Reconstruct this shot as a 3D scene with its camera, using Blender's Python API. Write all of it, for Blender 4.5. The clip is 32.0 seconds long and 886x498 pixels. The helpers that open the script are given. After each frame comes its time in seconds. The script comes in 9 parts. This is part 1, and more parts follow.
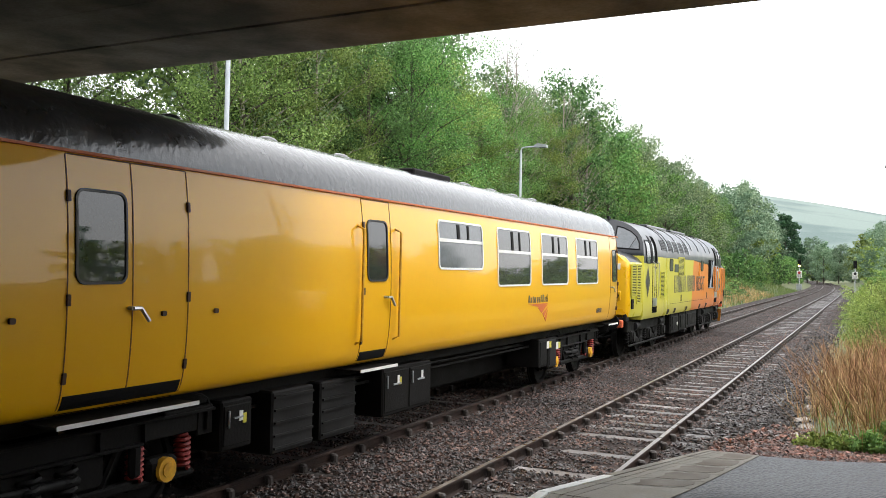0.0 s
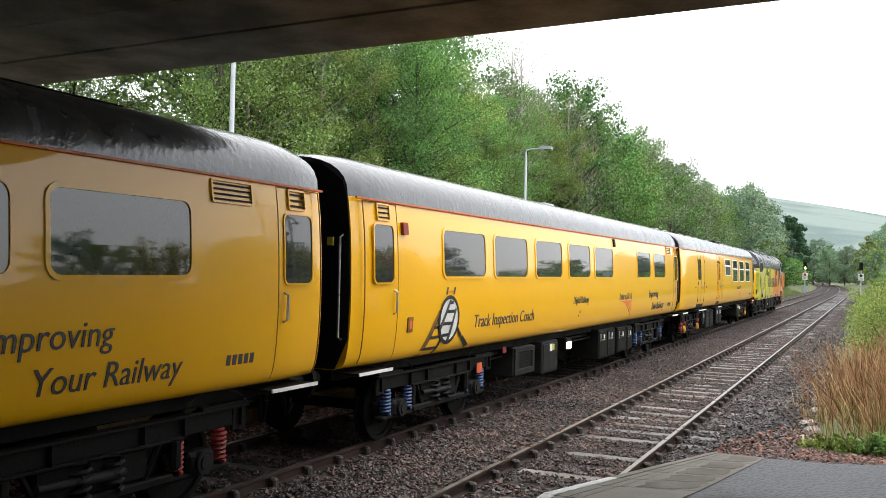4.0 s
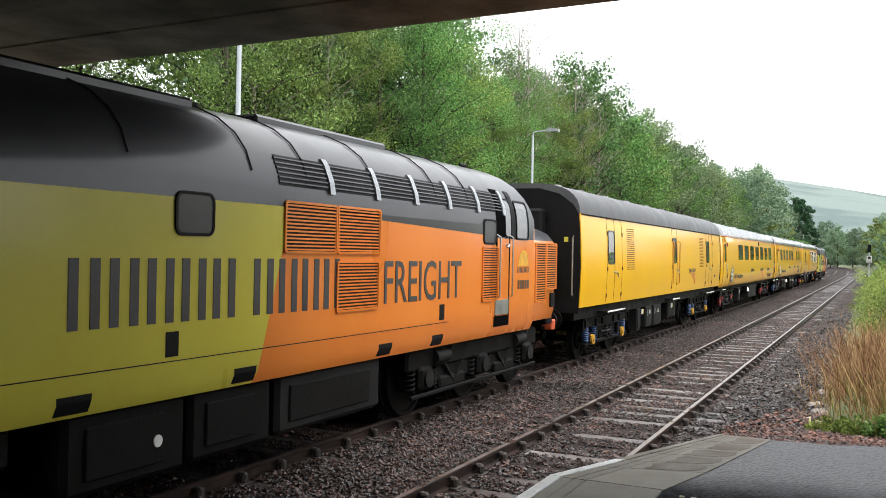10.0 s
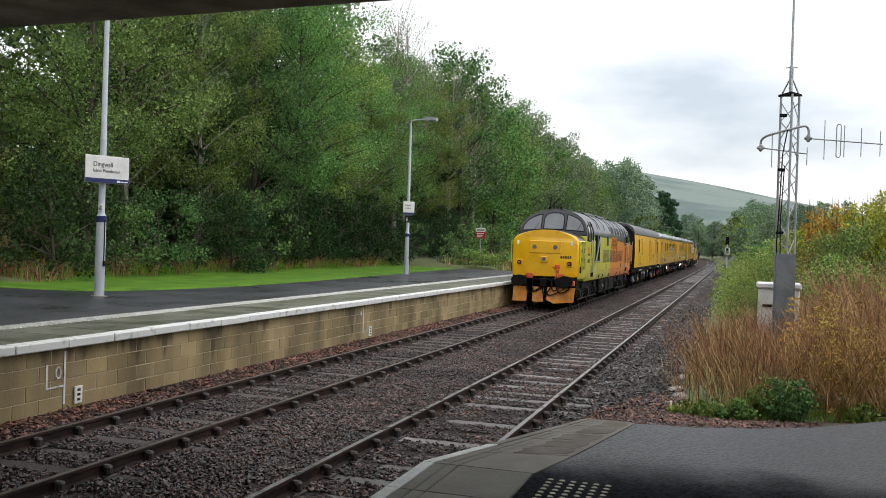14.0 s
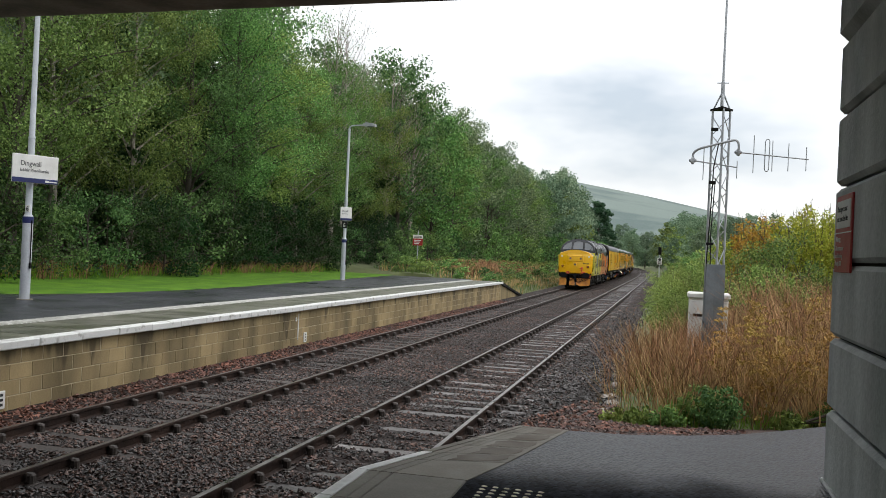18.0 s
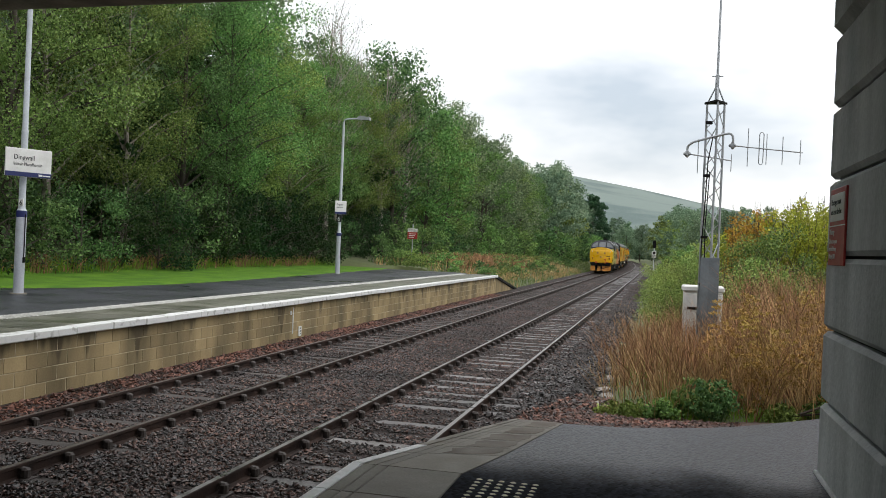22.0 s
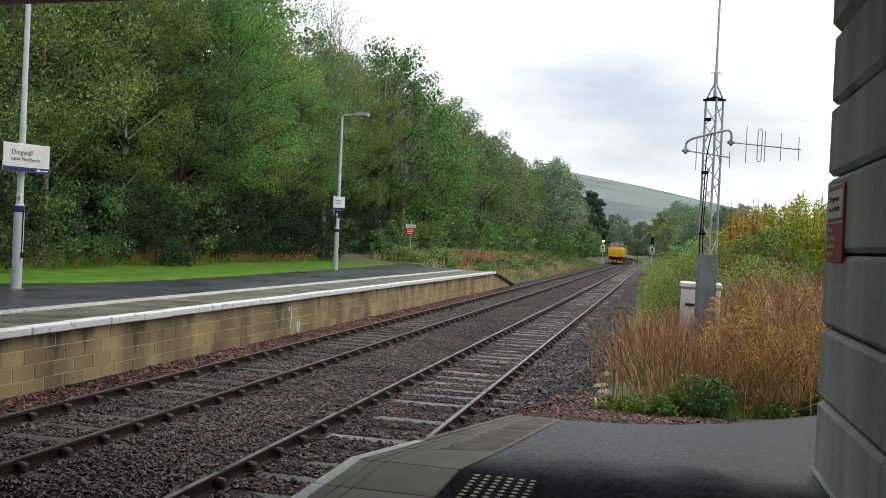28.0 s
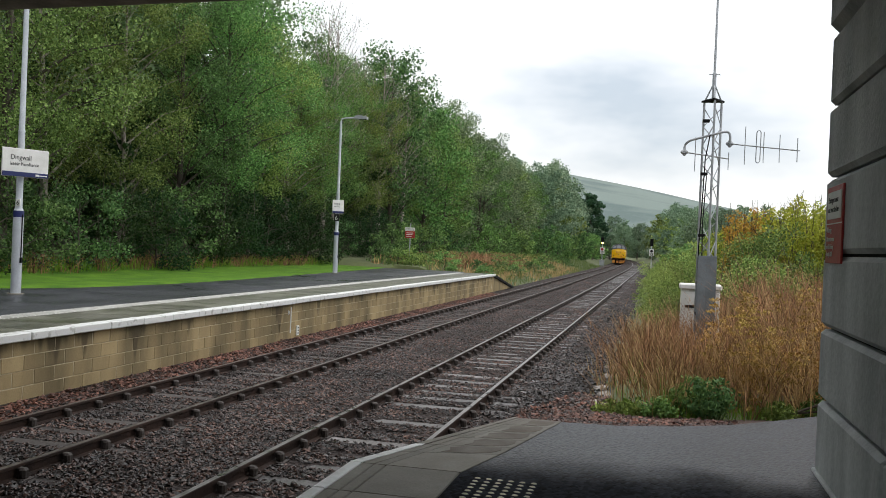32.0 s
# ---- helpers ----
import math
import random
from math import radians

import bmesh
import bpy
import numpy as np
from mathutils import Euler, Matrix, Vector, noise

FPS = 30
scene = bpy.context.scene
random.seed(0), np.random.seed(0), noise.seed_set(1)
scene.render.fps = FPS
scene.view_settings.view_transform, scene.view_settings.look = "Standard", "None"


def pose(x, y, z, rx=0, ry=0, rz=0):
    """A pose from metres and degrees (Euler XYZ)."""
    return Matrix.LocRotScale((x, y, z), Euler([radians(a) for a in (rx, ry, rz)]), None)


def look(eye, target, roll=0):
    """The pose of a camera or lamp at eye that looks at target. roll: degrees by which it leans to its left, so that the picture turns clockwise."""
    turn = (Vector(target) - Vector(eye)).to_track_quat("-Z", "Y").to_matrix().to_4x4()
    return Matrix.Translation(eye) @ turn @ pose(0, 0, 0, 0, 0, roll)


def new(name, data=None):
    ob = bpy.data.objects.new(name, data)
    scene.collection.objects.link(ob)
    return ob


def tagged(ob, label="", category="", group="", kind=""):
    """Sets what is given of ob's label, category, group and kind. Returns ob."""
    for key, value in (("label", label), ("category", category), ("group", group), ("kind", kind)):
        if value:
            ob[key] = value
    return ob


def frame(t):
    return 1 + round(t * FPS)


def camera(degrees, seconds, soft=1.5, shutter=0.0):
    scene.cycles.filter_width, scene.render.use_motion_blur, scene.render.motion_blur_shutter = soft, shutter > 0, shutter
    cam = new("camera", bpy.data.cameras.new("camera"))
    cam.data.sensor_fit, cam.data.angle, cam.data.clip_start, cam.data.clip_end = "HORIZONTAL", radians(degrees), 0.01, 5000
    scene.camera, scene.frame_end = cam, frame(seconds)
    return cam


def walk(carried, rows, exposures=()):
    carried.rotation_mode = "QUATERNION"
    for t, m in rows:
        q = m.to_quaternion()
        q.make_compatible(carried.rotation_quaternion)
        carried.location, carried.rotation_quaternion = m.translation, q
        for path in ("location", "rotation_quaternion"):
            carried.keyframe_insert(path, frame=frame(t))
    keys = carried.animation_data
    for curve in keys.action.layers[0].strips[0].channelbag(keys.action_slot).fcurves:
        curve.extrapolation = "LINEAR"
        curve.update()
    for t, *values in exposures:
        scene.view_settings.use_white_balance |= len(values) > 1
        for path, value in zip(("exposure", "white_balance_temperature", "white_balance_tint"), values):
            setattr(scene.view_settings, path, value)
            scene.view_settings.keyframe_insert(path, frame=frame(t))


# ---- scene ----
cam = camera(51.8, 32.0, 0.6)
PATH = [
    (0.0, pose(0, 0, 2.366, 91.13, -1.26, 24.78)),
    (0.5, pose(0, 0, 2.366, 91.09, -1.33, 24.64)),
    (1.0, pose(0, 0, 2.366, 91.17, -1.25, 24.82)),
    (1.5, pose(0, 0, 2.366, 91.25, -1.27, 24.86)),
    (2.0, pose(0, 0, 2.366, 91.20, -1.25, 24.97)),
    (2.5, pose(0, 0, 2.366, 91.20, -1.13, 24.97)),
    (3.0, pose(0, 0, 2.366, 91.18, -1.17, 25.03)),
    (3.5, pose(0, 0, 2.366, 91.27, -1.19, 25.04)),
    (4.0, pose(0, 0, 2.366, 91.25, -1.25, 25.09)),
    (4.5, pose(0, 0, 2.366, 91.19, -1.23, 25.20)),
    (6.5, pose(0, 0, 2.366, 90.99, -1.30, 25.18)),
    (7.0, pose(0, 0, 2.366, 90.79, -1.42, 25.13)),
    (7.5, pose(0, 0, 2.366, 90.51, -1.28, 25.16)),
    (8.0, pose(0, 0, 2.366, 90.32, -1.38, 25.19)),
    (8.5, pose(0, 0, 2.366, 90.32, -1.26, 25.25)),
    (9.0, pose(0, 0, 2.366, 90.24, -1.26, 25.35)),
    (9.5, pose(0, 0, 2.366, 90.18, -1.25, 25.39)),
    (10.0, pose(0, 0, 2.366, 90.16, -1.15, 25.52)),
    (10.5, pose(0, 0, 2.366, 90.14, -1.25, 25.49)),
    (11.0, pose(0, 0, 2.366, 90.14, -1.14, 25.50)),
    (11.5, pose(0, 0, 2.366, 90.16, -1.11, 25.50)),
    (12.0, pose(0, 0, 2.366, 90.07, -1.30, 24.79)),
    (12.5, pose(0, 0, 2.366, 89.98, -1.45, 22.89)),
    (13.0, pose(0, 0, 2.366, 89.81, -1.67, 20.61)),
    (13.5, pose(0, 0, 2.366, 89.56, -1.66, 18.91)),
    (14.0, pose(0, 0, 2.366, 89.59, -1.86, 17.79)),
    (14.5, pose(0, 0, 2.366, 89.84, -1.94, 16.22)),
    (15.0, pose(0, 0, 2.366, 89.82, -2.27, 15.01)),
    (15.5, pose(0, 0, 2.366, 89.81, -2.40, 14.55)),
    (17.5, pose(0, 0, 2.366, 90.12, -2.73, 13.90)),
    (18.0, pose(0, 0, 2.366, 90.17, -2.65, 13.84)),
    (18.5, pose(0, 0, 2.366, 90.10, -2.70, 13.78)),
    (19.0, pose(0, 0, 2.366, 89.97, -2.61, 13.78)),
    (19.5, pose(0, 0, 2.366, 89.87, -2.57, 13.75)),
    (20.0, pose(0, 0, 2.366, 89.86, -2.62, 13.69)),
    (20.5, pose(0, 0, 2.366, 89.81, -2.71, 13.53)),
    (21.0, pose(0, 0, 2.366, 89.83, -2.78, 13.51)),
    (21.5, pose(0, 0, 2.366, 89.76, -2.64, 13.52)),
    (22.0, pose(0, 0, 2.366, 89.78, -2.57, 13.51)),
    (22.5, pose(0, 0, 2.366, 89.73, -2.57, 13.57)),
    (23.0, pose(0, 0, 2.366, 89.74, -2.58, 13.54)),
    (23.5, pose(0, 0, 2.366, 89.74, -2.66, 13.50)),
    (24.0, pose(0, 0, 2.366, 89.72, -2.66, 13.55)),
    (24.5, pose(0, 0, 2.366, 89.62, -2.66, 13.61)),
    (25.0, pose(0, 0, 2.366, 89.56, -2.65, 13.62)),
    (25.5, pose(0, 0, 2.366, 89.47, -2.57, 13.61)),
    (27.5, pose(0, 0, 2.366, 89.49, -2.73, 13.48)),
    (28.0, pose(0, 0, 2.366, 89.54, -2.70, 13.40)),
    (28.5, pose(0, 0, 2.366, 89.59, -2.70, 13.45)),
    (29.0, pose(0, 0, 2.366, 89.65, -2.70, 13.40)),
    (29.5, pose(0, 0, 2.366, 89.70, -2.70, 13.35)),
    (30.0, pose(0, 0, 2.366, 89.68, -2.64, 13.31)),
    (30.5, pose(0, 0, 2.366, 89.67, -2.62, 13.35)),
    (31.0, pose(0, 0, 2.366, 89.64, -2.53, 13.43)),
    (31.5, pose(0, 0, 2.366, 89.63, -2.44, 13.43)),
    (32.0, pose(0, 0, 2.366, 89.72, -2.41, 13.36)),
]
EXPOSURES = [(0.0, 0.75), (4.5, 0.68), (8.0, 0.6), (11.0, 0.72), (12.0, 0.56), (13.0, 0.10), (15.5, -0.14), (32.0, -0.14)]
walk(cam, PATH, EXPOSURES)

# ---- light: bright overcast sky with a veiled sun ----
SUN_ELEVATION, SUN_AZIMUTH = 60, 80
world = bpy.data.worlds.new("overcast_sky")
scene.world = world
world.use_nodes = True
wn, wl = world.node_tree.nodes, world.node_tree.links
wn.clear()
w_out = wn.new("ShaderNodeOutputWorld")
w_sky = wn.new("ShaderNodeTexSky")
w_sky.sky_type = "NISHITA"
w_sky.sun_disc = False
w_sky.sun_elevation = radians(SUN_ELEVATION)
w_sky.sun_rotation = radians(SUN_AZIMUTH)
w_sky.dust_density = 2.5
w_bg = wn.new("ShaderNodeBackground")
w_bg.inputs["Strength"].default_value = 0.035
w_cloud = wn.new("ShaderNodeBackground")
w_co = wn.new("ShaderNodeTexCoord")
w_map = wn.new("ShaderNodeMapping")
w_map.inputs["Scale"].default_value = (1.0, 1.0, 2.6)
w_noise = wn.new("ShaderNodeTexNoise")
w_noise.inputs["Scale"].default_value = 2.3
w_noise.inputs["Detail"].default_value = 5.0
w_noise.inputs["Roughness"].default_value = 0.55
w_ramp = wn.new("ShaderNodeValToRGB")
w_ramp.color_ramp.elements[0].position = 0.36
w_ramp.color_ramp.elements[0].color = (0.55, 0.61, 0.67, 1)
w_ramp.color_ramp.elements[1].position = 0.56
w_ramp.color_ramp.elements[1].color = (1.0, 1.0, 1.0, 1)
w_add = wn.new("ShaderNodeAddShader")
wl.new(w_co.outputs["Generated"], w_map.inputs["Vector"])
wl.new(w_map.outputs["Vector"], w_noise.inputs["Vector"])
w_far = wn.new("ShaderNodeVectorMath")
w_far.operation = "DISTANCE"
w_far.inputs[1].default_value = (-0.035, 0.986, 0.43)
wl.new(w_map.outputs["Vector"], w_far.inputs[0])
w_range = wn.new("ShaderNodeMapRange")
w_range.inputs["From Min"].default_value, w_range.inputs["From Max"].default_value = 0.03, 0.32
w_range.inputs["To Min"].default_value, w_range.inputs["To Max"].default_value = -0.12, 0.16
wl.new(w_far.outputs["Value"], w_range.inputs["Value"])
w_sum = wn.new("ShaderNodeMath")
w_sum.operation = "ADD"
wl.new(w_noise.outputs["Fac"], w_sum.inputs[0])
wl.new(w_range.outputs["Result"], w_sum.inputs[1])
wl.new(w_sum.outputs[0], w_ramp.inputs["Fac"])
wl.new(w_ramp.outputs["Color"], w_cloud.inputs["Color"])
# an overcast sky is brighter overhead than at the horizon
w_sep = wn.new("ShaderNodeSeparateXYZ")
w_up = wn.new("ShaderNodeMapRange")
w_up.inputs["From Min"].default_value, w_up.inputs["From Max"].default_value = 0.0, 1.0
w_up.inputs["To Min"].default_value, w_up.inputs["To Max"].default_value = 1.0, 1.9
wl.new(w_co.outputs["Generated"], w_sep.inputs["Vector"])
wl.new(w_sep.outputs["Z"], w_up.inputs["Value"])
wl.new(w_up.outputs["Result"], w_cloud.inputs["Strength"])
wl.new(w_sky.outputs["Color"], w_bg.inputs["Color"])
wl.new(w_bg.outputs["Background"], w_add.inputs[0])
wl.new(w_cloud.outputs["Background"], w_add.inputs[1])
wl.new(w_add.outputs["Shader"], w_out.inputs["Surface"])

sun = new("sun", bpy.data.lights.new("sun", "SUN"))
sun.data.energy = 0.7
sun.data.angle = radians(28)
sun.data.color = (1.0, 0.97, 0.92)
az = radians(SUN_AZIMUTH)
el = radians(SUN_ELEVATION)
sun.matrix_world = look((0, 0, 60), (-math.sin(az) * math.cos(el), -math.cos(az) * math.cos(el), 60 - math.sin(el)))


# ---- materials ----
def surface(name, c1, c2=None, scale=3.0, rough=0.6, metal=0.0, bump=0.15, fine=40.0, streak=0.0, coat=0.0, island=0.0, spec=0.5, wet=0.0, edge=(0.35, 0.65), fixed=False, mottle=0.35, vary=0.12, coat_rough=0.04):
    """A painted, worn or stony surface: two tones in large patches, fine grain, relief."""
    m = bpy.data.materials.new(name)
    m.use_nodes = True
    n, l = m.node_tree.nodes, m.node_tree.links
    b = n["Principled BSDF"]
    c2 = c2 or tuple(c * 0.75 for c in c1)
    co = n.new("ShaderNodeTexCoord")
    mp = n.new("ShaderNodeMapping")
    if streak:
        mp.inputs["Scale"].default_value = (1, 1, streak)
    where = co.outputs["Object"]
    if fixed:
        where = n.new("ShaderNodeNewGeometry").outputs["Position"]
    l.new(where, mp.inputs["Vector"])
    big = n.new("ShaderNodeTexNoise")
    big.inputs["Scale"].default_value = scale
    big.inputs["Detail"].default_value = 4
    l.new(mp.outputs["Vector"], big.inputs["Vector"])
    small = n.new("ShaderNodeTexNoise")
    small.inputs["Scale"].default_value = fine
    small.inputs["Detail"].default_value = 3
    l.new(where, small.inputs["Vector"])
    ramp = n.new("ShaderNodeValToRGB")
    ramp.color_ramp.elements[0].position, ramp.color_ramp.elements[1].position = edge
    ramp.color_ramp.elements[0].color = (*c2, 1)
    ramp.color_ramp.elements[1].color = (*c1, 1)
    l.new(big.outputs["Fac"], ramp.inputs["Fac"])
    mix = n.new("ShaderNodeMix")
    mix.data_type, mix.blend_type = "RGBA", "OVERLAY"
    mix.inputs[0].default_value = mottle
    l.new(ramp.outputs["Color"], mix.inputs[6])
    l.new(small.outputs["Color"], mix.inputs[7])
    gray = n.new("ShaderNodeRGBToBW")
    l.new(small.outputs["Color"], gray.inputs["Color"])
    l.new(gray.outputs["Val"], mix.inputs[7])
    col = mix.outputs[2]
    if island:
        inf = n.new("ShaderNodeObjectInfo")
        geo = n.new("ShaderNodeNewGeometry")
        add = n.new("ShaderNodeMath")
        add.operation = "ADD"
        l.new(inf.outputs["Random"], add.inputs[0])
        l.new(geo.outputs["Random Per Island"], add.inputs[1])
        fr = n.new("ShaderNodeMath")
        fr.operation = "FRACT"
        l.new(add.outputs[0], fr.inputs[0])
        mr = n.new("ShaderNodeMapRange")
        mr.inputs["To Min"].default_value = 1 - island
        mr.inputs["To Max"].default_value = 1 + island
        l.new(fr.outputs[0], mr.inputs["Value"])
        hs = n.new("ShaderNodeHueSaturation")
        l.new(mr.outputs["Result"], hs.inputs["Value"])
        l.new(col, hs.inputs["Color"])
        col = hs.outputs["Color"]
    l.new(col, b.inputs["Base Color"])
    b.inputs["Metallic"].default_value = metal
    b.inputs["Specular IOR Level"].default_value = spec
    b.inputs["Coat Weight"].default_value = coat
    b.inputs["Coat Roughness"].default_value = coat_rough
    rr = n.new("ShaderNodeMapRange")
    rr.inputs["To Min"].default_value = max(0.02, rough - vary - wet)
    rr.inputs["To Max"].default_value = min(1, rough + vary)
    l.new(big.outputs["Fac"], rr.inputs["Value"])
    rr.inputs["From Min"].default_value, rr.inputs["From Max"].default_value = 0.3, 0.7
    l.new(rr.outputs["Result"], b.inputs["Roughness"])
    if bump:
        bp = n.new("ShaderNodeBump")
        bp.inputs["Strength"].default_value = bump
        bp.inputs["Distance"].default_value = 0.02
        l.new(small.outputs["Fac"], bp.inputs["Height"])
        l.new(bp.outputs["Normal"], b.inputs["Normal"])
    return m


def leaf_surface(name, c1, c2, c3, through_light=0.22):
    """Leaves: every leaf takes its own tone between three greens; some light passes through."""
    m = bpy.data.materials.new(name)
    m.use_nodes = True
    n, l = m.node_tree.nodes, m.node_tree.links
    b = n["Principled BSDF"]
    geo = n.new("ShaderNodeNewGeometry")
    inf = n.new("ShaderNodeObjectInfo")
    ramp = n.new("ShaderNodeValToRGB")
    ramp.color_ramp.elements[0].color = (*c1, 1)
    ramp.color_ramp.elements[1].color = (*c3, 1)
    e = ramp.color_ramp.elements.new(0.5)
    e.color = (*c2, 1)
    l.new(geo.outputs["Random Per Island"], ramp.inputs["Fac"])
    hs = n.new("ShaderNodeHueSaturation")
    mr = n.new("ShaderNodeMapRange")
    mr.inputs["To Min"].default_value, mr.inputs["To Max"].default_value = 0.75, 1.3
    l.new(inf.outputs["Random"], mr.inputs["Value"])
    l.new(mr.outputs["Result"], hs.inputs["Value"])
    mh = n.new("ShaderNodeMapRange")
    mh.inputs["To Min"].default_value, mh.inputs["To Max"].default_value = 0.475, 0.52
    wn2 = n.new("ShaderNodeTexWhiteNoise")
    wn2.noise_dimensions = "1D"
    l.new(inf.outputs["Random"], wn2.inputs["W"])
    l.new(wn2.outputs["Value"], mh.inputs["Value"])
    l.new(mh.outputs["Result"], hs.inputs["Hue"])
    l.new(ramp.outputs["Color"], hs.inputs["Color"])
    l.new(hs.outputs["Color"], b.inputs["Base Color"])
    b.inputs["Roughness"].default_value = 0.55
    b.inputs["Specular IOR Level"].default_value = 0.12
    tr = n.new("ShaderNodeBsdfTranslucent")
    l.new(hs.outputs["Color"], tr.inputs["Color"])
    mx = n.new("ShaderNodeMixShader")
    mx.inputs[0].default_value = through_light
    l.new(b.outputs[0], mx.inputs[1])
    l.new(tr.outputs[0], mx.inputs[2])
    l.new(mx.outputs[0], n["Material Output"].inputs["Surface"])
    return m


def glow(name, c, strength):
    m = bpy.data.materials.new(name)
    m.use_nodes = True
    b = m.node_tree.nodes["Principled BSDF"]
    b.inputs["Base Color"].default_value = (*c, 1)
    b.inputs["Emission Color"].default_value = (*c, 1)
    b.inputs["Emission Strength"].default_value = strength
    return m


YELLOW = surface("yellow_coach_paint", (0.86, 0.455, 0.003), (0.82, 0.42, 0.003), 0.5, 0.36, 0, 0.0, 9, streak=0.3, coat=0.8, mottle=0.05, spec=0.2, vary=0.04, coat_rough=0.025)
VANYEL = surface("duller_yellow_paint", (0.83, 0.46, 0.004), (0.77, 0.40, 0.004), 0.6, 0.36, 0, 0.004, 9, streak=0.3, coat=0.45, mottle=0.08, spec=0.25, vary=0.06, coat_rough=0.13)
LIME = surface("lime_yellow_paint", (0.65, 0.585, 0.075), (0.58, 0.52, 0.065), 0.6, 0.3, 0, 0.003, 9, streak=0.3, coat=0.45, mottle=0.07, spec=0.3, vary=0.06, coat_rough=0.08)
ORANGE = surface("orange_paint", (0.82, 0.245, 0.035), (0.74, 0.205, 0.03), 0.6, 0.3, 0, 0.003, 9, streak=0.3, coat=0.45, mottle=0.07, spec=0.3, vary=0.06, coat_rough=0.08)
NOSE = surface("nose_yellow_paint", (0.84, 0.475, 0.004), (0.76, 0.40, 0.004), 1.4, 0.3, 0, 0.006, 12, coat=0.4, mottle=0.1, vary=0.06)
PLOUGH = surface("weathered_orange_plough", (0.66, 0.27, 0.025), (0.40, 0.14, 0.02), 3.0, 0.6, 0, 0.1, 30)
SLATE = surface("dark_grey_paint", (0.022, 0.025, 0.030), (0.015, 0.017, 0.021), 1.2, 0.4, 0, 0.01, 14, coat=0.40, mottle=0.15, spec=0.3, vary=0.06, coat_rough=0.14)
ROOF = surface("wet_grey_roof", (0.060, 0.064, 0.068), (0.026, 0.028, 0.031), 2.2, 0.22, 0.0, 0.4, 13, streak=0.4, spec=0.6, mottle=0.4, vary=0.09, coat=0.30, coat_rough=0.07)
VANROOF = surface("matt_grey_van_roof", (0.085, 0.088, 0.092), (0.050, 0.053, 0.057), 1.6, 0.5, 0.0, 0.15, 20, streak=0.4, spec=0.4, mottle=0.3)
BLACK = surface("sooty_and_opening_black", (0.010, 0.010, 0.011), (0.006, 0.006, 0.0065), 2.0, 0.6, 0, 0.08, 30, spec=0.12)
# black for flat plates that stand for the shade inside openings
VOID = surface("opening_shade_black", (0.003, 0.003, 0.003), (0.002, 0.002, 0.002), 2.0, 0.9, 0, 0.0, 30, spec=0.02)
UNDER = surface("grimy_underframe", (0.011, 0.0105, 0.010), (0.006, 0.0055, 0.005), 2.5, 0.65, 0.0, 0.2, 30, spec=0.10)
BOXGREY = surface("dusty_equipment_box", (0.020, 0.0195, 0.019), (0.010, 0.0097, 0.0094), 3.0, 0.65, 0.0, 0.1, 30, spec=0.15)
STEEL = surface("bright_steel", (0.55, 0.55, 0.55), (0.4, 0.4, 0.4), 6.0, 0.35, 0.9, 0.03, 50)
WHITE = surface("white_paint", (0.78, 0.78, 0.76), (0.66, 0.66, 0.63), 4.0, 0.5, 0, 0.05, 40)
CHALK = surface("worn_white_line", (0.66, 0.67, 0.66), (0.34, 0.34, 0.32), 7.0, 0.6, 0, 0.12, 60, edge=(0.30, 0.42), fixed=True)
DULLBAR = surface("worn_tactile_bar", (0.66, 0.66, 0.63), (0.46, 0.46, 0.43), 7.0, 0.7, 0, 0.12, 60, fixed=True)
DAMPSLAB = surface("damp_brown_stain", (0.085, 0.062, 0.036), (0.125, 0.096, 0.062), 3.0, 0.55, 0, 0.1, 70, fixed=True, spec=0.15)
EDGEWHITE = surface("scuffed_white_edge", (0.84, 0.85, 0.84), (0.66, 0.67, 0.65), 6.0, 0.6, 0, 0.08, 60, edge=(0.28, 0.42), fixed=True, mottle=0.15)
STUD = surface("pale_yellow_stud", (0.88, 0.85, 0.66), (0.75, 0.72, 0.55), 9.0, 0.6, 0, 0.1, 60, fixed=True)
REDPAINT = surface("red_paint", (0.45, 0.03, 0.03), (0.34, 0.025, 0.025), 4.0, 0.45, 0, 0.03, 40)
REDSP = surface("dull_red_spring_paint", (0.30, 0.028, 0.022), (0.17, 0.016, 0.014), 8.0, 0.6, 0, 0.05, 40)
BUFRED = surface("orange_red_paint", (0.70, 0.12, 0.03), (0.5, 0.08, 0.03), 6.0, 0.5, 0, 0.05, 40)
BLUESP = surface("blue_spring_paint", (0.040, 0.095, 0.24), (0.022, 0.052, 0.13), 8.0, 0.5, 0, 0.05, 40)
YELBOX = surface("yellow_axlebox_paint", (0.75, 0.40, 0.02), (0.5, 0.25, 0.02), 9.0, 0.5, 0, 0.05, 40)
NAVY = surface("navy_blue_paint", (0.012, 0.022, 0.12), (0.010, 0.018, 0.10), 4.0, 0.45, 0, 0.02, 40)
# amber for seams and trim, and for the shade in the van's slots
SEAM = surface("amber_seam_and_slot_shade", (0.24, 0.105, 0.012), (0.11, 0.048, 0.008), 6.0, 0.7, 0, 0.05, 40)
HINGE = surface("brown_stained_hinge", (0.085, 0.034, 0.014), (0.04, 0.017, 0.009), 9.0, 0.7, 0, 0.1, 40)
INK = surface("black_lettering", (0.012, 0.012, 0.013), (0.010, 0.010, 0.011), 4.0, 0.5, 0, 0, 40)
CHARCOAL = surface("charcoal_lettering", (0.05, 0.05, 0.055), (0.045, 0.045, 0.05), 4.0, 0.45, 0, 0, 40)
BLUEINK = surface("blue_lettering", (0.03, 0.06, 0.22), (0.03, 0.05, 0.2), 4.0, 0.5, 0, 0, 40)
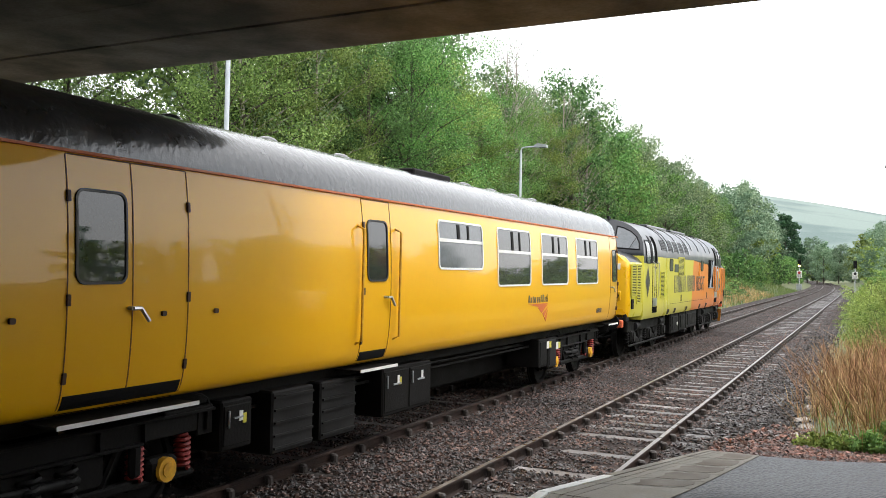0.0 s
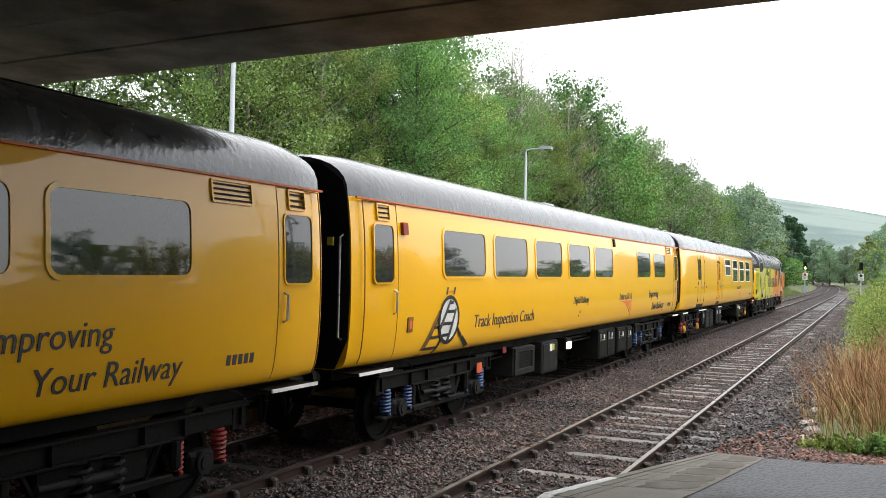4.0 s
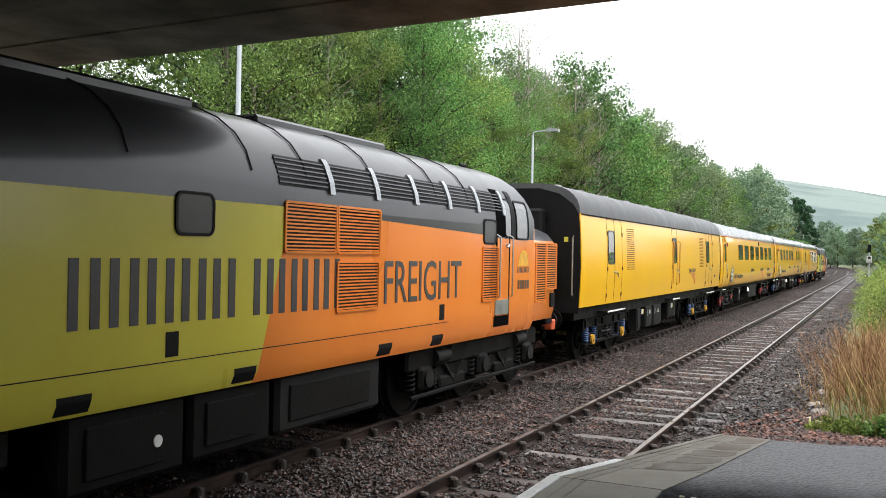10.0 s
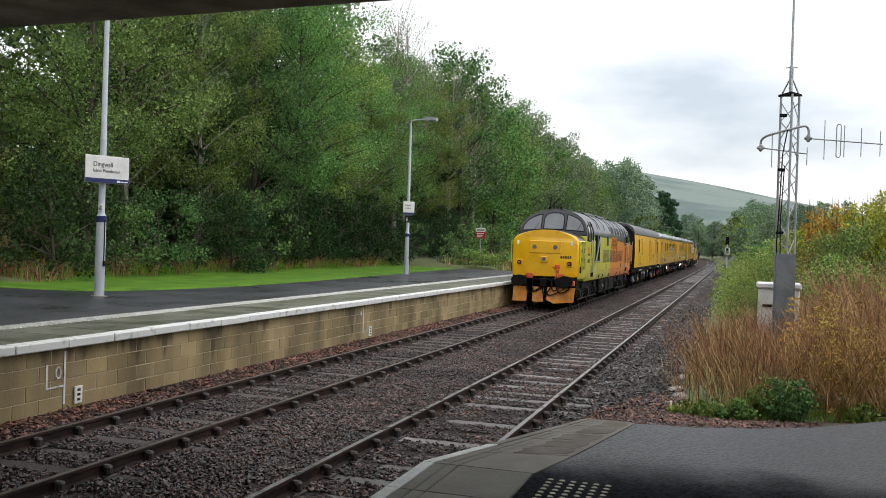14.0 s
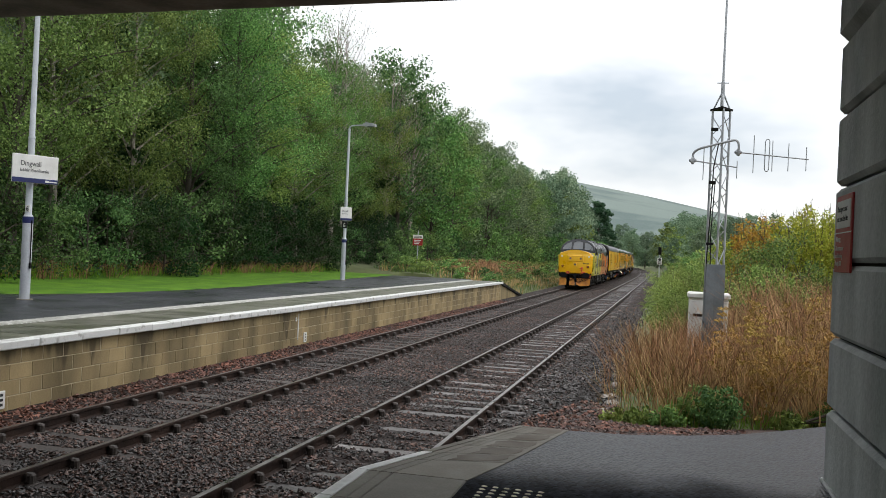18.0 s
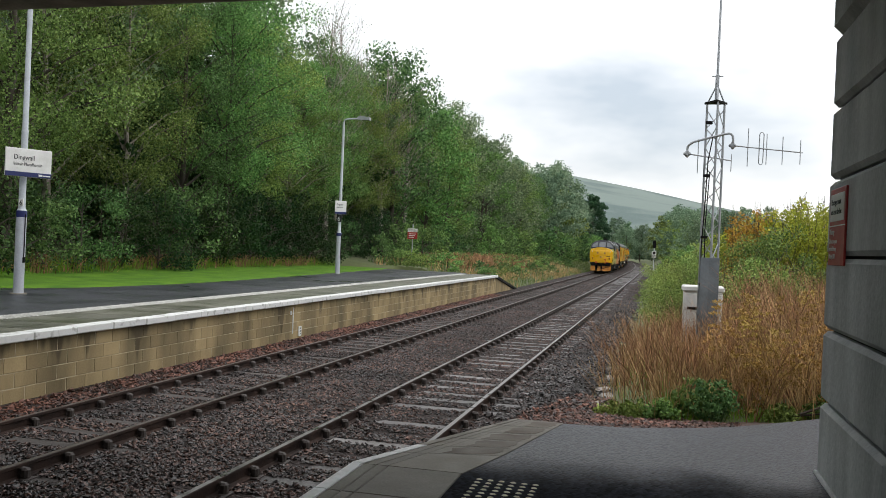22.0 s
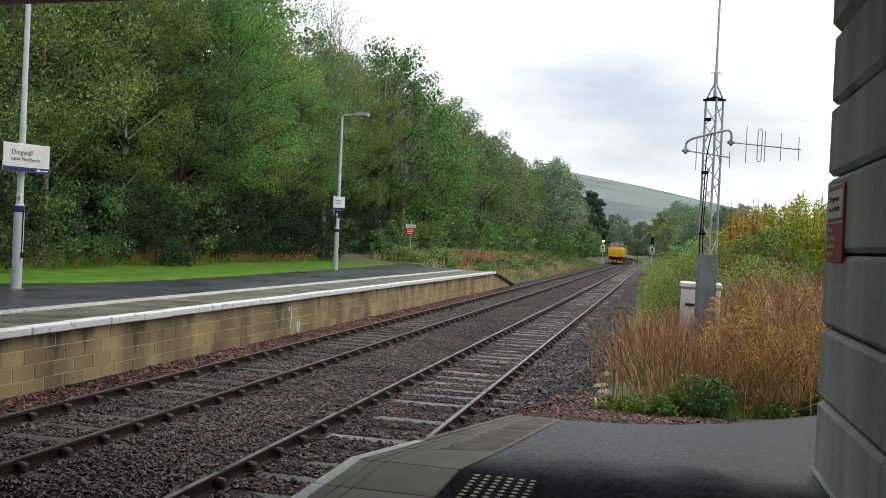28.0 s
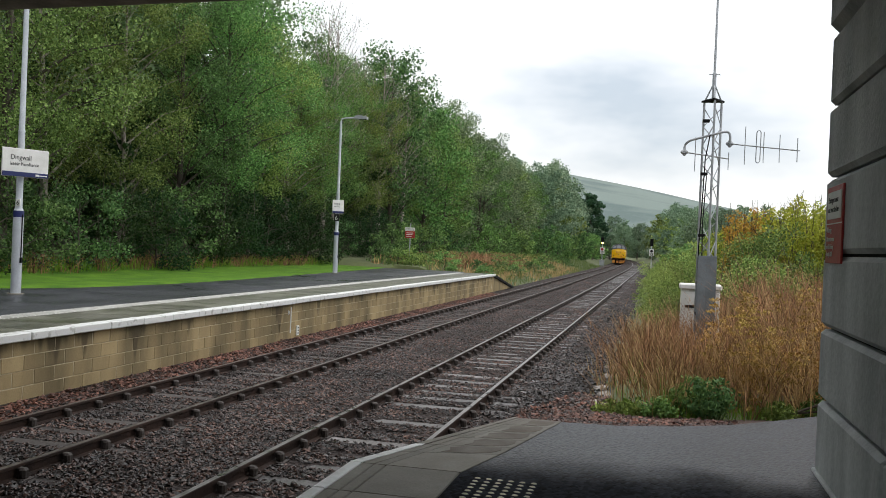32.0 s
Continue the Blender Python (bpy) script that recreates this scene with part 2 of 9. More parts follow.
TRIMRED = surface("red_orange_lining", (0.62, 0.14, 0.03), (0.5, 0.11, 0.03), 4.0, 0.5, 0, 0, 40)
GLASS = surface("tinted_carriage_glass", (0.030, 0.033, 0.037), (0.024, 0.027, 0.030), 1.0, 0.03, 0, 0, 20, spec=0.75, vary=0.008)
GLASS.node_tree.nodes["Principled BSDF"].inputs["Coat Weight"].default_value = 0.15
# for obscured panes and lenses, and windscreens coloured with reflected sky
PALEGLASS = surface("obscured_and_sky_pale_glass", (0.12, 0.13, 0.14), (0.09, 0.10, 0.11), 1.0, 0.06, 0, 0, 20, spec=0.7, vary=0.02)
GALV = surface("galvanised_steel", (0.42, 0.44, 0.46), (0.32, 0.34, 0.36), 5.0, 0.5, 0.5, 0.05, 60)
POLEPAINT = surface("grey_painted_post", (0.50, 0.53, 0.57), (0.42, 0.45, 0.49), 3.0, 0.45, 0.1, 0.03, 40)
SHEET = surface("blue_grey_sheet_steel", (0.21, 0.24, 0.265), (0.13, 0.15, 0.17), 3.0, 0.45, 0.2, 0.03, 40)
CONC = surface("grey_bridge_concrete", (0.66, 0.69, 0.68), (0.33, 0.36, 0.365), 2.2, 0.75, 0, 0.3, 30, streak=0.22, fixed=True, spec=0.25, edge=(0.30, 0.72))
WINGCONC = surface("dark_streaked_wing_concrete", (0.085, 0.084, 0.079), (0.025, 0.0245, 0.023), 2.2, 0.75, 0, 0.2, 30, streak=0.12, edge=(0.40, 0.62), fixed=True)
WALLJOINT = surface("pale_wall_joint", (0.56, 0.49, 0.34), (0.36, 0.30, 0.20), 2.0, 0.9, 0, 0.2, 50, streak=0.2, fixed=True)
MORTAR = surface("pale_mortar", (0.40, 0.33, 0.21), (0.25, 0.20, 0.125), 2.0, 0.9, 0, 0.2, 50, streak=0.2, fixed=True)
DECKCONC = surface("stained_bridge_soffit", (0.34, 0.30, 0.25), (0.14, 0.125, 0.105), 1.3, 0.85, 0, 0.2, 24, fixed=True, spec=0.2)
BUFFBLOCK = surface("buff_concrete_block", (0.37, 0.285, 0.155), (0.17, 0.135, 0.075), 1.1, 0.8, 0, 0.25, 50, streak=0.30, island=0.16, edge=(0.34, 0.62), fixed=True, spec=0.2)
SLAB = surface("damp_paving_slab", (0.29, 0.275, 0.235), (0.17, 0.15, 0.115), 1.5, 0.62, 0, 0.12, 70, island=0.12, wet=0.05, edge=(0.40, 0.62), fixed=True, spec=0.14)
MOSSSLAB = surface("mossy_paving_slab", (0.135, 0.135, 0.105), (0.070, 0.074, 0.048), 1.8, 0.5, 0, 0.12, 60, island=0.2, wet=0.1, fixed=True, spec=0.3)
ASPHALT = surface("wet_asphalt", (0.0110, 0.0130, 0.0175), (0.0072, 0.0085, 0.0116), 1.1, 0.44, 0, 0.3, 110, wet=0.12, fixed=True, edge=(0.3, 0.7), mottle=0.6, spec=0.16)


def add_grain(m, scale, low, high, depth):
    """Single chips in a surface: each takes its own tone and stands proud."""
    n, l = m.node_tree.nodes, m.node_tree.links
    b = n["Principled BSDF"]
    where = n.new("ShaderNodeNewGeometry").outputs["Position"]
    vo = n.new("ShaderNodeTexVoronoi")
    vo.inputs["Scale"].default_value = scale
    l.new(where, vo.inputs["Vector"])
    bw = n.new("ShaderNodeRGBToBW")
    l.new(vo.outputs["Color"], bw.inputs["Color"])
    mr = n.new("ShaderNodeMapRange")
    mr.inputs["From Min"].default_value, mr.inputs["From Max"].default_value = 0.2, 0.85
    mr.inputs["To Min"].default_value, mr.inputs["To Max"].default_value = low, high
    l.new(bw.outputs["Val"], mr.inputs["Value"])
    mu = n.new("ShaderNodeMix")
    mu.data_type, mu.blend_type = "RGBA", "MULTIPLY"
    mu.inputs[0].default_value = 1.0
    l.new(b.inputs["Base Color"].links[0].from_socket, mu.inputs[6])
    l.new(mr.outputs["Result"], mu.inputs[7])
    l.new(mu.outputs[2], b.inputs["Base Color"])
    bp = n.new("ShaderNodeBump")
    bp.inputs["Strength"].default_value = 0.8
    bp.inputs["Distance"].default_value = depth
    bp.invert = True
    l.new(vo.outputs["Distance"], bp.inputs["Height"])
    l.new(bp.outputs["Normal"], b.inputs["Normal"])


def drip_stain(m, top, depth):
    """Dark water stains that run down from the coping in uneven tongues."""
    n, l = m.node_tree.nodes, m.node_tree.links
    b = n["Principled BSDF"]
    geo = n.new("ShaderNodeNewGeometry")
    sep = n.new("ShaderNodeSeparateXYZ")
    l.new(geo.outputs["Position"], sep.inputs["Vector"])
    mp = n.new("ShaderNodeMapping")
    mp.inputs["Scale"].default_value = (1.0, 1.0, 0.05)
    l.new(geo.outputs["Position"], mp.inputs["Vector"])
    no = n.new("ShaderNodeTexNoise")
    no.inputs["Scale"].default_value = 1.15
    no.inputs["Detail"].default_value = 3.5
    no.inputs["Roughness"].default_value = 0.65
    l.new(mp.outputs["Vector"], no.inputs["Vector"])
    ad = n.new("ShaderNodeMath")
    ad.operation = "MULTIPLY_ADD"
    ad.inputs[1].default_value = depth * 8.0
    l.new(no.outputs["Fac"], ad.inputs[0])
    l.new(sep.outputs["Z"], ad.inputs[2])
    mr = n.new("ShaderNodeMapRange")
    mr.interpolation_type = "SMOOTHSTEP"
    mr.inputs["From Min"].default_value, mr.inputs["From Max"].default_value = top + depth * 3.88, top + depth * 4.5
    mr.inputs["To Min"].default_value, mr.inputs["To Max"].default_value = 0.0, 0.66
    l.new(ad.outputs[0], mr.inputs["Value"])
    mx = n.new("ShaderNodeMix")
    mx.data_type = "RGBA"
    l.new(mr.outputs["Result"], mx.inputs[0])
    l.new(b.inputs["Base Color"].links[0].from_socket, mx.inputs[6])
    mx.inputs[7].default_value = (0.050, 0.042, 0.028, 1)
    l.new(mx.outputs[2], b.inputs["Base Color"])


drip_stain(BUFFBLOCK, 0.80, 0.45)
add_grain(ASPHALT, 38, 0.25, 2.8, 0.007)


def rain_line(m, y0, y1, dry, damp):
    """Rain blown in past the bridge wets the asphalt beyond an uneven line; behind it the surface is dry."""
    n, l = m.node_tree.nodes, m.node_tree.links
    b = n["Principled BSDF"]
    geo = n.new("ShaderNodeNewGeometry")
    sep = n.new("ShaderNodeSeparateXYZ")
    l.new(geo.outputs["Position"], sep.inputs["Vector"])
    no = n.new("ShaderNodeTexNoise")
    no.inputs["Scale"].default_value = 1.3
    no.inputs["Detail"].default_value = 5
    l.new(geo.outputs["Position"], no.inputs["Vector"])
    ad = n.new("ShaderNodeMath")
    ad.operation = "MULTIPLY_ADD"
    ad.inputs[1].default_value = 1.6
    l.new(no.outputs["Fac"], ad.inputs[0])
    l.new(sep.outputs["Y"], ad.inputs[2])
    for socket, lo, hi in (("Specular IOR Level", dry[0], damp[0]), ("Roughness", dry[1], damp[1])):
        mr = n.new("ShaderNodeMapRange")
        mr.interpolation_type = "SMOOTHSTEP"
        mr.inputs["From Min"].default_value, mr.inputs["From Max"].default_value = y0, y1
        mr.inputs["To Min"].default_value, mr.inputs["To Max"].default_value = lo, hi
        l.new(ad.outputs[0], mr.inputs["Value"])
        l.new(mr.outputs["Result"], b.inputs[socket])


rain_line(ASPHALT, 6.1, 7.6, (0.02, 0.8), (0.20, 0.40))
FARASPHALT = surface("damp_blue_grey_asphalt", (0.036, 0.039, 0.047), (0.024, 0.026, 0.031), 0.6, 0.45, 0, 0.3, 110, wet=0.1, fixed=True, edge=(0.2, 0.8), mottle=0.4, spec=0.4)
RAILSIDE = surface("rusty_rail_side", (0.046, 0.028, 0.022), (0.020, 0.013, 0.011), 4.0, 0.7, 0.1, 0.2, 40, fixed=True, spec=0.2)
RAILTOP = surface("polished_rail_top", (0.20, 0.19, 0.185), (0.08, 0.072, 0.068), 3.0, 0.34, 0.6, 0.02, 40, fixed=True)
CHAIR = surface("grey_rusty_chair", (0.075, 0.064, 0.058), (0.032, 0.027, 0.025), 6.0, 0.6, 0.1, 0.2, 40, spec=0.3)
DULLTOP = surface("dull_rail_top", (0.11, 0.09, 0.08), (0.06, 0.045, 0.04), 3.0, 0.4, 0.6, 0.02, 40, fixed=True)
SLEEPER = surface("weathered_sleeper", (0.15, 0.142, 0.138), (0.06, 0.053, 0.05), 1.1, 0.5, 0, 0.35, 35, island=0.55, wet=0.15, edge=(0.4, 0.6), fixed=True, spec=0.3)
OLDSLEEP = surface("dark_oily_sleeper", (0.085, 0.075, 0.07), (0.05, 0.043, 0.04), 2.0, 0.75, 0, 0.35, 35, island=0.25, fixed=True, spec=0.25)
STONE = surface("ballast_stone", (0.130, 0.076, 0.060), (0.034, 0.020, 0.016), 0.5, 0.42, 0, 0.2, 60, island=0.9, fixed=True, spec=0.35)
GREYSTONE = surface("grey_ballast_stone", (0.085, 0.077, 0.075), (0.025, 0.0225, 0.0215), 0.5, 0.42, 0, 0.2, 60, island=0.85, fixed=True, spec=0.35)
REDSTONE = surface("red_ballast_stone", (0.19, 0.090, 0.066), (0.075, 0.042, 0.034), 1.0, 0.55, 0, 0.2, 60, island=0.8, fixed=True, spec=0.25)
PALESTONE = surface("pale_stone", (0.42, 0.38, 0.34), (0.28, 0.25, 0.22), 2.0, 0.8, 0, 0.2, 40, island=0.2)
SOIL = surface("dark_red_soil", (0.10, 0.06, 0.045), (0.06, 0.038, 0.03), 2.0, 0.9, 0, 0.6, 40, fixed=True)
BARK = surface("tree_bark", (0.085, 0.07, 0.055), (0.05, 0.04, 0.032), 4.0, 0.9, 0, 0.5, 25, streak=0.3)
BIRCH = surface("pale_birch_bark", (0.36, 0.33, 0.28), (0.13, 0.11, 0.09), 5.0, 0.8, 0, 0.3, 25)
TWIG = surface("grey_pink_twig", (0.42, 0.36, 0.33), (0.28, 0.235, 0.21), 4.0, 0.9, 0, 0.2, 25)
STEM = surface("dry_red_brown_stem", (0.41, 0.232, 0.130), (0.18, 0.097, 0.053), 2.5, 0.8, 0, 0, 30, island=0.7, spec=0.12)
STRAW = surface("dry_straw_stem", (0.56, 0.39, 0.19), (0.34, 0.22, 0.10), 1.5, 0.8, 0, 0, 30, island=0.45, spec=0.15)
LEAF_A = leaf_surface("spring_leaf", (0.058, 0.120, 0.034), (0.144, 0.258, 0.072), (0.262, 0.420, 0.125), 0.27)
LEAF_B = leaf_surface("mid_green_leaf", (0.036, 0.080, 0.027), (0.090, 0.170, 0.057), (0.170, 0.285, 0.092), 0.25)
# near-black green that carries the shade inside the wood
LEAF_K = leaf_surface("shaded_wood_leaf", (0.013, 0.034, 0.012), (0.024, 0.056, 0.018), (0.044, 0.088, 0.024))
LEAF_D2 = leaf_surface("deep_green_leaf", (0.020, 0.055, 0.026), (0.036, 0.088, 0.040), (0.062, 0.125, 0.055))
LEAF_P = leaf_surface("pale_fresh_leaf", (0.088, 0.148, 0.038), (0.200, 0.300, 0.076), (0.350, 0.462, 0.135), 0.28)
LEAF_C = leaf_surface("olive_leaf", (0.066, 0.108, 0.028), (0.150, 0.224, 0.056), (0.276, 0.366, 0.102), 0.27)
# leaf green made paler and bluer: distance haze put into the colour
LEAF_W = leaf_surface("hazed_pale_leaf", (0.085, 0.142, 0.068), (0.172, 0.244, 0.126), (0.295, 0.372, 0.212), 0.27)
# greyer still, with the haze of the far trees in its base colour
LEAF_H = leaf_surface("hazed_grey_green_leaf", (0.092, 0.150, 0.090), (0.165, 0.245, 0.150), (0.262, 0.352, 0.228), 0.27)
LEAF_Y = leaf_surface("yellow_green_leaf", (0.24, 0.29, 0.03), (0.36, 0.41, 0.045), (0.50, 0.52, 0.08), 0.3)
LEAF_O = leaf_surface("orange_bronze_leaf", (0.30, 0.18, 0.035), (0.42, 0.21, 0.045), (0.46, 0.32, 0.06), 0.3)
LEAF_D = leaf_surface("ochre_flower_head", (0.30, 0.20, 0.05), (0.42, 0.30, 0.08), (0.52, 0.39, 0.13))
GRASSM = leaf_surface("grass_blade", (0.10, 0.23, 0.02), (0.15, 0.32, 0.03), (0.22, 0.40, 0.05), 0.3)
GRASSB = leaf_surface("dull_bank_grass", (0.075, 0.120, 0.032), (0.120, 0.175, 0.050), (0.190, 0.240, 0.085), 0.25)
LAWN = surface("mown_lawn", (0.105, 0.21, 0.022), (0.058, 0.135, 0.016), 1.2, 0.9, 0, 0.8, 60, fixed=True, spec=0.1, mottle=0.75)
LAMP_ON = glow("lit_lamp", (1.0, 0.78, 0.5), 14.0)
SIGNAL_ON = glow("lit_yellow_signal", (1.0, 0.62, 0.12), 12.0)


# ---- geometry ----
class Geo:
    """Collects vertices and faces of one mesh."""

    def __init__(self):
        self.v, self.f, self.m = [], [], []

    def add(self, verts, faces, mat=0):
        k = len(self.v)
        self.v.extend(verts)
        self.f.extend(tuple(i + k for i in f) for f in faces)
        self.m.extend([mat] * len(faces))
        return self

    def box(self, x0, x1, y0, y1, z0, z1, c=0.0, mat=0):
        if c <= 0:
            p = [(x, y, z) for x in (x0, x1) for y in (y0, y1) for z in (z0, z1)]
            return self.add(p, [(0, 1, 3, 2), (4, 6, 7, 5), (0, 4, 5, 1), (2, 3, 7, 6), (0, 2, 6, 4), (1, 5, 7, 3)], mat)
        c = min(c, (x1 - x0) / 2.2, (y1 - y0) / 2.2, (z1 - z0) / 2.2)
        v = []
        ids = {}
        for i, x in enumerate((x0, x1)):
            for j, y in enumerate((y0, y1)):
                for k, z in enumerate((z0, z1)):
                    s = (1 - 2 * i, 1 - 2 * j, 1 - 2 * k)
                    for ax in range(3):
                        p = [x + s[0] * c, y + s[1] * c, z + s[2] * c]
                        p[ax] = (x, y, z)[ax]
                        ids[i, j, k, ax] = len(v)
                        v.append(tuple(p))
        f = []
        for ax in range(3):
            a, b = (ax + 1) % 3, (ax + 2) % 3
            for side in (0, 1):
                q = []
                for u, w in ((0, 0), (1, 0), (1, 1), (0, 1)):
                    k = [0, 0, 0]
                    k[ax], k[a], k[b] = side, u, w
                    q.append(ids[(*k, ax)])
                f.append(tuple(q if side else q[::-1]))
            for u in (0, 1):
                for w in (0, 1):
                    k0, k1 = [0, 0, 0], [0, 0, 0]
                    k0[ax], k1[ax] = 0, 1
                    k0[a] = k1[a] = u
                    k0[b] = k1[b] = w
                    q = (ids[(*k0, a)], ids[(*k1, a)], ids[(*k1, b)], ids[(*k0, b)])
                    f.append(q if u != w else q[::-1])
        for i in (0, 1):
            for j in (0, 1):
                for k in (0, 1):
                    q = tuple(ids[i, j, k, ax] for ax in range(3))
                    f.append(q if (i + j + k) % 2 else q[::-1])
        return self.add(v, f, mat)

    def tube(self, path, r, n=6, mat=0, caps=True):
        """A round bar along a path; r is one radius or one for each point."""
        rs = r if isinstance(r, (list, tuple)) else [r] * len(path)
        v, f = [], []
        for i, p in enumerate(path):
            p = Vector(p)
            a = Vector(path[max(0, i - 1)])
            b = Vector(path[min(len(path) - 1, i + 1)])
            d = (b - a).normalized()
            s = d.cross(Vector((0.31, 0.17, 0.93)))
            if s.length < 0.1:
                s = d.cross(Vector((1, 0, 0)))
            s.normalize()
            w = d.cross(s)
            for k in range(n):
                t = 2 * math.pi * k / n
                v.append(tuple(p + s * (rs[i] * math.cos(t)) + w * (rs[i] * math.sin(t))))
        for i in range(len(path) - 1):
            for k in range(n):
                f.append((i * n + k, i * n + (k + 1) % n, (i + 1) * n + (k + 1) % n, (i + 1) * n + k))
        if caps:
            f.append(tuple(range(n))[::-1])
            f.append(tuple((len(path) - 1) * n + k for k in range(n)))
        return self.add(v, f, mat)

    def loft(self, rings, mat=0, caps=True, mats=None):
        """Skin over open rings that are mirrored left and right; the ends are closed in level strips."""
        n = len(rings[0])
        v = [p for r in rings for p in r]
        f, mm = [], []
        for i in range(len(rings) - 1):
            for k in range(n):
                f.append((i * n + k, (i + 1) * n + k, (i + 1) * n + (k + 1) % n, i * n + (k + 1) % n))
                mm.append(mats(i, k) if mats else mat)
        if caps:
            for base, flip in ((0, False), ((len(rings) - 1) * n, True)):
                for k in range(n // 2):
                    a, b, c, d = k, k + 1, n - 2 - k, n - 1 - k
                    q = (a, b, d) if b == c else (a, b, c, d)
                    if b > c:
                        continue
                    q = tuple(base + t for t in q)
                    f.append(q[::-1] if flip else q)
                    mm.append(mats(0 if not flip else len(rings) - 2, k) if mats else mat)
        k0 = len(self.v)
        self.v.extend(v)
        self.f.extend(tuple(i + k0 for i in q) for q in f)
        self.m.extend(mm)
        return self

    def plate(self, y0, y1, z0, z1, xat, off=0.006, r=0.0, side=1, mat=0, deep=0.03, steps=4):
        """A plate with round corners that lies on a curved vehicle side: xat(z) is the side, off its proud height."""
        c = max(1, math.ceil((z1 - z0) / 0.07))
        lv = [(z0 + (z1 - z0) * k / c, 0.0) for k in range(c + 1)]
        if r > 0:
            arc = [radians(90 * k / steps) for k in range(steps + 1)]
            lv = [(z0 + r * (1 - math.cos(t)), r * (1 - math.sin(t))) for t in arc]
            lv += [(z0 + r + (z1 - z0 - 2 * r) * k / c, 0.0) for k in range(1, c)]
            lv += [(z1 - r * (1 - math.cos(t)), r * (1 - math.sin(t))) for t in arc[::-1]]
        n = len(lv)
        pts = [(y1 - q, z) for z, q in lv] + [(y0 + q, z) for z, q in lv[::-1]]
        v = [(side * (xat(z) + off), y, z) for y, z in pts] + [(side * (xat(z) + off - deep), y, z) for y, z in pts]
        m = 2 * n
        f = [(i, i + 1, m - 2 - i, m - 1 - i) for i in range(n - 1)]
        f += [(i, m + i, m + (i + 1) % m, (i + 1) % m) for i in range(m)]
        if side < 0:
            f = [q[::-1] for q in f]
        return self.add(v, f, mat)

    def frame_ring(self, y0, y1, z0, z1, xat, off, w, r, side=1, mat=0, steps=4):
        """A rounded window frame, w wide, round an opening."""
        def outline(g):
            rr = r + g
            out = []
            for cy, cz, a0 in ((y1 - r, z1 - r, 0), (y0 + r, z1 - r, 90), (y0 + r, z0 + r, 180), (y1 - r, z0 + r, 270)):
                for k in range(steps + 1):
                    a = radians(a0 + 90 * k / steps)
                    out.append((cy + rr * math.cos(a), cz + rr * math.sin(a)))
                if a0 in (90, 270):
                    s = 1 if a0 == 270 else -1
                    za, zb = (z1 - r, z0 + r) if a0 == 90 else (z0 + r, z1 - r)
                    out += [(cy + s * rr, za + (zb - za) * q / 5) for q in range(1, 5)]
            return out
        a, b = outline(0), outline(w)
        n = len(a)
        v = [(side * (xat(z) + off), y, z) for y, z in a] + [(side * (xat(z) + off), y, z) for y, z in b]
        v += [(side * (xat(z) - 0.02), y, z) for y, z in a] + [(side * (xat(z) - 0.02), y, z) for y, z in b]
        f = []
        for i in range(n):
            j = (i + 1) % n
            f += [(i, n + i, n + j, j), (2 * n + i, i, j, 2 * n + j), (n + i, 3 * n + i, 3 * n + j, n + j)]
        if side < 0:
            f = [q[::-1] for q in f]
        return self.add(v, f, mat)

    def ball(self, c, r, n=8, m=5, mat=0, half=False):
        rx, ry, rz = r if isinstance(r, (tuple, list)) else (r, r, r)
        v, f = [], []
        for i in range(m + 1):
            a = (math.pi / (2 if half else 1)) * i / m
            for k in range(n):
                t = 2 * math.pi * k / n
                v.append((c[0] + rx * math.sin(a) * math.cos(t), c[1] + ry * math.sin(a) * math.sin(t), c[2] + rz * math.cos(a)))
        for i in range(m):
            for k in range(n):
                f.append((i * n + k, (i + 1) * n + k, (i + 1) * n + (k + 1) % n, i * n + (k + 1) % n))
        return self.add(v, f, mat)

    def coil(self, x, y, z0, z1, r, turns=4, wire=0.022, mat=0):
        path = []
        for k in range(turns * 8 + 1):
            a = 2 * math.pi * k / 8
            path.append((x + r * math.cos(a), y + r * math.sin(a), z0 + (z1 - z0) * k / (turns * 8)))
        return self.tube(path, wire, 5, mat)

    def mesh(self, name, mats, smooth=None):
        me = bpy.data.meshes.new(name)
        me.from_pydata(self.v, [], self.f)
        for m in (mats if isinstance(mats, (list, tuple)) else [mats]):
            me.materials.append(m)
        if any(self.m):
            me.polygons.foreach_set("material_index", self.m)
        if smooth:
            me.shade_smooth()
            me.set_sharp_from_angle(angle=radians(smooth))
        me.validate()
        me.update()
        return me


def part(name, geo, mats, parent=None, label="", smooth=None, at=None):
    """One mesh object under a thing or a part."""
    ob = new(name, geo if isinstance(geo, bpy.types.Mesh) else geo.mesh(name, mats, smooth))
    if parent:
        ob.parent = parent
    if at is not None:
        ob.matrix_basis = at
    if label:
        ob["label"] = label
    return ob


def thing(name, label, category, group="", kind="", at=None):
    ob = new(name)
    ob.empty_display_size = 0.2
    if at is not None:
        ob.matrix_basis = at
    return tagged(ob, label, category, group, kind)


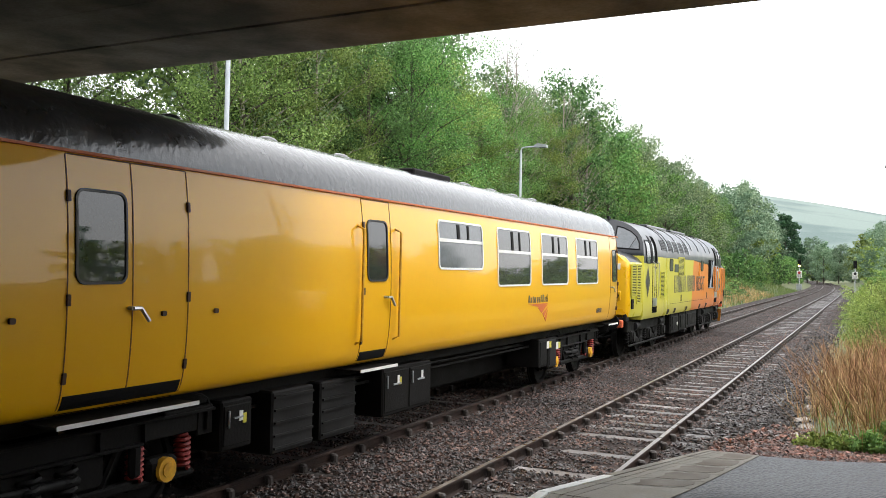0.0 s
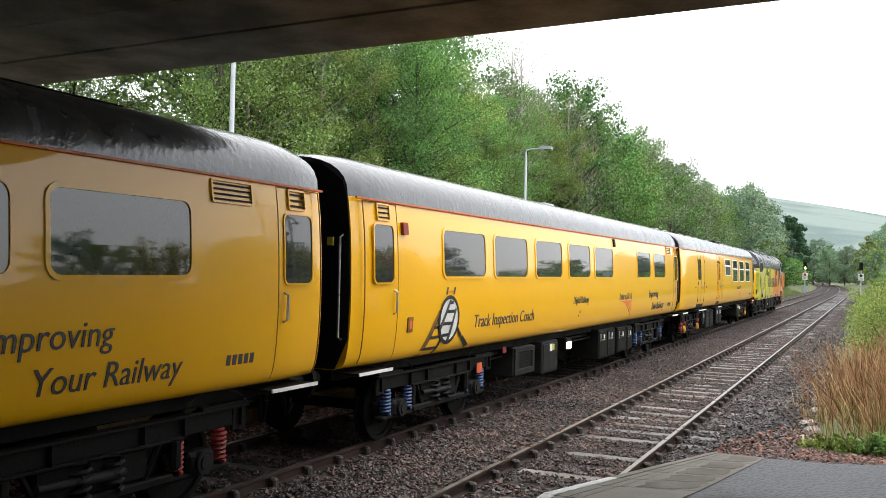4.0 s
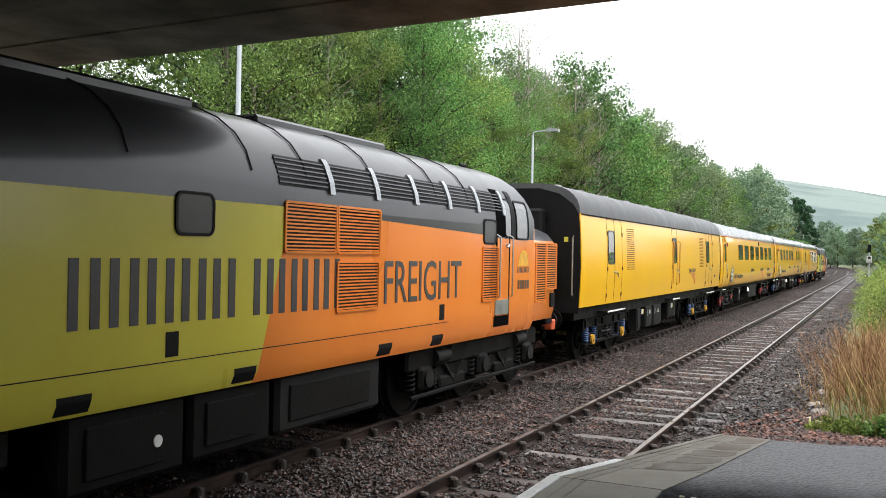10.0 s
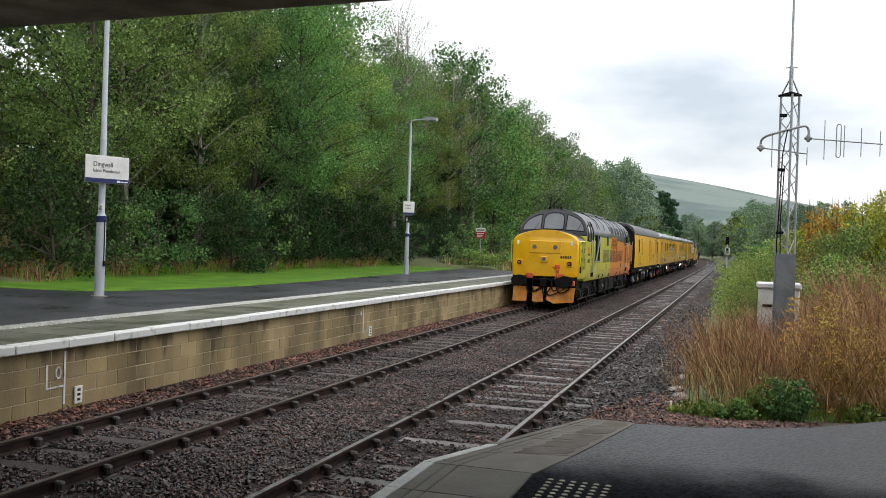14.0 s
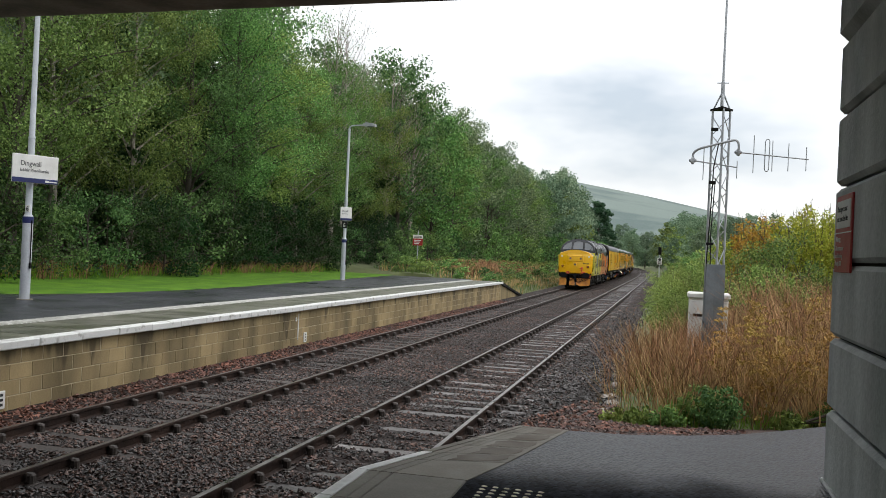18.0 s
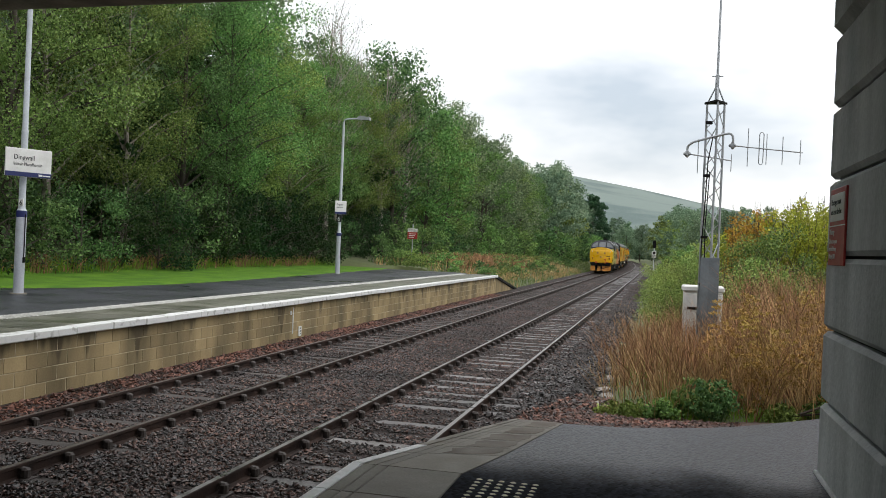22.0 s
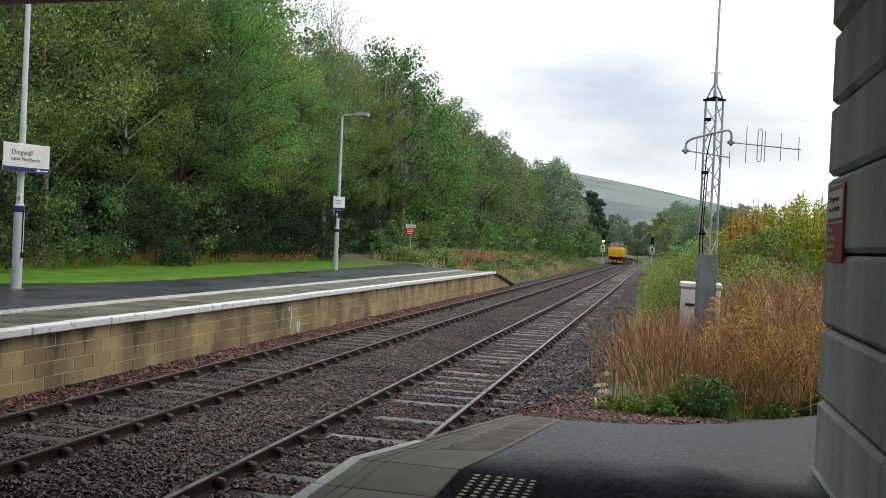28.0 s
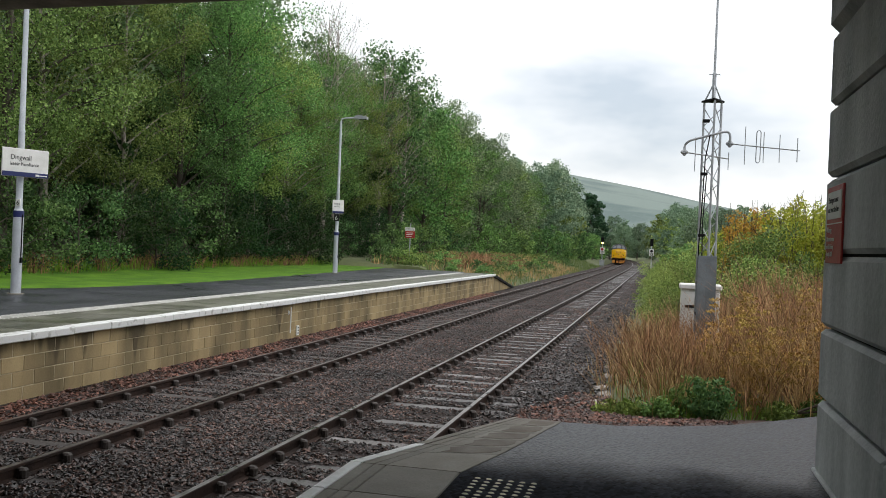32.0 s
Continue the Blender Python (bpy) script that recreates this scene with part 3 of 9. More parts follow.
def lettering(name, text, size, mats, parent, m, squeeze=1.0, label="", shear=0.0, depth=0.003):
    """Words in the built-in font as a thin mesh; m places the text, whose own x runs along the line."""
    cu = bpy.data.curves.new(name, "FONT")
    cu.body, cu.size, cu.extrude, cu.shear = text, size, depth, shear
    cu.resolution_u = 3
    tmp = bpy.data.objects.new(name, cu)
    scene.collection.objects.link(tmp)
    bpy.context.view_layer.update()
    me = bpy.data.meshes.new_from_object(tmp.evaluated_get(bpy.context.evaluated_depsgraph_get()))
    bpy.data.objects.remove(tmp)
    bpy.data.curves.remove(cu)
    me.transform(Matrix.Diagonal((squeeze, 1, 1, 1)))
    me.materials.clear()
    me.materials.append(mats)
    ob = new(name, me)
    ob.parent = parent
    ob.matrix_basis = m
    if label:
        ob["label"] = label
    return ob


def scatter_mesh(name, verts, nper, faces_one, mats):
    """A mesh of many equal pieces from one array of vertices (pieces x nper x 3)."""
    k = len(verts)
    me = bpy.data.meshes.new(name)
    fo = np.array(faces_one)
    fn = fo.shape[1]
    loops = (fo[None, :, :] + (np.arange(k) * nper)[:, None, None]).reshape(-1)
    me.vertices.add(k * nper)
    me.vertices.foreach_set("co", verts.reshape(-1).astype(np.float32))
    me.loops.add(len(loops))
    me.loops.foreach_set("vertex_index", loops.astype(np.int32))
    np_ = k * len(fo)
    me.polygons.add(np_)
    me.polygons.foreach_set("loop_start", (np.arange(np_) * fn).astype(np.int32))
    me.update(calc_edges=True)
    for m in (mats if isinstance(mats, (list, tuple)) else [mats]):
        me.materials.append(m)
    me.shade_flat()
    me.validate()
    return me


def bend(pts, n=6):
    """A smooth curve through the points."""
    p = [Vector(pts[0])] + [Vector(q) for q in pts] + [Vector(pts[-1])]
    out = []
    for i in range(1, len(p) - 2):
        a, b, c, d = p[i - 1:i + 3]
        for k in range(n):
            t = k / n
            out.append(tuple(0.5 * (2 * b + (c - a) * t + (2 * a - 5 * b + 4 * c - d) * t * t + (3 * b - a - 3 * c + d) * t ** 3)))
    return out + [tuple(p[-1])]


def track_shift(y):
    """How far the line has curved to the left at a distance y along it."""
    return -((y - 120.0) ** 2) / (2 * 2300.0) if y > 120 else 0.0


MAIN_X, LOOP_X = -6.91, -3.37


# ---- ground, hill and line ----
def smooth01(t):
    t = min(1.0, max(0.0, t))
    return t * t * (3 - 2 * t)


def ground_z(x, y):
    dx = x - track_shift(y)
    if y > 420:
        h = 0.0
        r = smooth01((y - 520) / 1300)
        ridge = 148 - 0.205 * (x + 170) if x > -170 else 148 + 0.05 * (-170 - x)
        h = max(6.0, min(190.0, ridge)) * r
        h += 5 * noise.noise(Vector((x * 0.006, y * 0.004, 1))) * r
        return h - 0.3
    left = -0.35
    if dx < -8.6:
        if y < 19.58 and dx > -21.9:
            left = 0.80
        elif y < 49:
            left = 0.90 + max(0, (-17.6 - dx)) * 0.12 if dx < -14.2 else -0.35
        else:
            left = -0.25 + 1.35 * smooth01((-9.0 - dx) / 4.5) + max(0, -16 - dx) * 0.12
        left = min(left, 4.5)
    right = -0.35
    if dx > -1.7:
        if y > 8.3 + 0.55 * max(0, x):
            right = -0.30 + 0.75 * smooth01((dx + 1.6) / 1.8) + 0.05 * noise.noise(Vector((x, y, 0)))
        elif y > 7.6:
            right = 0.2
    return max(left, right) if dx < -8.6 or dx > -1.7 else -0.35


def build_ground():
    xs = sorted(set([-3000, -1800, -1100, -700, -450, -300, -220, -160, -110, -80, -60, -45, -36, -30, -26, -23, -20, -18.5, -17.6, -16, -14.6, -14.2, -13, -11.5, -10.3, -9.3, -8.6, -8.3, -6, -4, -1.7, -1.2, -0.7, -0.2, 0.3, 0.8, 1.4, 2, 3, 4.5, 6, 8, 11, 15, 20, 28, 38, 55, 80, 120, 180, 260, 380, 560, 800, 1100, 1800, 3000]))
    ys = [-200, -80, -40, -20, -10, 0, 4, 6, 7.4, 8.2, 8.8, 9.4, 10, 11, 12, 13.5, 15, 17, 19, 19.5, 19.65, 21.5, 24, 27, 30, 34, 38, 42, 46, 48.9, 49.2, 52, 56, 60, 66, 72, 80, 90, 100, 112, 125, 140, 155, 170, 190, 210, 230, 255, 280, 310, 345, 380, 419, 470, 530, 600, 680, 780, 900, 1040, 1200, 1380, 1580, 1800, 1950, 2300, 3200]
    g = Geo()
    nx = len(xs)
    for y in ys:
        for x in xs:
            g.v.append((x, y, ground_z(x, y)))
    for j in range(len(ys) - 1):
        for i in range(nx - 1):
            g.f.append((j * nx + i, j * nx + i + 1, (j + 1) * nx + i + 1, (j + 1) * nx + i))
    g.m = [0] * len(g.f)
    m = surface("rough_grass_ground", (0.105, 0.125, 0.045), (0.07, 0.085, 0.035), 0.35, 0.9, 0, 0.5, 6)
    n, l = m.node_tree.nodes, m.node_tree.links
    # far hill: distance haze put into its paler, bluish base colour
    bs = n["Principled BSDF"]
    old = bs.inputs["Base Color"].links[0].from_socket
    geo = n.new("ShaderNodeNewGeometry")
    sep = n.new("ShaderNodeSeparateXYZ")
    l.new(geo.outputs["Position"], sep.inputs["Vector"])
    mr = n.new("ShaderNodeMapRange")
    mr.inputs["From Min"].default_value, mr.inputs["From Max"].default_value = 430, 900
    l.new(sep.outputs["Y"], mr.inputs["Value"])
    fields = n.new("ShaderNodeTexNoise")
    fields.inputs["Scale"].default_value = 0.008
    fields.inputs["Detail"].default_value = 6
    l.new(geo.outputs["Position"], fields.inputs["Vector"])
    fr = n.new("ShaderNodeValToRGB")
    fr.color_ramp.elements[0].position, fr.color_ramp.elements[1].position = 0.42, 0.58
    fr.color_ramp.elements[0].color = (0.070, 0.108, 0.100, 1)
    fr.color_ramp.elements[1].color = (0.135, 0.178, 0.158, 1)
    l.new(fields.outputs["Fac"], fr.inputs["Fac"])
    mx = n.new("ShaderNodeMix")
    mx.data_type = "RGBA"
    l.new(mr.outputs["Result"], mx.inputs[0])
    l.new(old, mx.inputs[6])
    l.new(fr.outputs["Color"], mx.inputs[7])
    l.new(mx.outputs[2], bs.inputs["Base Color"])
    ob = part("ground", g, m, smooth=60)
    tagged(ob, "rough grassy ground rising to a far green hill", "ground", kind="structure")


build_ground()


def rail_geo(cx, y0, y1, step):
    """One flat-bottom rail: foot, web and head, following the line's curve."""
    prof = [(0.07, 0.0), (0.07, 0.015), (0.012, 0.03), (0.012, 0.105), (0.035, 0.118), (0.035, 0.146), (0.029, 0.153)]
    ring2 = [(x, z - 0.153) for x, z in prof] + [(-x, z - 0.153) for x, z in prof[::-1]]
    rings = []
    y = y0
    while y <= y1:
        c = cx + track_shift(y)
        rings.append([(c + x, y, z) for x, z in ring2])
        y += step if y < 110 else step / 3
    g = Geo()
    g.loft(rings, mats=lambda i, k: 1 if k == 6 else 0)
    return g


def build_track(name, cx, top, sleeper_mat, label, phase, y_first):
    tr = thing(name, label, "railway track", kind="structure")
    for s in (-1, 1):
        g = rail_geo(cx + s * 0.7525, -30, 430, 12)
        part("rail", g, [RAILSIDE, top], tr, smooth=30)
    rnd = random.Random(3 + int(phase * 10))
    sl = []
    for k in range(3):
        g = Geo()
        g.box(-1.27 - 0.03 * k, 1.27 + 0.02 * k, -0.125, 0.125, -0.30, -0.150, 0.012)
        me = g.mesh("sleeper", sleeper_mat)
        for v in me.vertices:
            v.co.z += 0.006 * noise.noise(Vector((v.co.x * 3, v.co.y * 3, k)))
        sl.append(me)
    ch = Geo()
    ch.box(-0.125, -0.045, -0.046, 0.046, -0.150, -0.034, 0.022)
    ch.box(0.045, 0.125, -0.046, 0.046, -0.150, -0.034, 0.022)
    ch.box(-0.15, 0.15, -0.09, 0.09, -0.153, -0.135, 0.006)
    ch.box(0.03, 0.075, -0.035, 0.035, -0.1, -0.03, 0.012)
    ch.box(-0.075, -0.03, -0.035, 0.035, -0.1, -0.03, 0.012)
    chm = ch.mesh("chair", CHAIR)
    y = y_first + phase
    n = 0
    while y < 190:
        c = cx + track_shift(y)
        ob = part("sleeper", sl[rnd.randrange(3)], None, tr)
        ob.matrix_basis = pose(c + rnd.uniform(-0.03, 0.03), y, rnd.choice((-0.03, -0.016, -0.008, 0.0, 0.004)), 0, 0, rnd.uniform(-0.8, 0.8))
        if n < 95:
            for s in (-1, 1):
                part("rail_chair", chm, None, tr).matrix_basis = pose(c + s * 0.7525, y, 0)
        y += 0.70 if y < 110 else 0.8
        n += 1
    return tr


build_track("railway_track_main", MAIN_X, DULLTOP, OLDSLEEP, "main line rails on dark sleepers in ballast", 0.2, 0.0)
build_track("railway_track_loop", LOOP_X, RAILTOP, SLEEPER, "loop line with shiny rails on pale weathered sleepers", 0.45, 0.0)


def build_ballast():
    g = Geo()
    xs = [-8.62, -8.2, -7.75, -6.91, -6.1, -5.15, -4.2, -3.37, -2.5, -1.95, -1.65, -1.2, -0.6]
    zs = [-0.02, -0.07, -0.155, -0.172, -0.155, -0.13, -0.155, -0.172, -0.155, -0.16, -0.17, -0.10, -0.15]
    ys = [-30 + 1.0 * k for k in range(160)] + [130 + 10 * k for k in range(31)]
    for y in ys:
        for x, z in zip(xs, zs):
            g.v.append((x + track_shift(y), y, z + 0.018 * noise.noise(Vector((x * 2.3, y * 2.3, 0)))))
    n = len(xs)
    for j in range(len(ys) - 1):
        for i in range(n - 1):
            g.f.append((j * n + i, j * n + i + 1, (j + 1) * n + i + 1, (j + 1) * n + i))
    g.m = [0] * len(g.f)
    m = surface("ballast_bed", (0.052, 0.040, 0.037), (0.025, 0.0195, 0.018), 0.45, 0.8, 0, 0.8, 30, spec=0.15)
    nn, l = m.node_tree.nodes, m.node_tree.links
    vo = nn.new("ShaderNodeTexVoronoi")
    vo.inputs["Scale"].default_value = 17
    co = nn.new("ShaderNodeTexCoord")
    l.new(co.outputs["Object"], vo.inputs["Vector"])
    old = nn["Principled BSDF"].inputs["Base Color"].links[0].from_socket
    bw = nn.new("ShaderNodeRGBToBW")
    l.new(vo.outputs["Color"], bw.inputs["Color"])
    mr = nn.new("ShaderNodeMapRange")
    mr.inputs["To Min"].default_value, mr.inputs["To Max"].default_value = 0.45, 1.6
    l.new(bw.outputs["Val"], mr.inputs["Value"])
    mu = nn.new("ShaderNodeMix")
    mu.data_type, mu.blend_type = "RGBA", "MULTIPLY"
    mu.inputs[0].default_value = 1.0
    l.new(old, mu.inputs[6])
    l.new(mr.outputs["Result"], mu.inputs[7])
    l.new(mu.outputs[2], nn["Principled BSDF"].inputs["Base Color"])
    bp = nn.new("ShaderNodeBump")
    bp.inputs["Strength"].default_value = 1.0
    bp.inputs["Distance"].default_value = 0.05
    bp.invert = True
    l.new(vo.outputs["Distance"], bp.inputs["Height"])
    l.new(bp.outputs["Normal"], nn["Principled BSDF"].inputs["Normal"])
    ob = part("ballast", g, m)
    tagged(ob, "bed of dark brown and grey railway ballast", "ballast", kind="structure")


build_ballast()


def stones(name, label, areas, mats, size, seed, skip=None, zat=None):
    """Loose stones, each an eight-sided chip."""
    rng = np.random.default_rng(seed)
    pts = []
    for x0, x1, y0, y1, per in areas:
        k = int((x1 - x0) * (y1 - y0) * per)
        pts.append(np.column_stack([rng.uniform(x0, x1, k), rng.uniform(y0, y1, k)]))
    p = np.concatenate(pts)
    if skip is not None:
        p = p[~skip(p)]
    k = len(p)
    base = np.array([(1, 0, 0), (-1, 0, 0), (0, 1, 0), (0, -1, 0), (0, 0, 1), (0, 0, -1)], float)
    v = np.repeat(base[None], k, 0)
    v += rng.normal(0, 0.28, v.shape)
    s = size * rng.uniform(0.6, 1.35, (k, 1, 1)) * np.array([1.0, 0.8, 0.55])
    v *= s
    a = rng.uniform(0, 6.28, k)
    ca, sa = np.cos(a)[:, None], np.sin(a)[:, None]
    tilt = rng.normal(0, 0.5, (k, 1))
    x = v[:, :, 0] * ca - v[:, :, 1] * sa
    y = v[:, :, 0] * sa + v[:, :, 1] * ca
    z = v[:, :, 2] + x * tilt * 0.5
    zz = zat(p) if zat is not None else np.full(k, -0.15)
    v = np.stack([x + p[:, :1], y + p[:, 1:], z + zz[:, None] + rng.uniform(-0.008, 0.026, (k, 1))], 2)
    fo = [(0, 2, 4), (2, 1, 4), (1, 3, 4), (3, 0, 4), (2, 0, 5), (1, 2, 5), (3, 1, 5), (0, 3, 5)]
    ob = new(name, scatter_mesh(name, v, 6, fo, mats))
    return tagged(ob, label, "ballast", kind="stuff")


def on_timber(p):
    """True where a sleeper or a rail lies bare."""
    out = np.zeros(len(p), bool)
    for cx, ph in ((MAIN_X, 0.2), (LOOP_X, 0.45)):
        dx = np.abs(p[:, 0] - cx)
        dy = np.abs((p[:, 1] - ph + 0.35) % 0.70 - 0.35)
        bare = np.sin(np.floor((p[:, 1] - ph + 0.35) / 0.70) * 2.9 + p[:, 0] * 1.7 + cx)
        out |= (dx < 1.24) & (dy < (0.115 if cx > -5 else 0.10)) & (bare > (-0.8 if cx > -5 else -0.55))
        out |= np.abs(dx - 0.7525) < 0.07
    return out


def bed_z(p):
    return np.interp(p[:, 0], [-8.62, -8.2, -7.75, -6.91, -6.1, -5.15, -4.2, -3.37, -2.5, -1.65, -1.2, -0.6], [-0.02, -0.07, -0.15, -0.165, -0.15, -0.125, -0.15, -0.165, -0.15, -0.165, -0.10, -0.15])


stones("ballast_stones", "loose red-brown ballast stones between the rails", [(-8.1, -1.75, 5.0, 12, 500), (-8.1, -1.5, 12, 20, 260), (-8.1, -1.0, 20, 40, 105), (-8.2, -1.0, 40, 75, 32)], STONE, 0.0255, 5, on_timber, bed_z)
stones("ballast_stones", "loose grey ballast stones between the rails", [(-8.1, -1.75, 5.0, 12, 350), (-8.1, -1.5, 12, 20, 180), (-8.1, -1.0, 20, 40, 75), (-8.2, -1.0, 40, 75, 22)], GREYSTONE, 0.0255, 15, on_timber, bed_z)
stones("ballast_stones", "rust-red ballast stones along the platform wall", [(-8.45, -7.78, 6, 47, 330)], REDSTONE, 0.037, 6, None, bed_z)


# ---- far platform ----
def build_far_platform():
    pf = thing("platform_far", "station platform with asphalt deck and white edge", "platform", kind="structure")
    y_end = 47.4
    g = Geo()
    g.box(-17.5, -10.375, -40, 49.0, -0.3, 0.913)
    g.add([(-17.5, 49.0, 0.913), (-8.52, 49.0, 0.80), (-8.52, 55, -0.06), (-17.5, 60, 0.5), (-17.5, 49, -0.3), (-8.52, 49, -0.3), (-8.52, 55, -0.3), (-17.5, 60, -0.3)],
          [(0, 1, 2, 3), (0, 4, 5, 1), (1, 5, 6, 2), (3, 2, 6, 7)])
    g.box(-21.8, -17.502, 6.0, 19.55, 0.0, 0.911)
    part("asphalt_deck", g, FARASPHALT, pf)
    g = Geo()
    g.box(-9.93, -8.5118, -40, y_end, -0.3, 0.80)
    part("wall_core", g, WALLJOINT, pf)
    g = Geo()
    g.add([(-8.66, y_end, -0.3), (-8.66, y_end, 0.80), (-8.66, 54.6, -0.3), (-8.50, y_end, -0.3), (-8.50, y_end, 0.80), (-8.50, 54.6, -0.3), (-8.66, 53.6, -0.05), (-8.50, 53.6, -0.05)],
          [(3, 5, 7, 4), (1, 4, 7, 6), (0, 1, 6, 2), (5, 2, 6, 7), (0, 3, 4, 1)])
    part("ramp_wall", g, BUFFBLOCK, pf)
    g = Geo()
    g.add([(-8.72, y_end, 0.80), (-8.42, y_end, 0.80), (-8.42, 54.4, -0.10), (-8.72, 54.4, -0.10), (-8.72, y_end, 0.93), (-8.42, y_end, 0.93), (-8.42, 54.4, 0.02), (-8.72, 54.4, 0.02)],
          [(0, 3, 2, 1), (4, 5, 6, 7), (0, 1, 5, 4), (1, 2, 6, 5), (2, 3, 7, 6), (3, 0, 4, 7)])
    part("ramp_coping", g, BLACK, pf)
    # white nosing stones
    rnd = random.Random(8)
    nose = Geo()
    nose.box(-8.62, -8.40, 0.004, 0.940, 0.80, 0.918, 0.014)
    nm = nose.mesh("edging_stone", CHALK)
    k = 0
    y = -6.0
    while y < y_end - 0.5:
        ob = part("edging_stone", nm, None, pf)
        ob.matrix_basis = pose(rnd.uniform(-0.006, 0.006), y, rnd.uniform(-0.004, 0.004))
        y += 0.944
    # paving slabs behind it
    sl = Geo()
    sl.box(-9.925, -8.64, 0.014, 0.896, 0.82, 0.914, 0.006)
    sm = sl.mesh("paving_slab", MOSSSLAB)
    y = -6.0
    while y < y_end:
        part("paving_slab", sm, None, pf).matrix_basis = pose(0, y, rnd.uniform(-0.003, 0.003))
        y += 0.91
    part("joint_mortar", Geo().box(-9.928, -8.626, -6.0, y_end - 0.02, 0.801, 0.9085), MORTAR, pf, "pale mortar in the slab joints")
    g = Geo()
    g.box(-10.37, -9.93, -40, 47.6, -0.2, 0.905)
    part("tactile_bed", g, MOSSSLAB, pf)
    # corduroy warning bars
    bars = []
    rng = np.random.default_rng(4)
    ys = np.arange(5.0, 47.4, 0.105)
    for y in ys:
        w = 0.024
        for x0 in (-10.35,):
            bars.append([(x0, y - w, 0.903), (x0 + 0.40, y - w, 0.903), (x0 + 0.40, y + w, 0.903), (x0, y + w, 0.903),
                         (x0 + 0.008, y - w + 0.008, 0.920), (x0 + 0.392, y - w + 0.008, 0.920), (x0 + 0.392, y + w - 0.008, 0.920), (x0 + 0.008, y + w - 0.008, 0.920)])
    fo = [(4, 5, 6, 7), (0, 1, 5, 4), (1, 2, 6, 5), (2, 3, 7, 6), (3, 0, 4, 7)]
    ob = new("tactile_bars", scatter_mesh("tactile_bars", np.array(bars), 8, fo, DULLBAR))
    ob.parent = pf
    tagged(ob, "worn white tactile warning bars", kind="stuff")
    return pf


FAR_PLATFORM = build_far_platform()

# lawn behind the far platform
def lawn_front(y):
    return float(np.interp(y, [17.9, 18.1, 18.4, 20.7, 24.4, 29.0, 35.2, 42.5, 56.0], [-16.4, -15.4, -14.65, -13.85, -13.45, -13.6, -14.0, -14.45, -15.3])) + 0.05 * math.sin(y * 2.3)


g = Geo()
ys = [17.95 + 0.35 * k for k in range(8)] + [20.8 + 1.2 * k for k in range(30)]
for y in ys:
    x0 = lawn_front(y)
    for x, dz in ((x0, -0.005), (x0 - 0.08, 0.03), (min(x0 - 0.3, -15.3), 0.03), (-16.6, 0.03), (-17.8, 0.03 + 0.03 * smooth01((y - 19.6) / 2)), (-19.2, 0.03 + 0.17 * smooth01((y - 19.6) / 2)), (-21.5, 0.03 + 0.37 * smooth01((y - 19.6) / 2))):
        g.v.append((x, y, 0.905 if y < 18.0 else 0.915 + dz + 0.02 * noise.noise(Vector((x, y * 0.7, 3)))))
for j in range(len(ys) - 1):
    for i in range(6):
        g.f.append((j * 7 + i, (j + 1) * 7 + i, (j + 1) * 7 + i + 1, j * 7 + i + 1)[::-1])
g.m = [0] * len(g.f)
tagged(part("lawn", g, LAWN, smooth=60), "bright mown grass strip behind the platform", "lawn", kind="structure")


# ---- near platform ----
def prism(g, pts, z0, z1, mat=0):
    n = len(pts)
    v = [(x, y, z1) for x, y in pts] + [(x, y, z0) for x, y in pts]
    f = [tuple(range(n)), tuple(range(2 * n - 1, n - 1, -1))] + [(i, n + i, n + (i + 1) % n, (i + 1) % n) for i in range(n)]
    return g.add(v, f, mat)


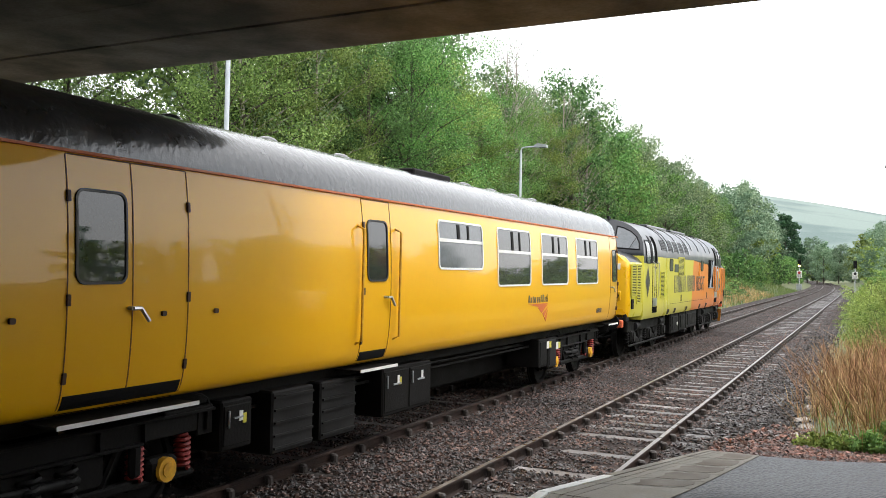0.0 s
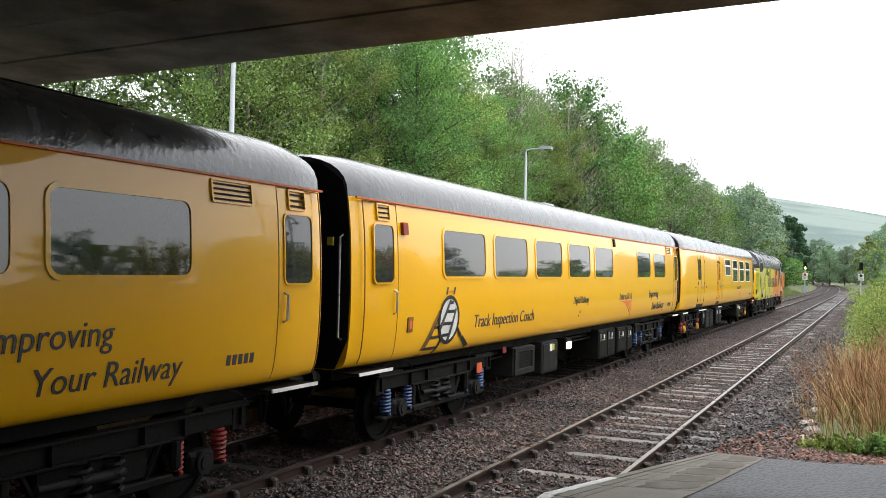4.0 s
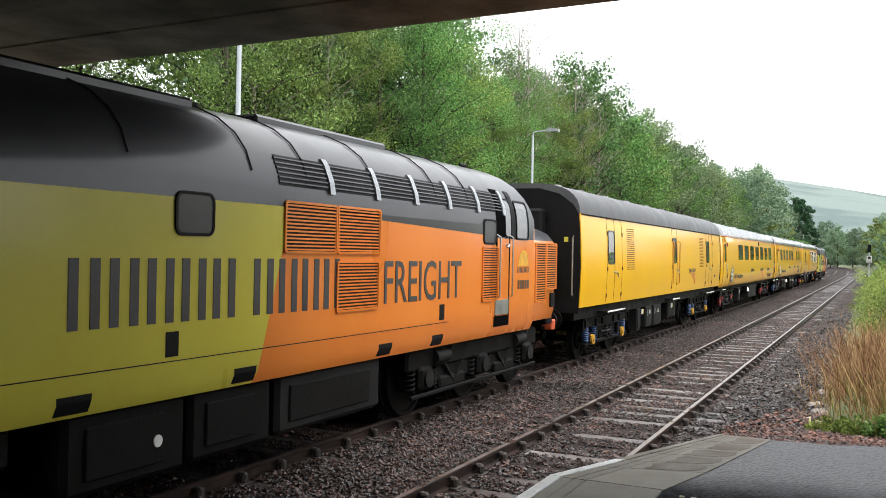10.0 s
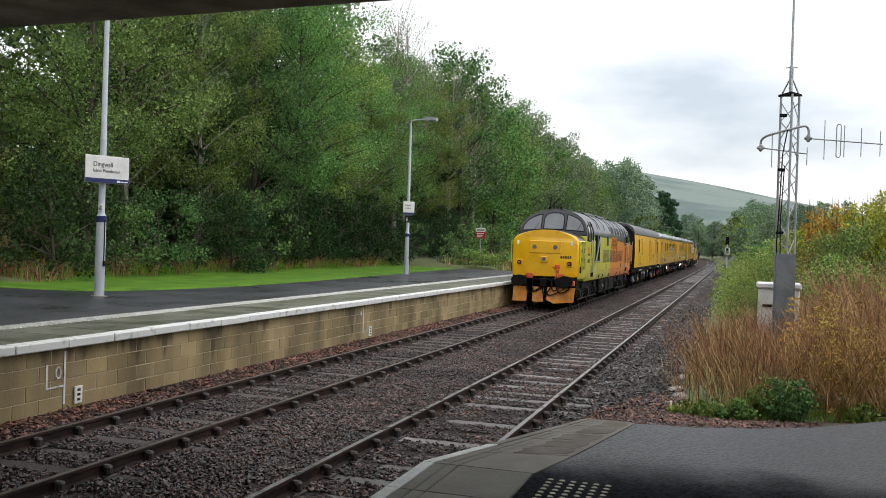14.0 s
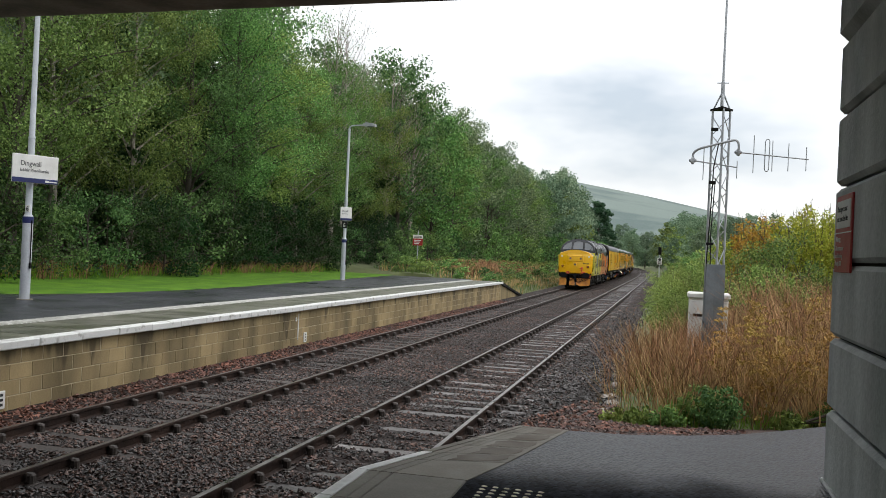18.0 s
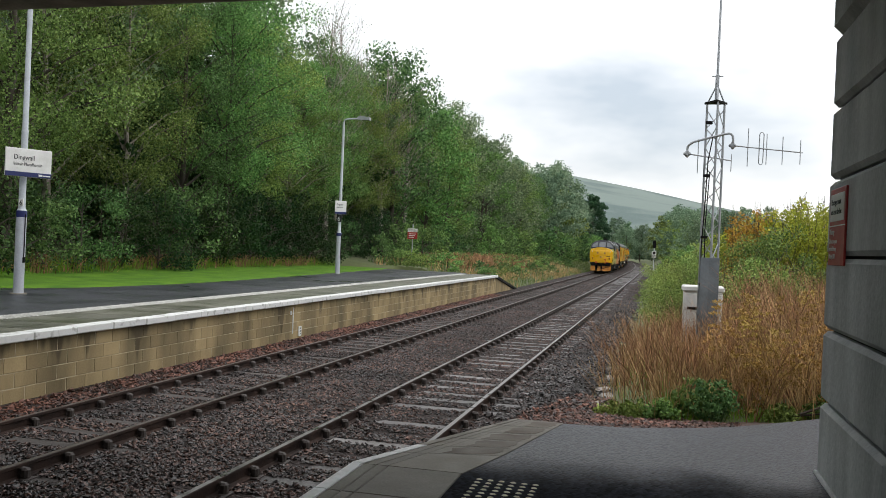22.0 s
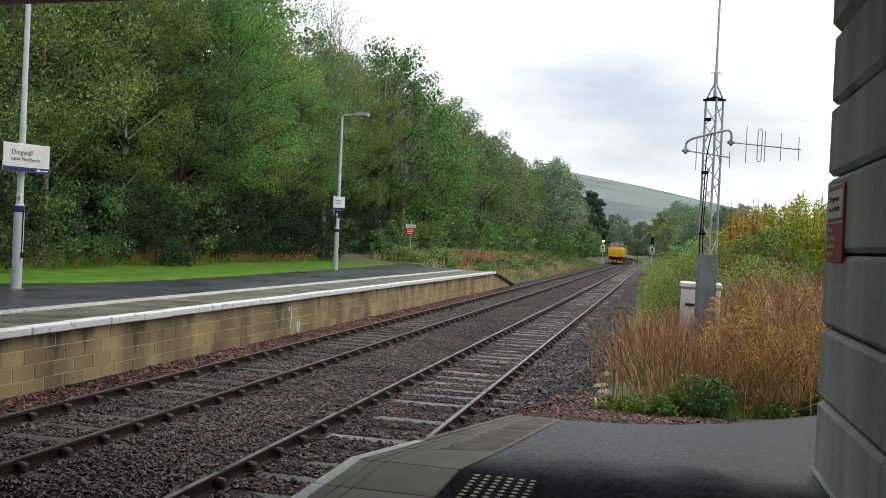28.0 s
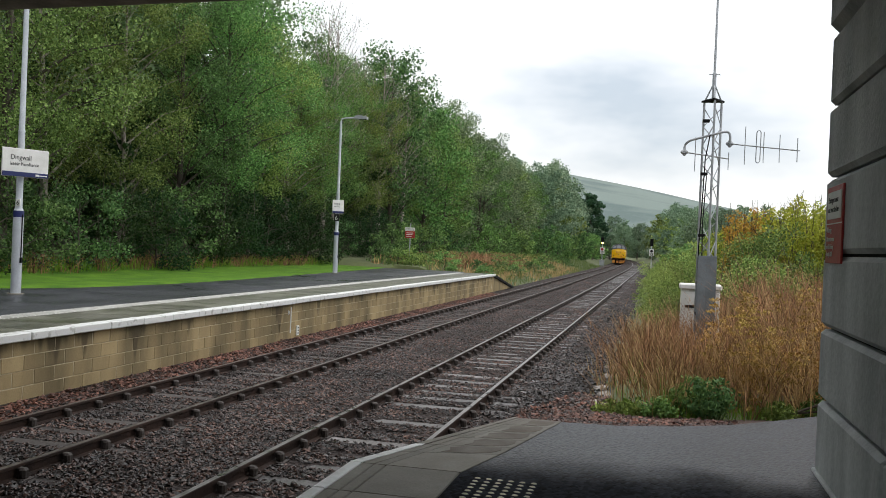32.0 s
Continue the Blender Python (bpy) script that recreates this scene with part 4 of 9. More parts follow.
def build_near_platform():
    pn = thing("platform_near", "near platform with wet asphalt and stone coping", "platform", kind="structure")
    g = Geo()
    edge = [(-1.18, -30), (1.3, -30), (9, -30), (9, 14.0), (4.2, 11.6), (2.6, 10.2), (1.47, 9.07), (1.19, 8.78), (0.66, 8.26), (0.185, 7.97), (-0.28, 7.79), (-0.745, 7.735), (-1.005, 6.41), (-1.18, 5.715)]
    prism(g, edge, 0.2, 0.910)
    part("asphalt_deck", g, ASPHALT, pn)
    g = Geo()
    prism(g, [(-1.86, -30), (-1.2, -30), (-1.19, 5.6), (-0.80, 7.55), (-1.10, 7.6), (-1.85, 5.65)], -0.3, 0.80)
    part("wall_core", g, SLAB, pn)
    # coping: straight stones, then stones that follow the cut-back end
    def strip(nm, x0, x1, y0, y1, z0, z1, m):
        g = Geo()
        g.box(x0 + 0.002, x1 - 0.002, y0 + 0.003, y1 - 0.003, z0, z1, 0.006)
        part(nm, g, m, pn)
    for k in range(14):
        y1 = 5.715 - 0.68 * k
        y0 = y1 - 0.68
        strip("coping_slab", -1.675, -1.182, y0, y1, 0.80, 0.915, SLAB)
        strip("white_edge_stone", -1.925, -1.843, y0, y1, 0.78, 0.918, EDGEWHITE)
        strip("grooved_edge_stone", -1.843, -1.757, y0, y1, 0.78, 0.914, SLAB)
        strip("grooved_edge_stone", -1.757, -1.676, y0, y1, 0.78, 0.914, SLAB)
    a0, b0 = Vector((-1.925, 5.715)), Vector((-1.18, 5.715))
    a1, b1 = Vector((-1.155, 7.744)), Vector((-0.744, 7.736))
    bm = Vector((-1.005, 6.41))
    inner = (0.0, 0.295, 0.42, 0.56, 0.70, 0.85, 1.0)
    outer = (0.0, 0.19, 0.34, 0.50, 0.66, 0.83, 1.0)
    def along(t):
        return b0.lerp(bm, t / 0.345) if t < 0.345 else bm.lerp(b1, (t - 0.345) / 0.655)
    for k in range(6):
        def at(u, w):
            """A point of this slab: u along it, w from the track side to the asphalt."""
            p = a0.lerp(a1, outer[k] + (outer[k + 1] - outer[k]) * u)
            q = along(inner[k] + (inner[k + 1] - inner[k]) * u)
            r = p.lerp(q, w)
            return (r.x, r.y)
        for nm, s0, s1, h, m in (("white_edge_stone" if k < 2 else "grooved_edge_stone", 0.0, 0.105, 0.917, EDGEWHITE if k < 2 else SLAB), ("grooved_edge_stone", 0.115, 0.215, 0.914, SLAB), ("grooved_edge_stone", 0.225, 0.325, 0.914, SLAB), ("coping_slab", 0.335, 1.0, 0.915, SLAB)):
            g = Geo()
            prism(g, [at(0.01, s0), at(0.01, s1), at(0.99, s1), at(0.99, s0)], 0.78, h)
            slab = part(nm, g, m, pn)
            if nm == "coping_slab" and k > 0:
                e = 0.42 + 0.03 * (k % 3)
                g = Geo()
                prism(g, [at(0.10, e), at(0.06, 0.60), at(0.10, 0.78), at(0.18, 0.90), at(0.55, 0.94), at(0.92, 0.90), at(0.86, 0.66), at(0.92, 0.52), at(0.70, e - 0.03), at(0.40, e + 0.03)], 0.90, 0.9165)
                part("damp_stain", g, DAMPSLAB, slab, "brown damp stain")
    # warning studs in the asphalt
    g = Geo()
    for i in range(26):
        for j in range(6):
            g.ball((-1.05 + 0.071 * j, 5.63 - 0.077 * i, 0.910), (0.021, 0.016, 0.006), 8, 2, half=True)
    ob = part("tactile_studs", g, STUD, pn, smooth=40)
    tagged(ob, "worn white warning studs", kind="stuff")


build_near_platform()


def build_gravel_edge():
    """Red gravel between the near platform's end and the plants."""
    def zat(p):
        return np.interp(p[:, 1] - 0.5 * np.maximum(p[:, 0], 0), [7.5, 8.2, 9.4, 10.6, 12], [0.79, 0.84, 0.66, 0.52, 0.35]) * np.clip((p[:, 0] + 1.9) / 0.9, 0, 1) - 0.05
    def skip(p):
        return (p[:, 1] < 7.75 + 0.55 * np.maximum(p[:, 0] + 0.6, 0) + 0.25 * (p[:, 0] < -0.7)) | (p[:, 0] > 0.95 - 0.55 * (p[:, 1] - 10.0) + 0.12 * np.sin(p[:, 1] * 5))
    stones("gravel", "rust-red gravel beside the platform end", [(-2.3, 2.4, 7.6, 11.0, 380), (-1.9, 0.4, 11.0, 13.5, 120)], REDSTONE, 0.034, 9, skip, zat)
    stones("gravel", "brown gravel beside the platform end", [(-2.3, 2.4, 7.6, 11.0, 420), (-1.9, 0.4, 11.0, 13.5, 120)], STONE, 0.030, 19, skip, zat)
    stones("ballast_stones", "brown cess ballast beside the loop line", [(-2.4, -0.2, 9, 22, 150), (-2.2, 0.2, 22, 45, 50)], GREYSTONE, 0.036, 10, on_timber, lambda p: np.interp(p[:, 0], [-2.4, -1.6, -0.2], [-0.14, -0.12, 0.15]))
    g = Geo()
    prism(g, [(-2.2, 7.5), (-0.6, 7.55), (0.41, 8.1), (1.46, 9.0), (2.6, 10.1), (2.6, 11.6), (1.4, 11.4), (0.4, 11.3), (-0.9, 11.6), (-2.2, 10.2)], -0.3, 0.02)
    g.v = [(x, y, (z if z < 0 else float(zat(np.array([[x, y]]))[0]))) for x, y, z in g.v]
    tagged(part("gravel_bed", g, SOIL), "packed red gravel shoulder", "gravel", kind="structure")
    rnd = random.Random(2)
    for x, y in ((-1.05, 9.2), (-1.35, 9.9), (-1.15, 10.6), (-0.75, 11.5), (-0.80, 12.0), (-0.72, 12.5), (-0.85, 13.2), (-0.75, 13.7), (-0.82, 14.2), (-0.75, 14.9), (-0.85, 15.7), (-0.8, 17.2), (-0.85, 18.5)):
        g = Geo()
        w, d = rnd.uniform(0.05, 0.12), rnd.uniform(0.07, 0.19)
        g.box(-w, w, -d, d, -0.05, 0.07, 0.03)
        g.v = [(a + rnd.uniform(-0.03, 0.03), b + rnd.uniform(-0.03, 0.03), c + rnd.uniform(-0.015, 0.015)) for a, b, c in g.v]
        ob = part("kerb_stone", g, PALESTONE, at=pose(x, y, -0.06 + 0.12 * (x + 1.4), 4, -5, rnd.uniform(-30, 30)))
        tagged(ob, "broken pale stone lying beside the ballast", "stone", "stones beside the line")


build_gravel_edge()


# ---- road bridge over the line ----
def build_bridge():
    br = thing("bridge", "concrete road bridge with stained beam soffit", "bridge", kind="structure")
    slope = -0.055
    for k in range(12):
        y1 = 8.45 - 1.10 * k - (0.0 if k == 0 else 0.02)
        y0 = 8.45 - 1.10 * (k + 1) + 0.02
        g = Geo()
        z0 = 4.80 + (0.0 if k % 2 == 0 else 0.012)
        xs = (-40.0, 14.0)
        p = [(x, y + slope * x) for x, y in ((xs[0], y0), (xs[1], y0), (xs[1], y1), (xs[0], y1))]
        prism(g, p, z0, 5.6)
        n = len(g.v)
        part("beam", g, DECKCONC, br)
    g = Geo()
    p = [(x, y + slope * x) for x, y in ((-40, -4.9), (14, -4.9), (14, 8.40), (-40, 8.40))]
    prism(g, p, 5.6, 6.0)
    part("deck", g, DECKCONC, br)
    g = Geo()
    p = [(x, y + slope * x) for x, y in ((-40, 8.15), (14, 8.15), (14, 8.5), (-40, 8.5))]
    prism(g, p, 5.62, 7.1)
    part("parapet", g, CONC, br)
    # abutment beside the near platform, of coursed blocks with deep joints
    g = Geo()
    g.box(1.17, 8, -25, 6.72, -0.3, 4.8)
    part("abutment_core", g, BLACK, br)
    z = 0.40
    zs = [0.30, 0.895, 1.412, 1.907, 2.405, 2.93, 3.425, 3.925]
    for a, b in zip(zs, zs[1:]):
        y = 6.76
        while y > -6:
            d = 1.9 if y == 6.76 else 2.4
            g = Geo()
            g.box(1.105, 1.40, y - d + 0.012, y - 0.0, a + 0.010, b - 0.010, 0.030)
            part("wall_block", g, CONC, br)
            y -= d
        g = Geo()
        for xx in (1.45, 3.4, 5.5):
            g.box(xx - 0.03, xx + 1.9, 6.5, 6.762, a + 0.010, b - 0.010, 0.030)
        part("end_block", g, CONC, br)
    g = Geo()
    g.box(1.085, 8, -25, 6.80, 3.935, 4.80, 0.06)
    part("bearing_shelf", g, CONC, br)
    g = Geo()
    g.box(1.085, 1.14, -25, 6.775, 0.3, 0.930, 0.01)
    part("plinth", g, CONC, br)
    # far abutment with its sloping wing wall
    g = Geo()
    g.box(-40, -17.9, -12, 10.2, -0.3, 4.8)
    part("far_abutment", g, CONC, br)
    g = Geo()
    base = [(-18.05, 9.6), (-20.09, 16.10), (-20.9, 19.5)]
    tops = [4.8, 2.70, 0.93]
    for (p, t), (q, u) in zip(zip(base, tops), zip(base[1:], tops[1:])):
        n = Vector((q[1] - p[1], -(q[0] - p[0]))).normalized()
        v = []
        for (x, y), h in ((p, t), (q, u)):
            v += [(x, y, 0.4), (x, y, h), (x - n.x * 0.45, y - n.y * 0.45, h), (x - n.x * 0.45, y - n.y * 0.45, 0.4)]
        g.add(v, [(0, 4, 5, 1), (1, 5, 6, 2), (2, 6, 7, 3), (0, 1, 2, 3), (4, 7, 6, 5)])
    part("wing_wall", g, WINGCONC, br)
    g = Geo()
    for (p, t), (q, u) in zip(zip(base, tops), zip(base[1:], tops[1:])):
        n = Vector((q[1] - p[1], -(q[0] - p[0]))).normalized()
        v = []
        for (x, y), h in ((p, t), (q, u)):
            v += [(x + n.x * 0.06, y + n.y * 0.06, h + 0.005), (x + n.x * 0.06, y + n.y * 0.06, h + 0.14), (x - n.x * 0.5, y - n.y * 0.5, h + 0.14), (x - n.x * 0.5, y - n.y * 0.5, h + 0.005)]
        g.add(v, [(0, 4, 5, 1), (1, 5, 6, 2), (2, 6, 7, 3), (0, 1, 2, 3), (4, 7, 6, 5)])
    part("wing_coping", g, SLATE, br)
    g = Geo()
    for (p, t), (q, u) in zip(zip(base, tops), zip(base[1:], tops[1:])):
        for h in (1.35, 1.95, 2.55, 3.2):
            pts = []
            for s in (0.0, 0.25, 0.5, 0.75, 1.0):
                if t + (u - t) * s > h + 0.1:
                    pts.append((p[0] + (q[0] - p[0]) * s, p[1] + (q[1] - p[1]) * s, h))
            if len(pts) > 1:
                n = Vector((q[1] - p[1], -(q[0] - p[0]))).normalized()
                g.tube([(x + n.x * 0.004, y + n.y * 0.004, z) for x, y, z in pts], 0.012, 4)
    part("wing_joints", g, BLACK, br)


build_bridge()


# ---- station furniture ----
def sign_board(parent, w, h, m, lines, blue=True):
    g = Geo()
    g.box(-w / 2, w / 2, -0.02, 0.02, 0, h, 0.008)
    b = part("sign_panel", g, WHITE, parent, "white station name board", at=m)
    if blue:
        g = Geo()
        g.box(-w / 2 + 0.004, w / 2 - 0.004, -0.026, 0.026, 0.005, 0.17 * h, 0.004)
        part("blue_band", g, NAVY, b, "navy blue band")
    for text, size, x, z, mat, sq in lines:
        lettering("lettering", text, size, mat, b, pose(x, -0.0225, z, 90, 0, 0), sq)
    return b


def lamp_post(x, y, top, sign_z, turn, name_sign, arm):
    """A stepped steel lighting column with a cabinet base, door band and station name board."""
    lp = thing("street_lamp", "grey steel platform lighting column with station name board", "lamp post", "platform lighting columns", at=pose(x, y, 0.91))
    g = Geo()
    g.tube([(0, 0, 0), (0, 0, 1.72)], 0.107, 14)
    part("base_tube", g, POLEPAINT, lp, smooth=40)
    g = Geo()
    g.tube([(0, 0, 0), (0, 0, 0.025)], 0.17, 14)
    part("foot_plate", g, SLAB, lp, smooth=40)
    g = Geo()
    g.tube([(0, 0, 1.66), (0, 0, 1.80)], 0.112, 14)
    part("blue_band", g, NAVY, lp, "navy blue painted band", smooth=40)
    g = Geo()
    g.tube([(0, 0, 1.80), (0, 0, 1.86), (0, 0, 3.5)], [0.105, 0.072, 0.070], 12)
    g.tube([(0, 0, 3.5), (0, 0, 3.56), (0, 0, top)], [0.078, 0.062, 0.05], 12)
    part("shaft", g, POLEPAINT, lp, smooth=40)
    g = Geo()
    g.tube([(0.115, -0.02, 0.75), (0.115, -0.02, 1.72)], 0.012, 6)
    g.box(0.10, 0.14, -0.05, 0.01, 0.68, 0.80, 0.01)
    part("cable_conduit", g, BLACK, lp)
    if arm:
        g = Geo()
        g.tube([(0, 0, top - 0.02), (0.03, 0, top + 0.09), (0.15, 0, top + 0.13), (0.72, 0, top + 0.16)], 0.03, 8)
        part("arm", g, POLEPAINT, lp, smooth=40)
        h = Geo()
        h.loft([[(0.62, -0.07, top + 0.12), (0.62, -0.07, top + 0.22), (0.62, 0.07, top + 0.22), (0.62, 0.07, top + 0.12)],
                [(0.8, -0.13, top + 0.10), (0.8, -0.13, top + 0.27), (0.8, 0.13, top + 0.27), (0.8, 0.13, top + 0.10)],
                [(1.2, -0.12, top + 0.09), (1.2, -0.12, top + 0.20), (1.2, 0.12, top + 0.20), (1.2, 0.12, top + 0.09)]])
        part("lantern", h, GALV, lp, smooth=30)
        h = Geo()
        h.box(0.84, 1.16, -0.1, 0.1, top + 0.075, top + 0.1, 0.01)
        part("diffuser", h, PALEGLASS, lp)
    if name_sign:
        b = sign_board(lp, 1.02, 0.60, pose(0.19, -0.09, sign_z, 0, 0, turn), (("Dingwall", 0.155, -0.34, 0.36, CHARCOAL, 0.86), ("Inbhir Pheofharain", 0.10, -0.34, 0.235, CHARCOAL, 0.86)))
        g = Geo()
        g.box(0.22, 0.30, -0.031, 0.031, 0.03, 0.075)
        g.box(0.31, 0.48, -0.031, 0.031, 0.035, 0.06)
        part("operator_mark", g, WHITE, b)
    else:
        b = sign_board(lp, 0.52, 0.58, pose(0.06, -0.10, sign_z, 0, 0, turn), (("Dingwall", 0.11, -0.19, 0.38, CHARCOAL, 0.7), ("Inbhir Pheofharain", 0.06, -0.19, 0.27, CHARCOAL, 0.62)))
    g = Geo()
    if name_sign:
        g.box(-0.02, 0.09, -0.085, -0.06, 1.90, 2.05, 0.004)
    else:
        g.box(-0.11, 0.12, -0.10, -0.075, sign_z - 0.34, sign_z - 0.03, 0.004)
    pl = part("number_plate", g, INK if not name_sign else WHITE, lp)
    if name_sign:
        lettering("lettering", "6", 0.14, INK, lp, pose(0.0, -0.0875, 1.925, 90, 0, 0))
    else:
        lettering("lettering", "6", 0.27, WHITE, lp, pose(-0.07, -0.1025, sign_z - 0.29, 90, 0, 0))
    return lp


LAMP_A = lamp_post(-13.45, 17.0, 7.4, 2.52, 66, True, True)
LAMP_B = lamp_post(-13.75, 37.7, 6.65, 2.62, 40, False, True)


def warning_post():
    wp = thing("warning_sign", "red and white warning board on a thin post", "sign", at=pose(-14.42, 52.2, 1.05))
    g = Geo()
    g.tube([(0, 0, -0.3), (0, 0, 2.5)], 0.035, 8)
    part("post", g, GALV, wp)
    g = Geo()
    g.box(-0.3, 0.3, -0.06, -0.035, 1.62, 2.02, 0.006)
    p = part("red_panel", g, REDPAINT, wp, "red warning panel")
    g = Geo()
    g.box(-0.3, 0.3, -0.06, -0.035, 2.03, 2.24, 0.006)
    part("white_panel", g, WHITE, wp)
    g = Geo()
    for k, z in enumerate((1.92, 1.82, 1.72)):
        g.box(-0.22, 0.2 - 0.05 * k, -0.064, -0.058, z - 0.02, z + 0.02)
    part("text_bars", g, WHITE, wp)
    g = Geo()
    for z in (2.09, 2.16):
        g.box(-0.24, 0.24, -0.064, -0.058, z - 0.012, z + 0.012)
    part("text_bars", g, INK, wp)


warning_post()


def wall_sign():
    ws = thing("safety_sign", "red and white trespass warning sign on the concrete wall", "sign", at=pose(1.105, 6.335, 2.35, 0, 0, -90) @ Matrix.Diagonal((0.98, 1, 0.90, 1)))
    # local x runs along the wall towards the viewer
    g = Geo()
    g.box(-0.27, 0.27, -0.014, 0.0, 0, 0.56, 0.004)
    part("sign_plate", g, REDPAINT, ws, "red sign plate")
    g = Geo()
    g.box(-0.235, 0.235, -0.018, -0.012, 0.32, 0.52, 0.003)
    part("white_panel", g, WHITE, ws)
    g = Geo()
    g.box(-0.27, 0.27, -0.0165, -0.0125, 0.283, 0.291)
    part("white_rule", g, WHITE, ws)
    for text, s, x, z, m in (("Passengers must", 0.062, -0.20, 0.44, INK), ("not cross the line", 0.062, -0.20, 0.37, INK), ("Warning", 0.056, -0.22, 0.225, WHITE), ("Do not trespass", 0.05, -0.22, 0.16, WHITE), ("on the Railway", 0.05, -0.22, 0.105, WHITE), ("Penalty £200", 0.05, -0.22, 0.05, WHITE)):
        lettering("lettering", text, s, m, ws, pose(x, -0.0185, z, 90, 0, 0), 0.82, depth=0.001)


wall_sign()


def aerial_mast():
    am = thing("radio_mast", "slim galvanised lattice mast with two yagi aerials", "mast", at=pose(0.825, 17.0, 0.30))
    c = [(0.02, -0.16), (0.155, 0.12), (-0.155, 0.12)]
    top = 4.83
    for x, y in c:
        g = Geo()
        g.tube([(x, y, 0.2), (x * 0.97, y * 0.97, top)], 0.02, 6)
        part("leg", g, GALV, am)
    n = 13
    for i in range(3):
        a, b = c[i], c[(i + 1) % 3]
        for k in range(n):
            g = Geo()
            z0, z1 = 0.3 + (top - 0.4) * k / n, 0.3 + (top - 0.4) * (k + 1) / n
            p, q = (a, b) if k % 2 else (b, a)
            g.tube([(*p, z0), (*q, z1)], 0.009, 4, caps=False)
            part("bracing", g, GALV, am)
    g = Geo()
    pts = [(0.0, -0.20), (0.20, 0.16), (-0.20, 0.16)]
    prism(g, pts, top, top + 0.035)
    part("top_plate", g, UNDER, am)
    g = Geo()
    for x, y in c:
        g.tube([(x * 0.9, y * 0.9, top + 0.03), (0, 0, top + 0.33)], 0.014, 5)
    g.tube([(0, 0, top), (0, 0, top + 0.5)], 0.035, 8)
    g.tube([(-0.1, 0, top + 0.48), (0.1, 0, top + 0.48)], 0.01, 5)
    part("whip_foot", g, GALV, am)
    g = Geo()
    g.tube([(0, 0, top + 0.4), (0, 0, top + 3.6)], [0.022, 0.016], 8)
    part("whip_aerial", g, GALV, am)
    # swan-neck arm that carries both aerials
    g = Geo()
    g.tube(bend([(-0.467, -0.05, 3.92), (-0.462, -0.05, 4.03), (-0.41, -0.07, 4.09), (-0.32, -0.1, 4.13), (0.0, -0.19, 4.21), (0.19, -0.18, 4.262), (0.26, -0.17, 4.262), (0.30, -0.16, 4.21), (0.307, -0.15, 4.08)], 3), 0.021, 8)
    part("swan_neck_arm", g, GALV, am, smooth=40)
    for bx, bz, ex, ez, els in ((-0.467, 3.908, 0.30, 3.81, ((-0.276, 3.57, 4.18), (0.30, 3.61, 3.92))), (0.307, 4.07, 1.493, 3.975, ((0.572, 3.71, 4.387), (0.887, 3.747, 4.295), (1.155, 3.756, 4.25), (1.451, 3.766, 4.192)))):
        g = Geo()
        for q in range(4):
            g.ball((bx + 0.035 * math.cos(q * 1.571), -0.05, bz + 0.035 * math.sin(q * 1.571)), (0.034, 0.04, 0.034), 8, 5)
        g.box(bx - 0.035, bx + 0.035, -0.09, -0.01, bz - 0.035, bz + 0.035, 0.01)
        part("clamp", g, GALV, am, "bright clamp", smooth=40)
        g = Geo()
        g.tube([(bx, -0.05, bz), (ex, 0.03, ez)], 0.012, 6)
        for x, z0, z1 in els:
            g.tube([(x, 0.0, z0), (x, 0.0, z1)], 0.008, 5)
        if ex > 1:
            g.tube([(0.763, 0, 3.78), (0.763, 0, 4.28), (0.778, 0, 4.31), (0.80, 0, 4.318), (0.822, 0, 4.31), (0.835, 0, 4.28), (0.832, 0, 3.78), (0.815, 0, 3.752), (0.797, 0, 3.745), (0.778, 0, 3.752), (0.763, 0, 3.78)], 0.009, 5)
        part("yagi_aerial", g, GALV, am)
    g = Geo()
    g.tube([(-0.14, -0.02, 0.4), (-0.12, 0.0, 1.6), (-0.15, -0.04, 2.2), (-0.12, -0.02, 3.0), (-0.10, -0.06, 3.8), (-0.04, -0.2, 4.2)], 0.011, 6)
    g.tube([(-0.10, -0.04, 0.4), (-0.08, -0.02, 1.9), (-0.10, -0.05, 2.6), (-0.06, 0.0, 3.6)], 0.009, 6)
    for z in (1.0, 1.55, 2.4, 3.5, 4.45):
        g.box(-0.17, -0.05, -0.08, 0.03, z, z + 0.05, 0.008)
    part("feeder_cable", g, BLACK, am)
    for x0, x1, tw in ((-0.17, 0.0, 4), (0.01, 0.20, -9)):
        g = Geo()
        g.box(x0, x1, -0.215, -0.208, 0.15, 2.06, 0.003)
        part("anti_climb_sheet", g, SHEET, am, "folded blue-grey sheet-steel guard").matrix_basis = pose(0, 0, 0, 0, 0, tw)
    g = Geo()
    g.box(-0.168, -0.161, -0.20, 0.14, 0.15, 2.03)
    g.box(0.163, 0.17, -0.20, 0.12, 0.15, 2.0)
    part("anti_climb_sheet", g, SHEET, am)
    return am


aerial_mast()


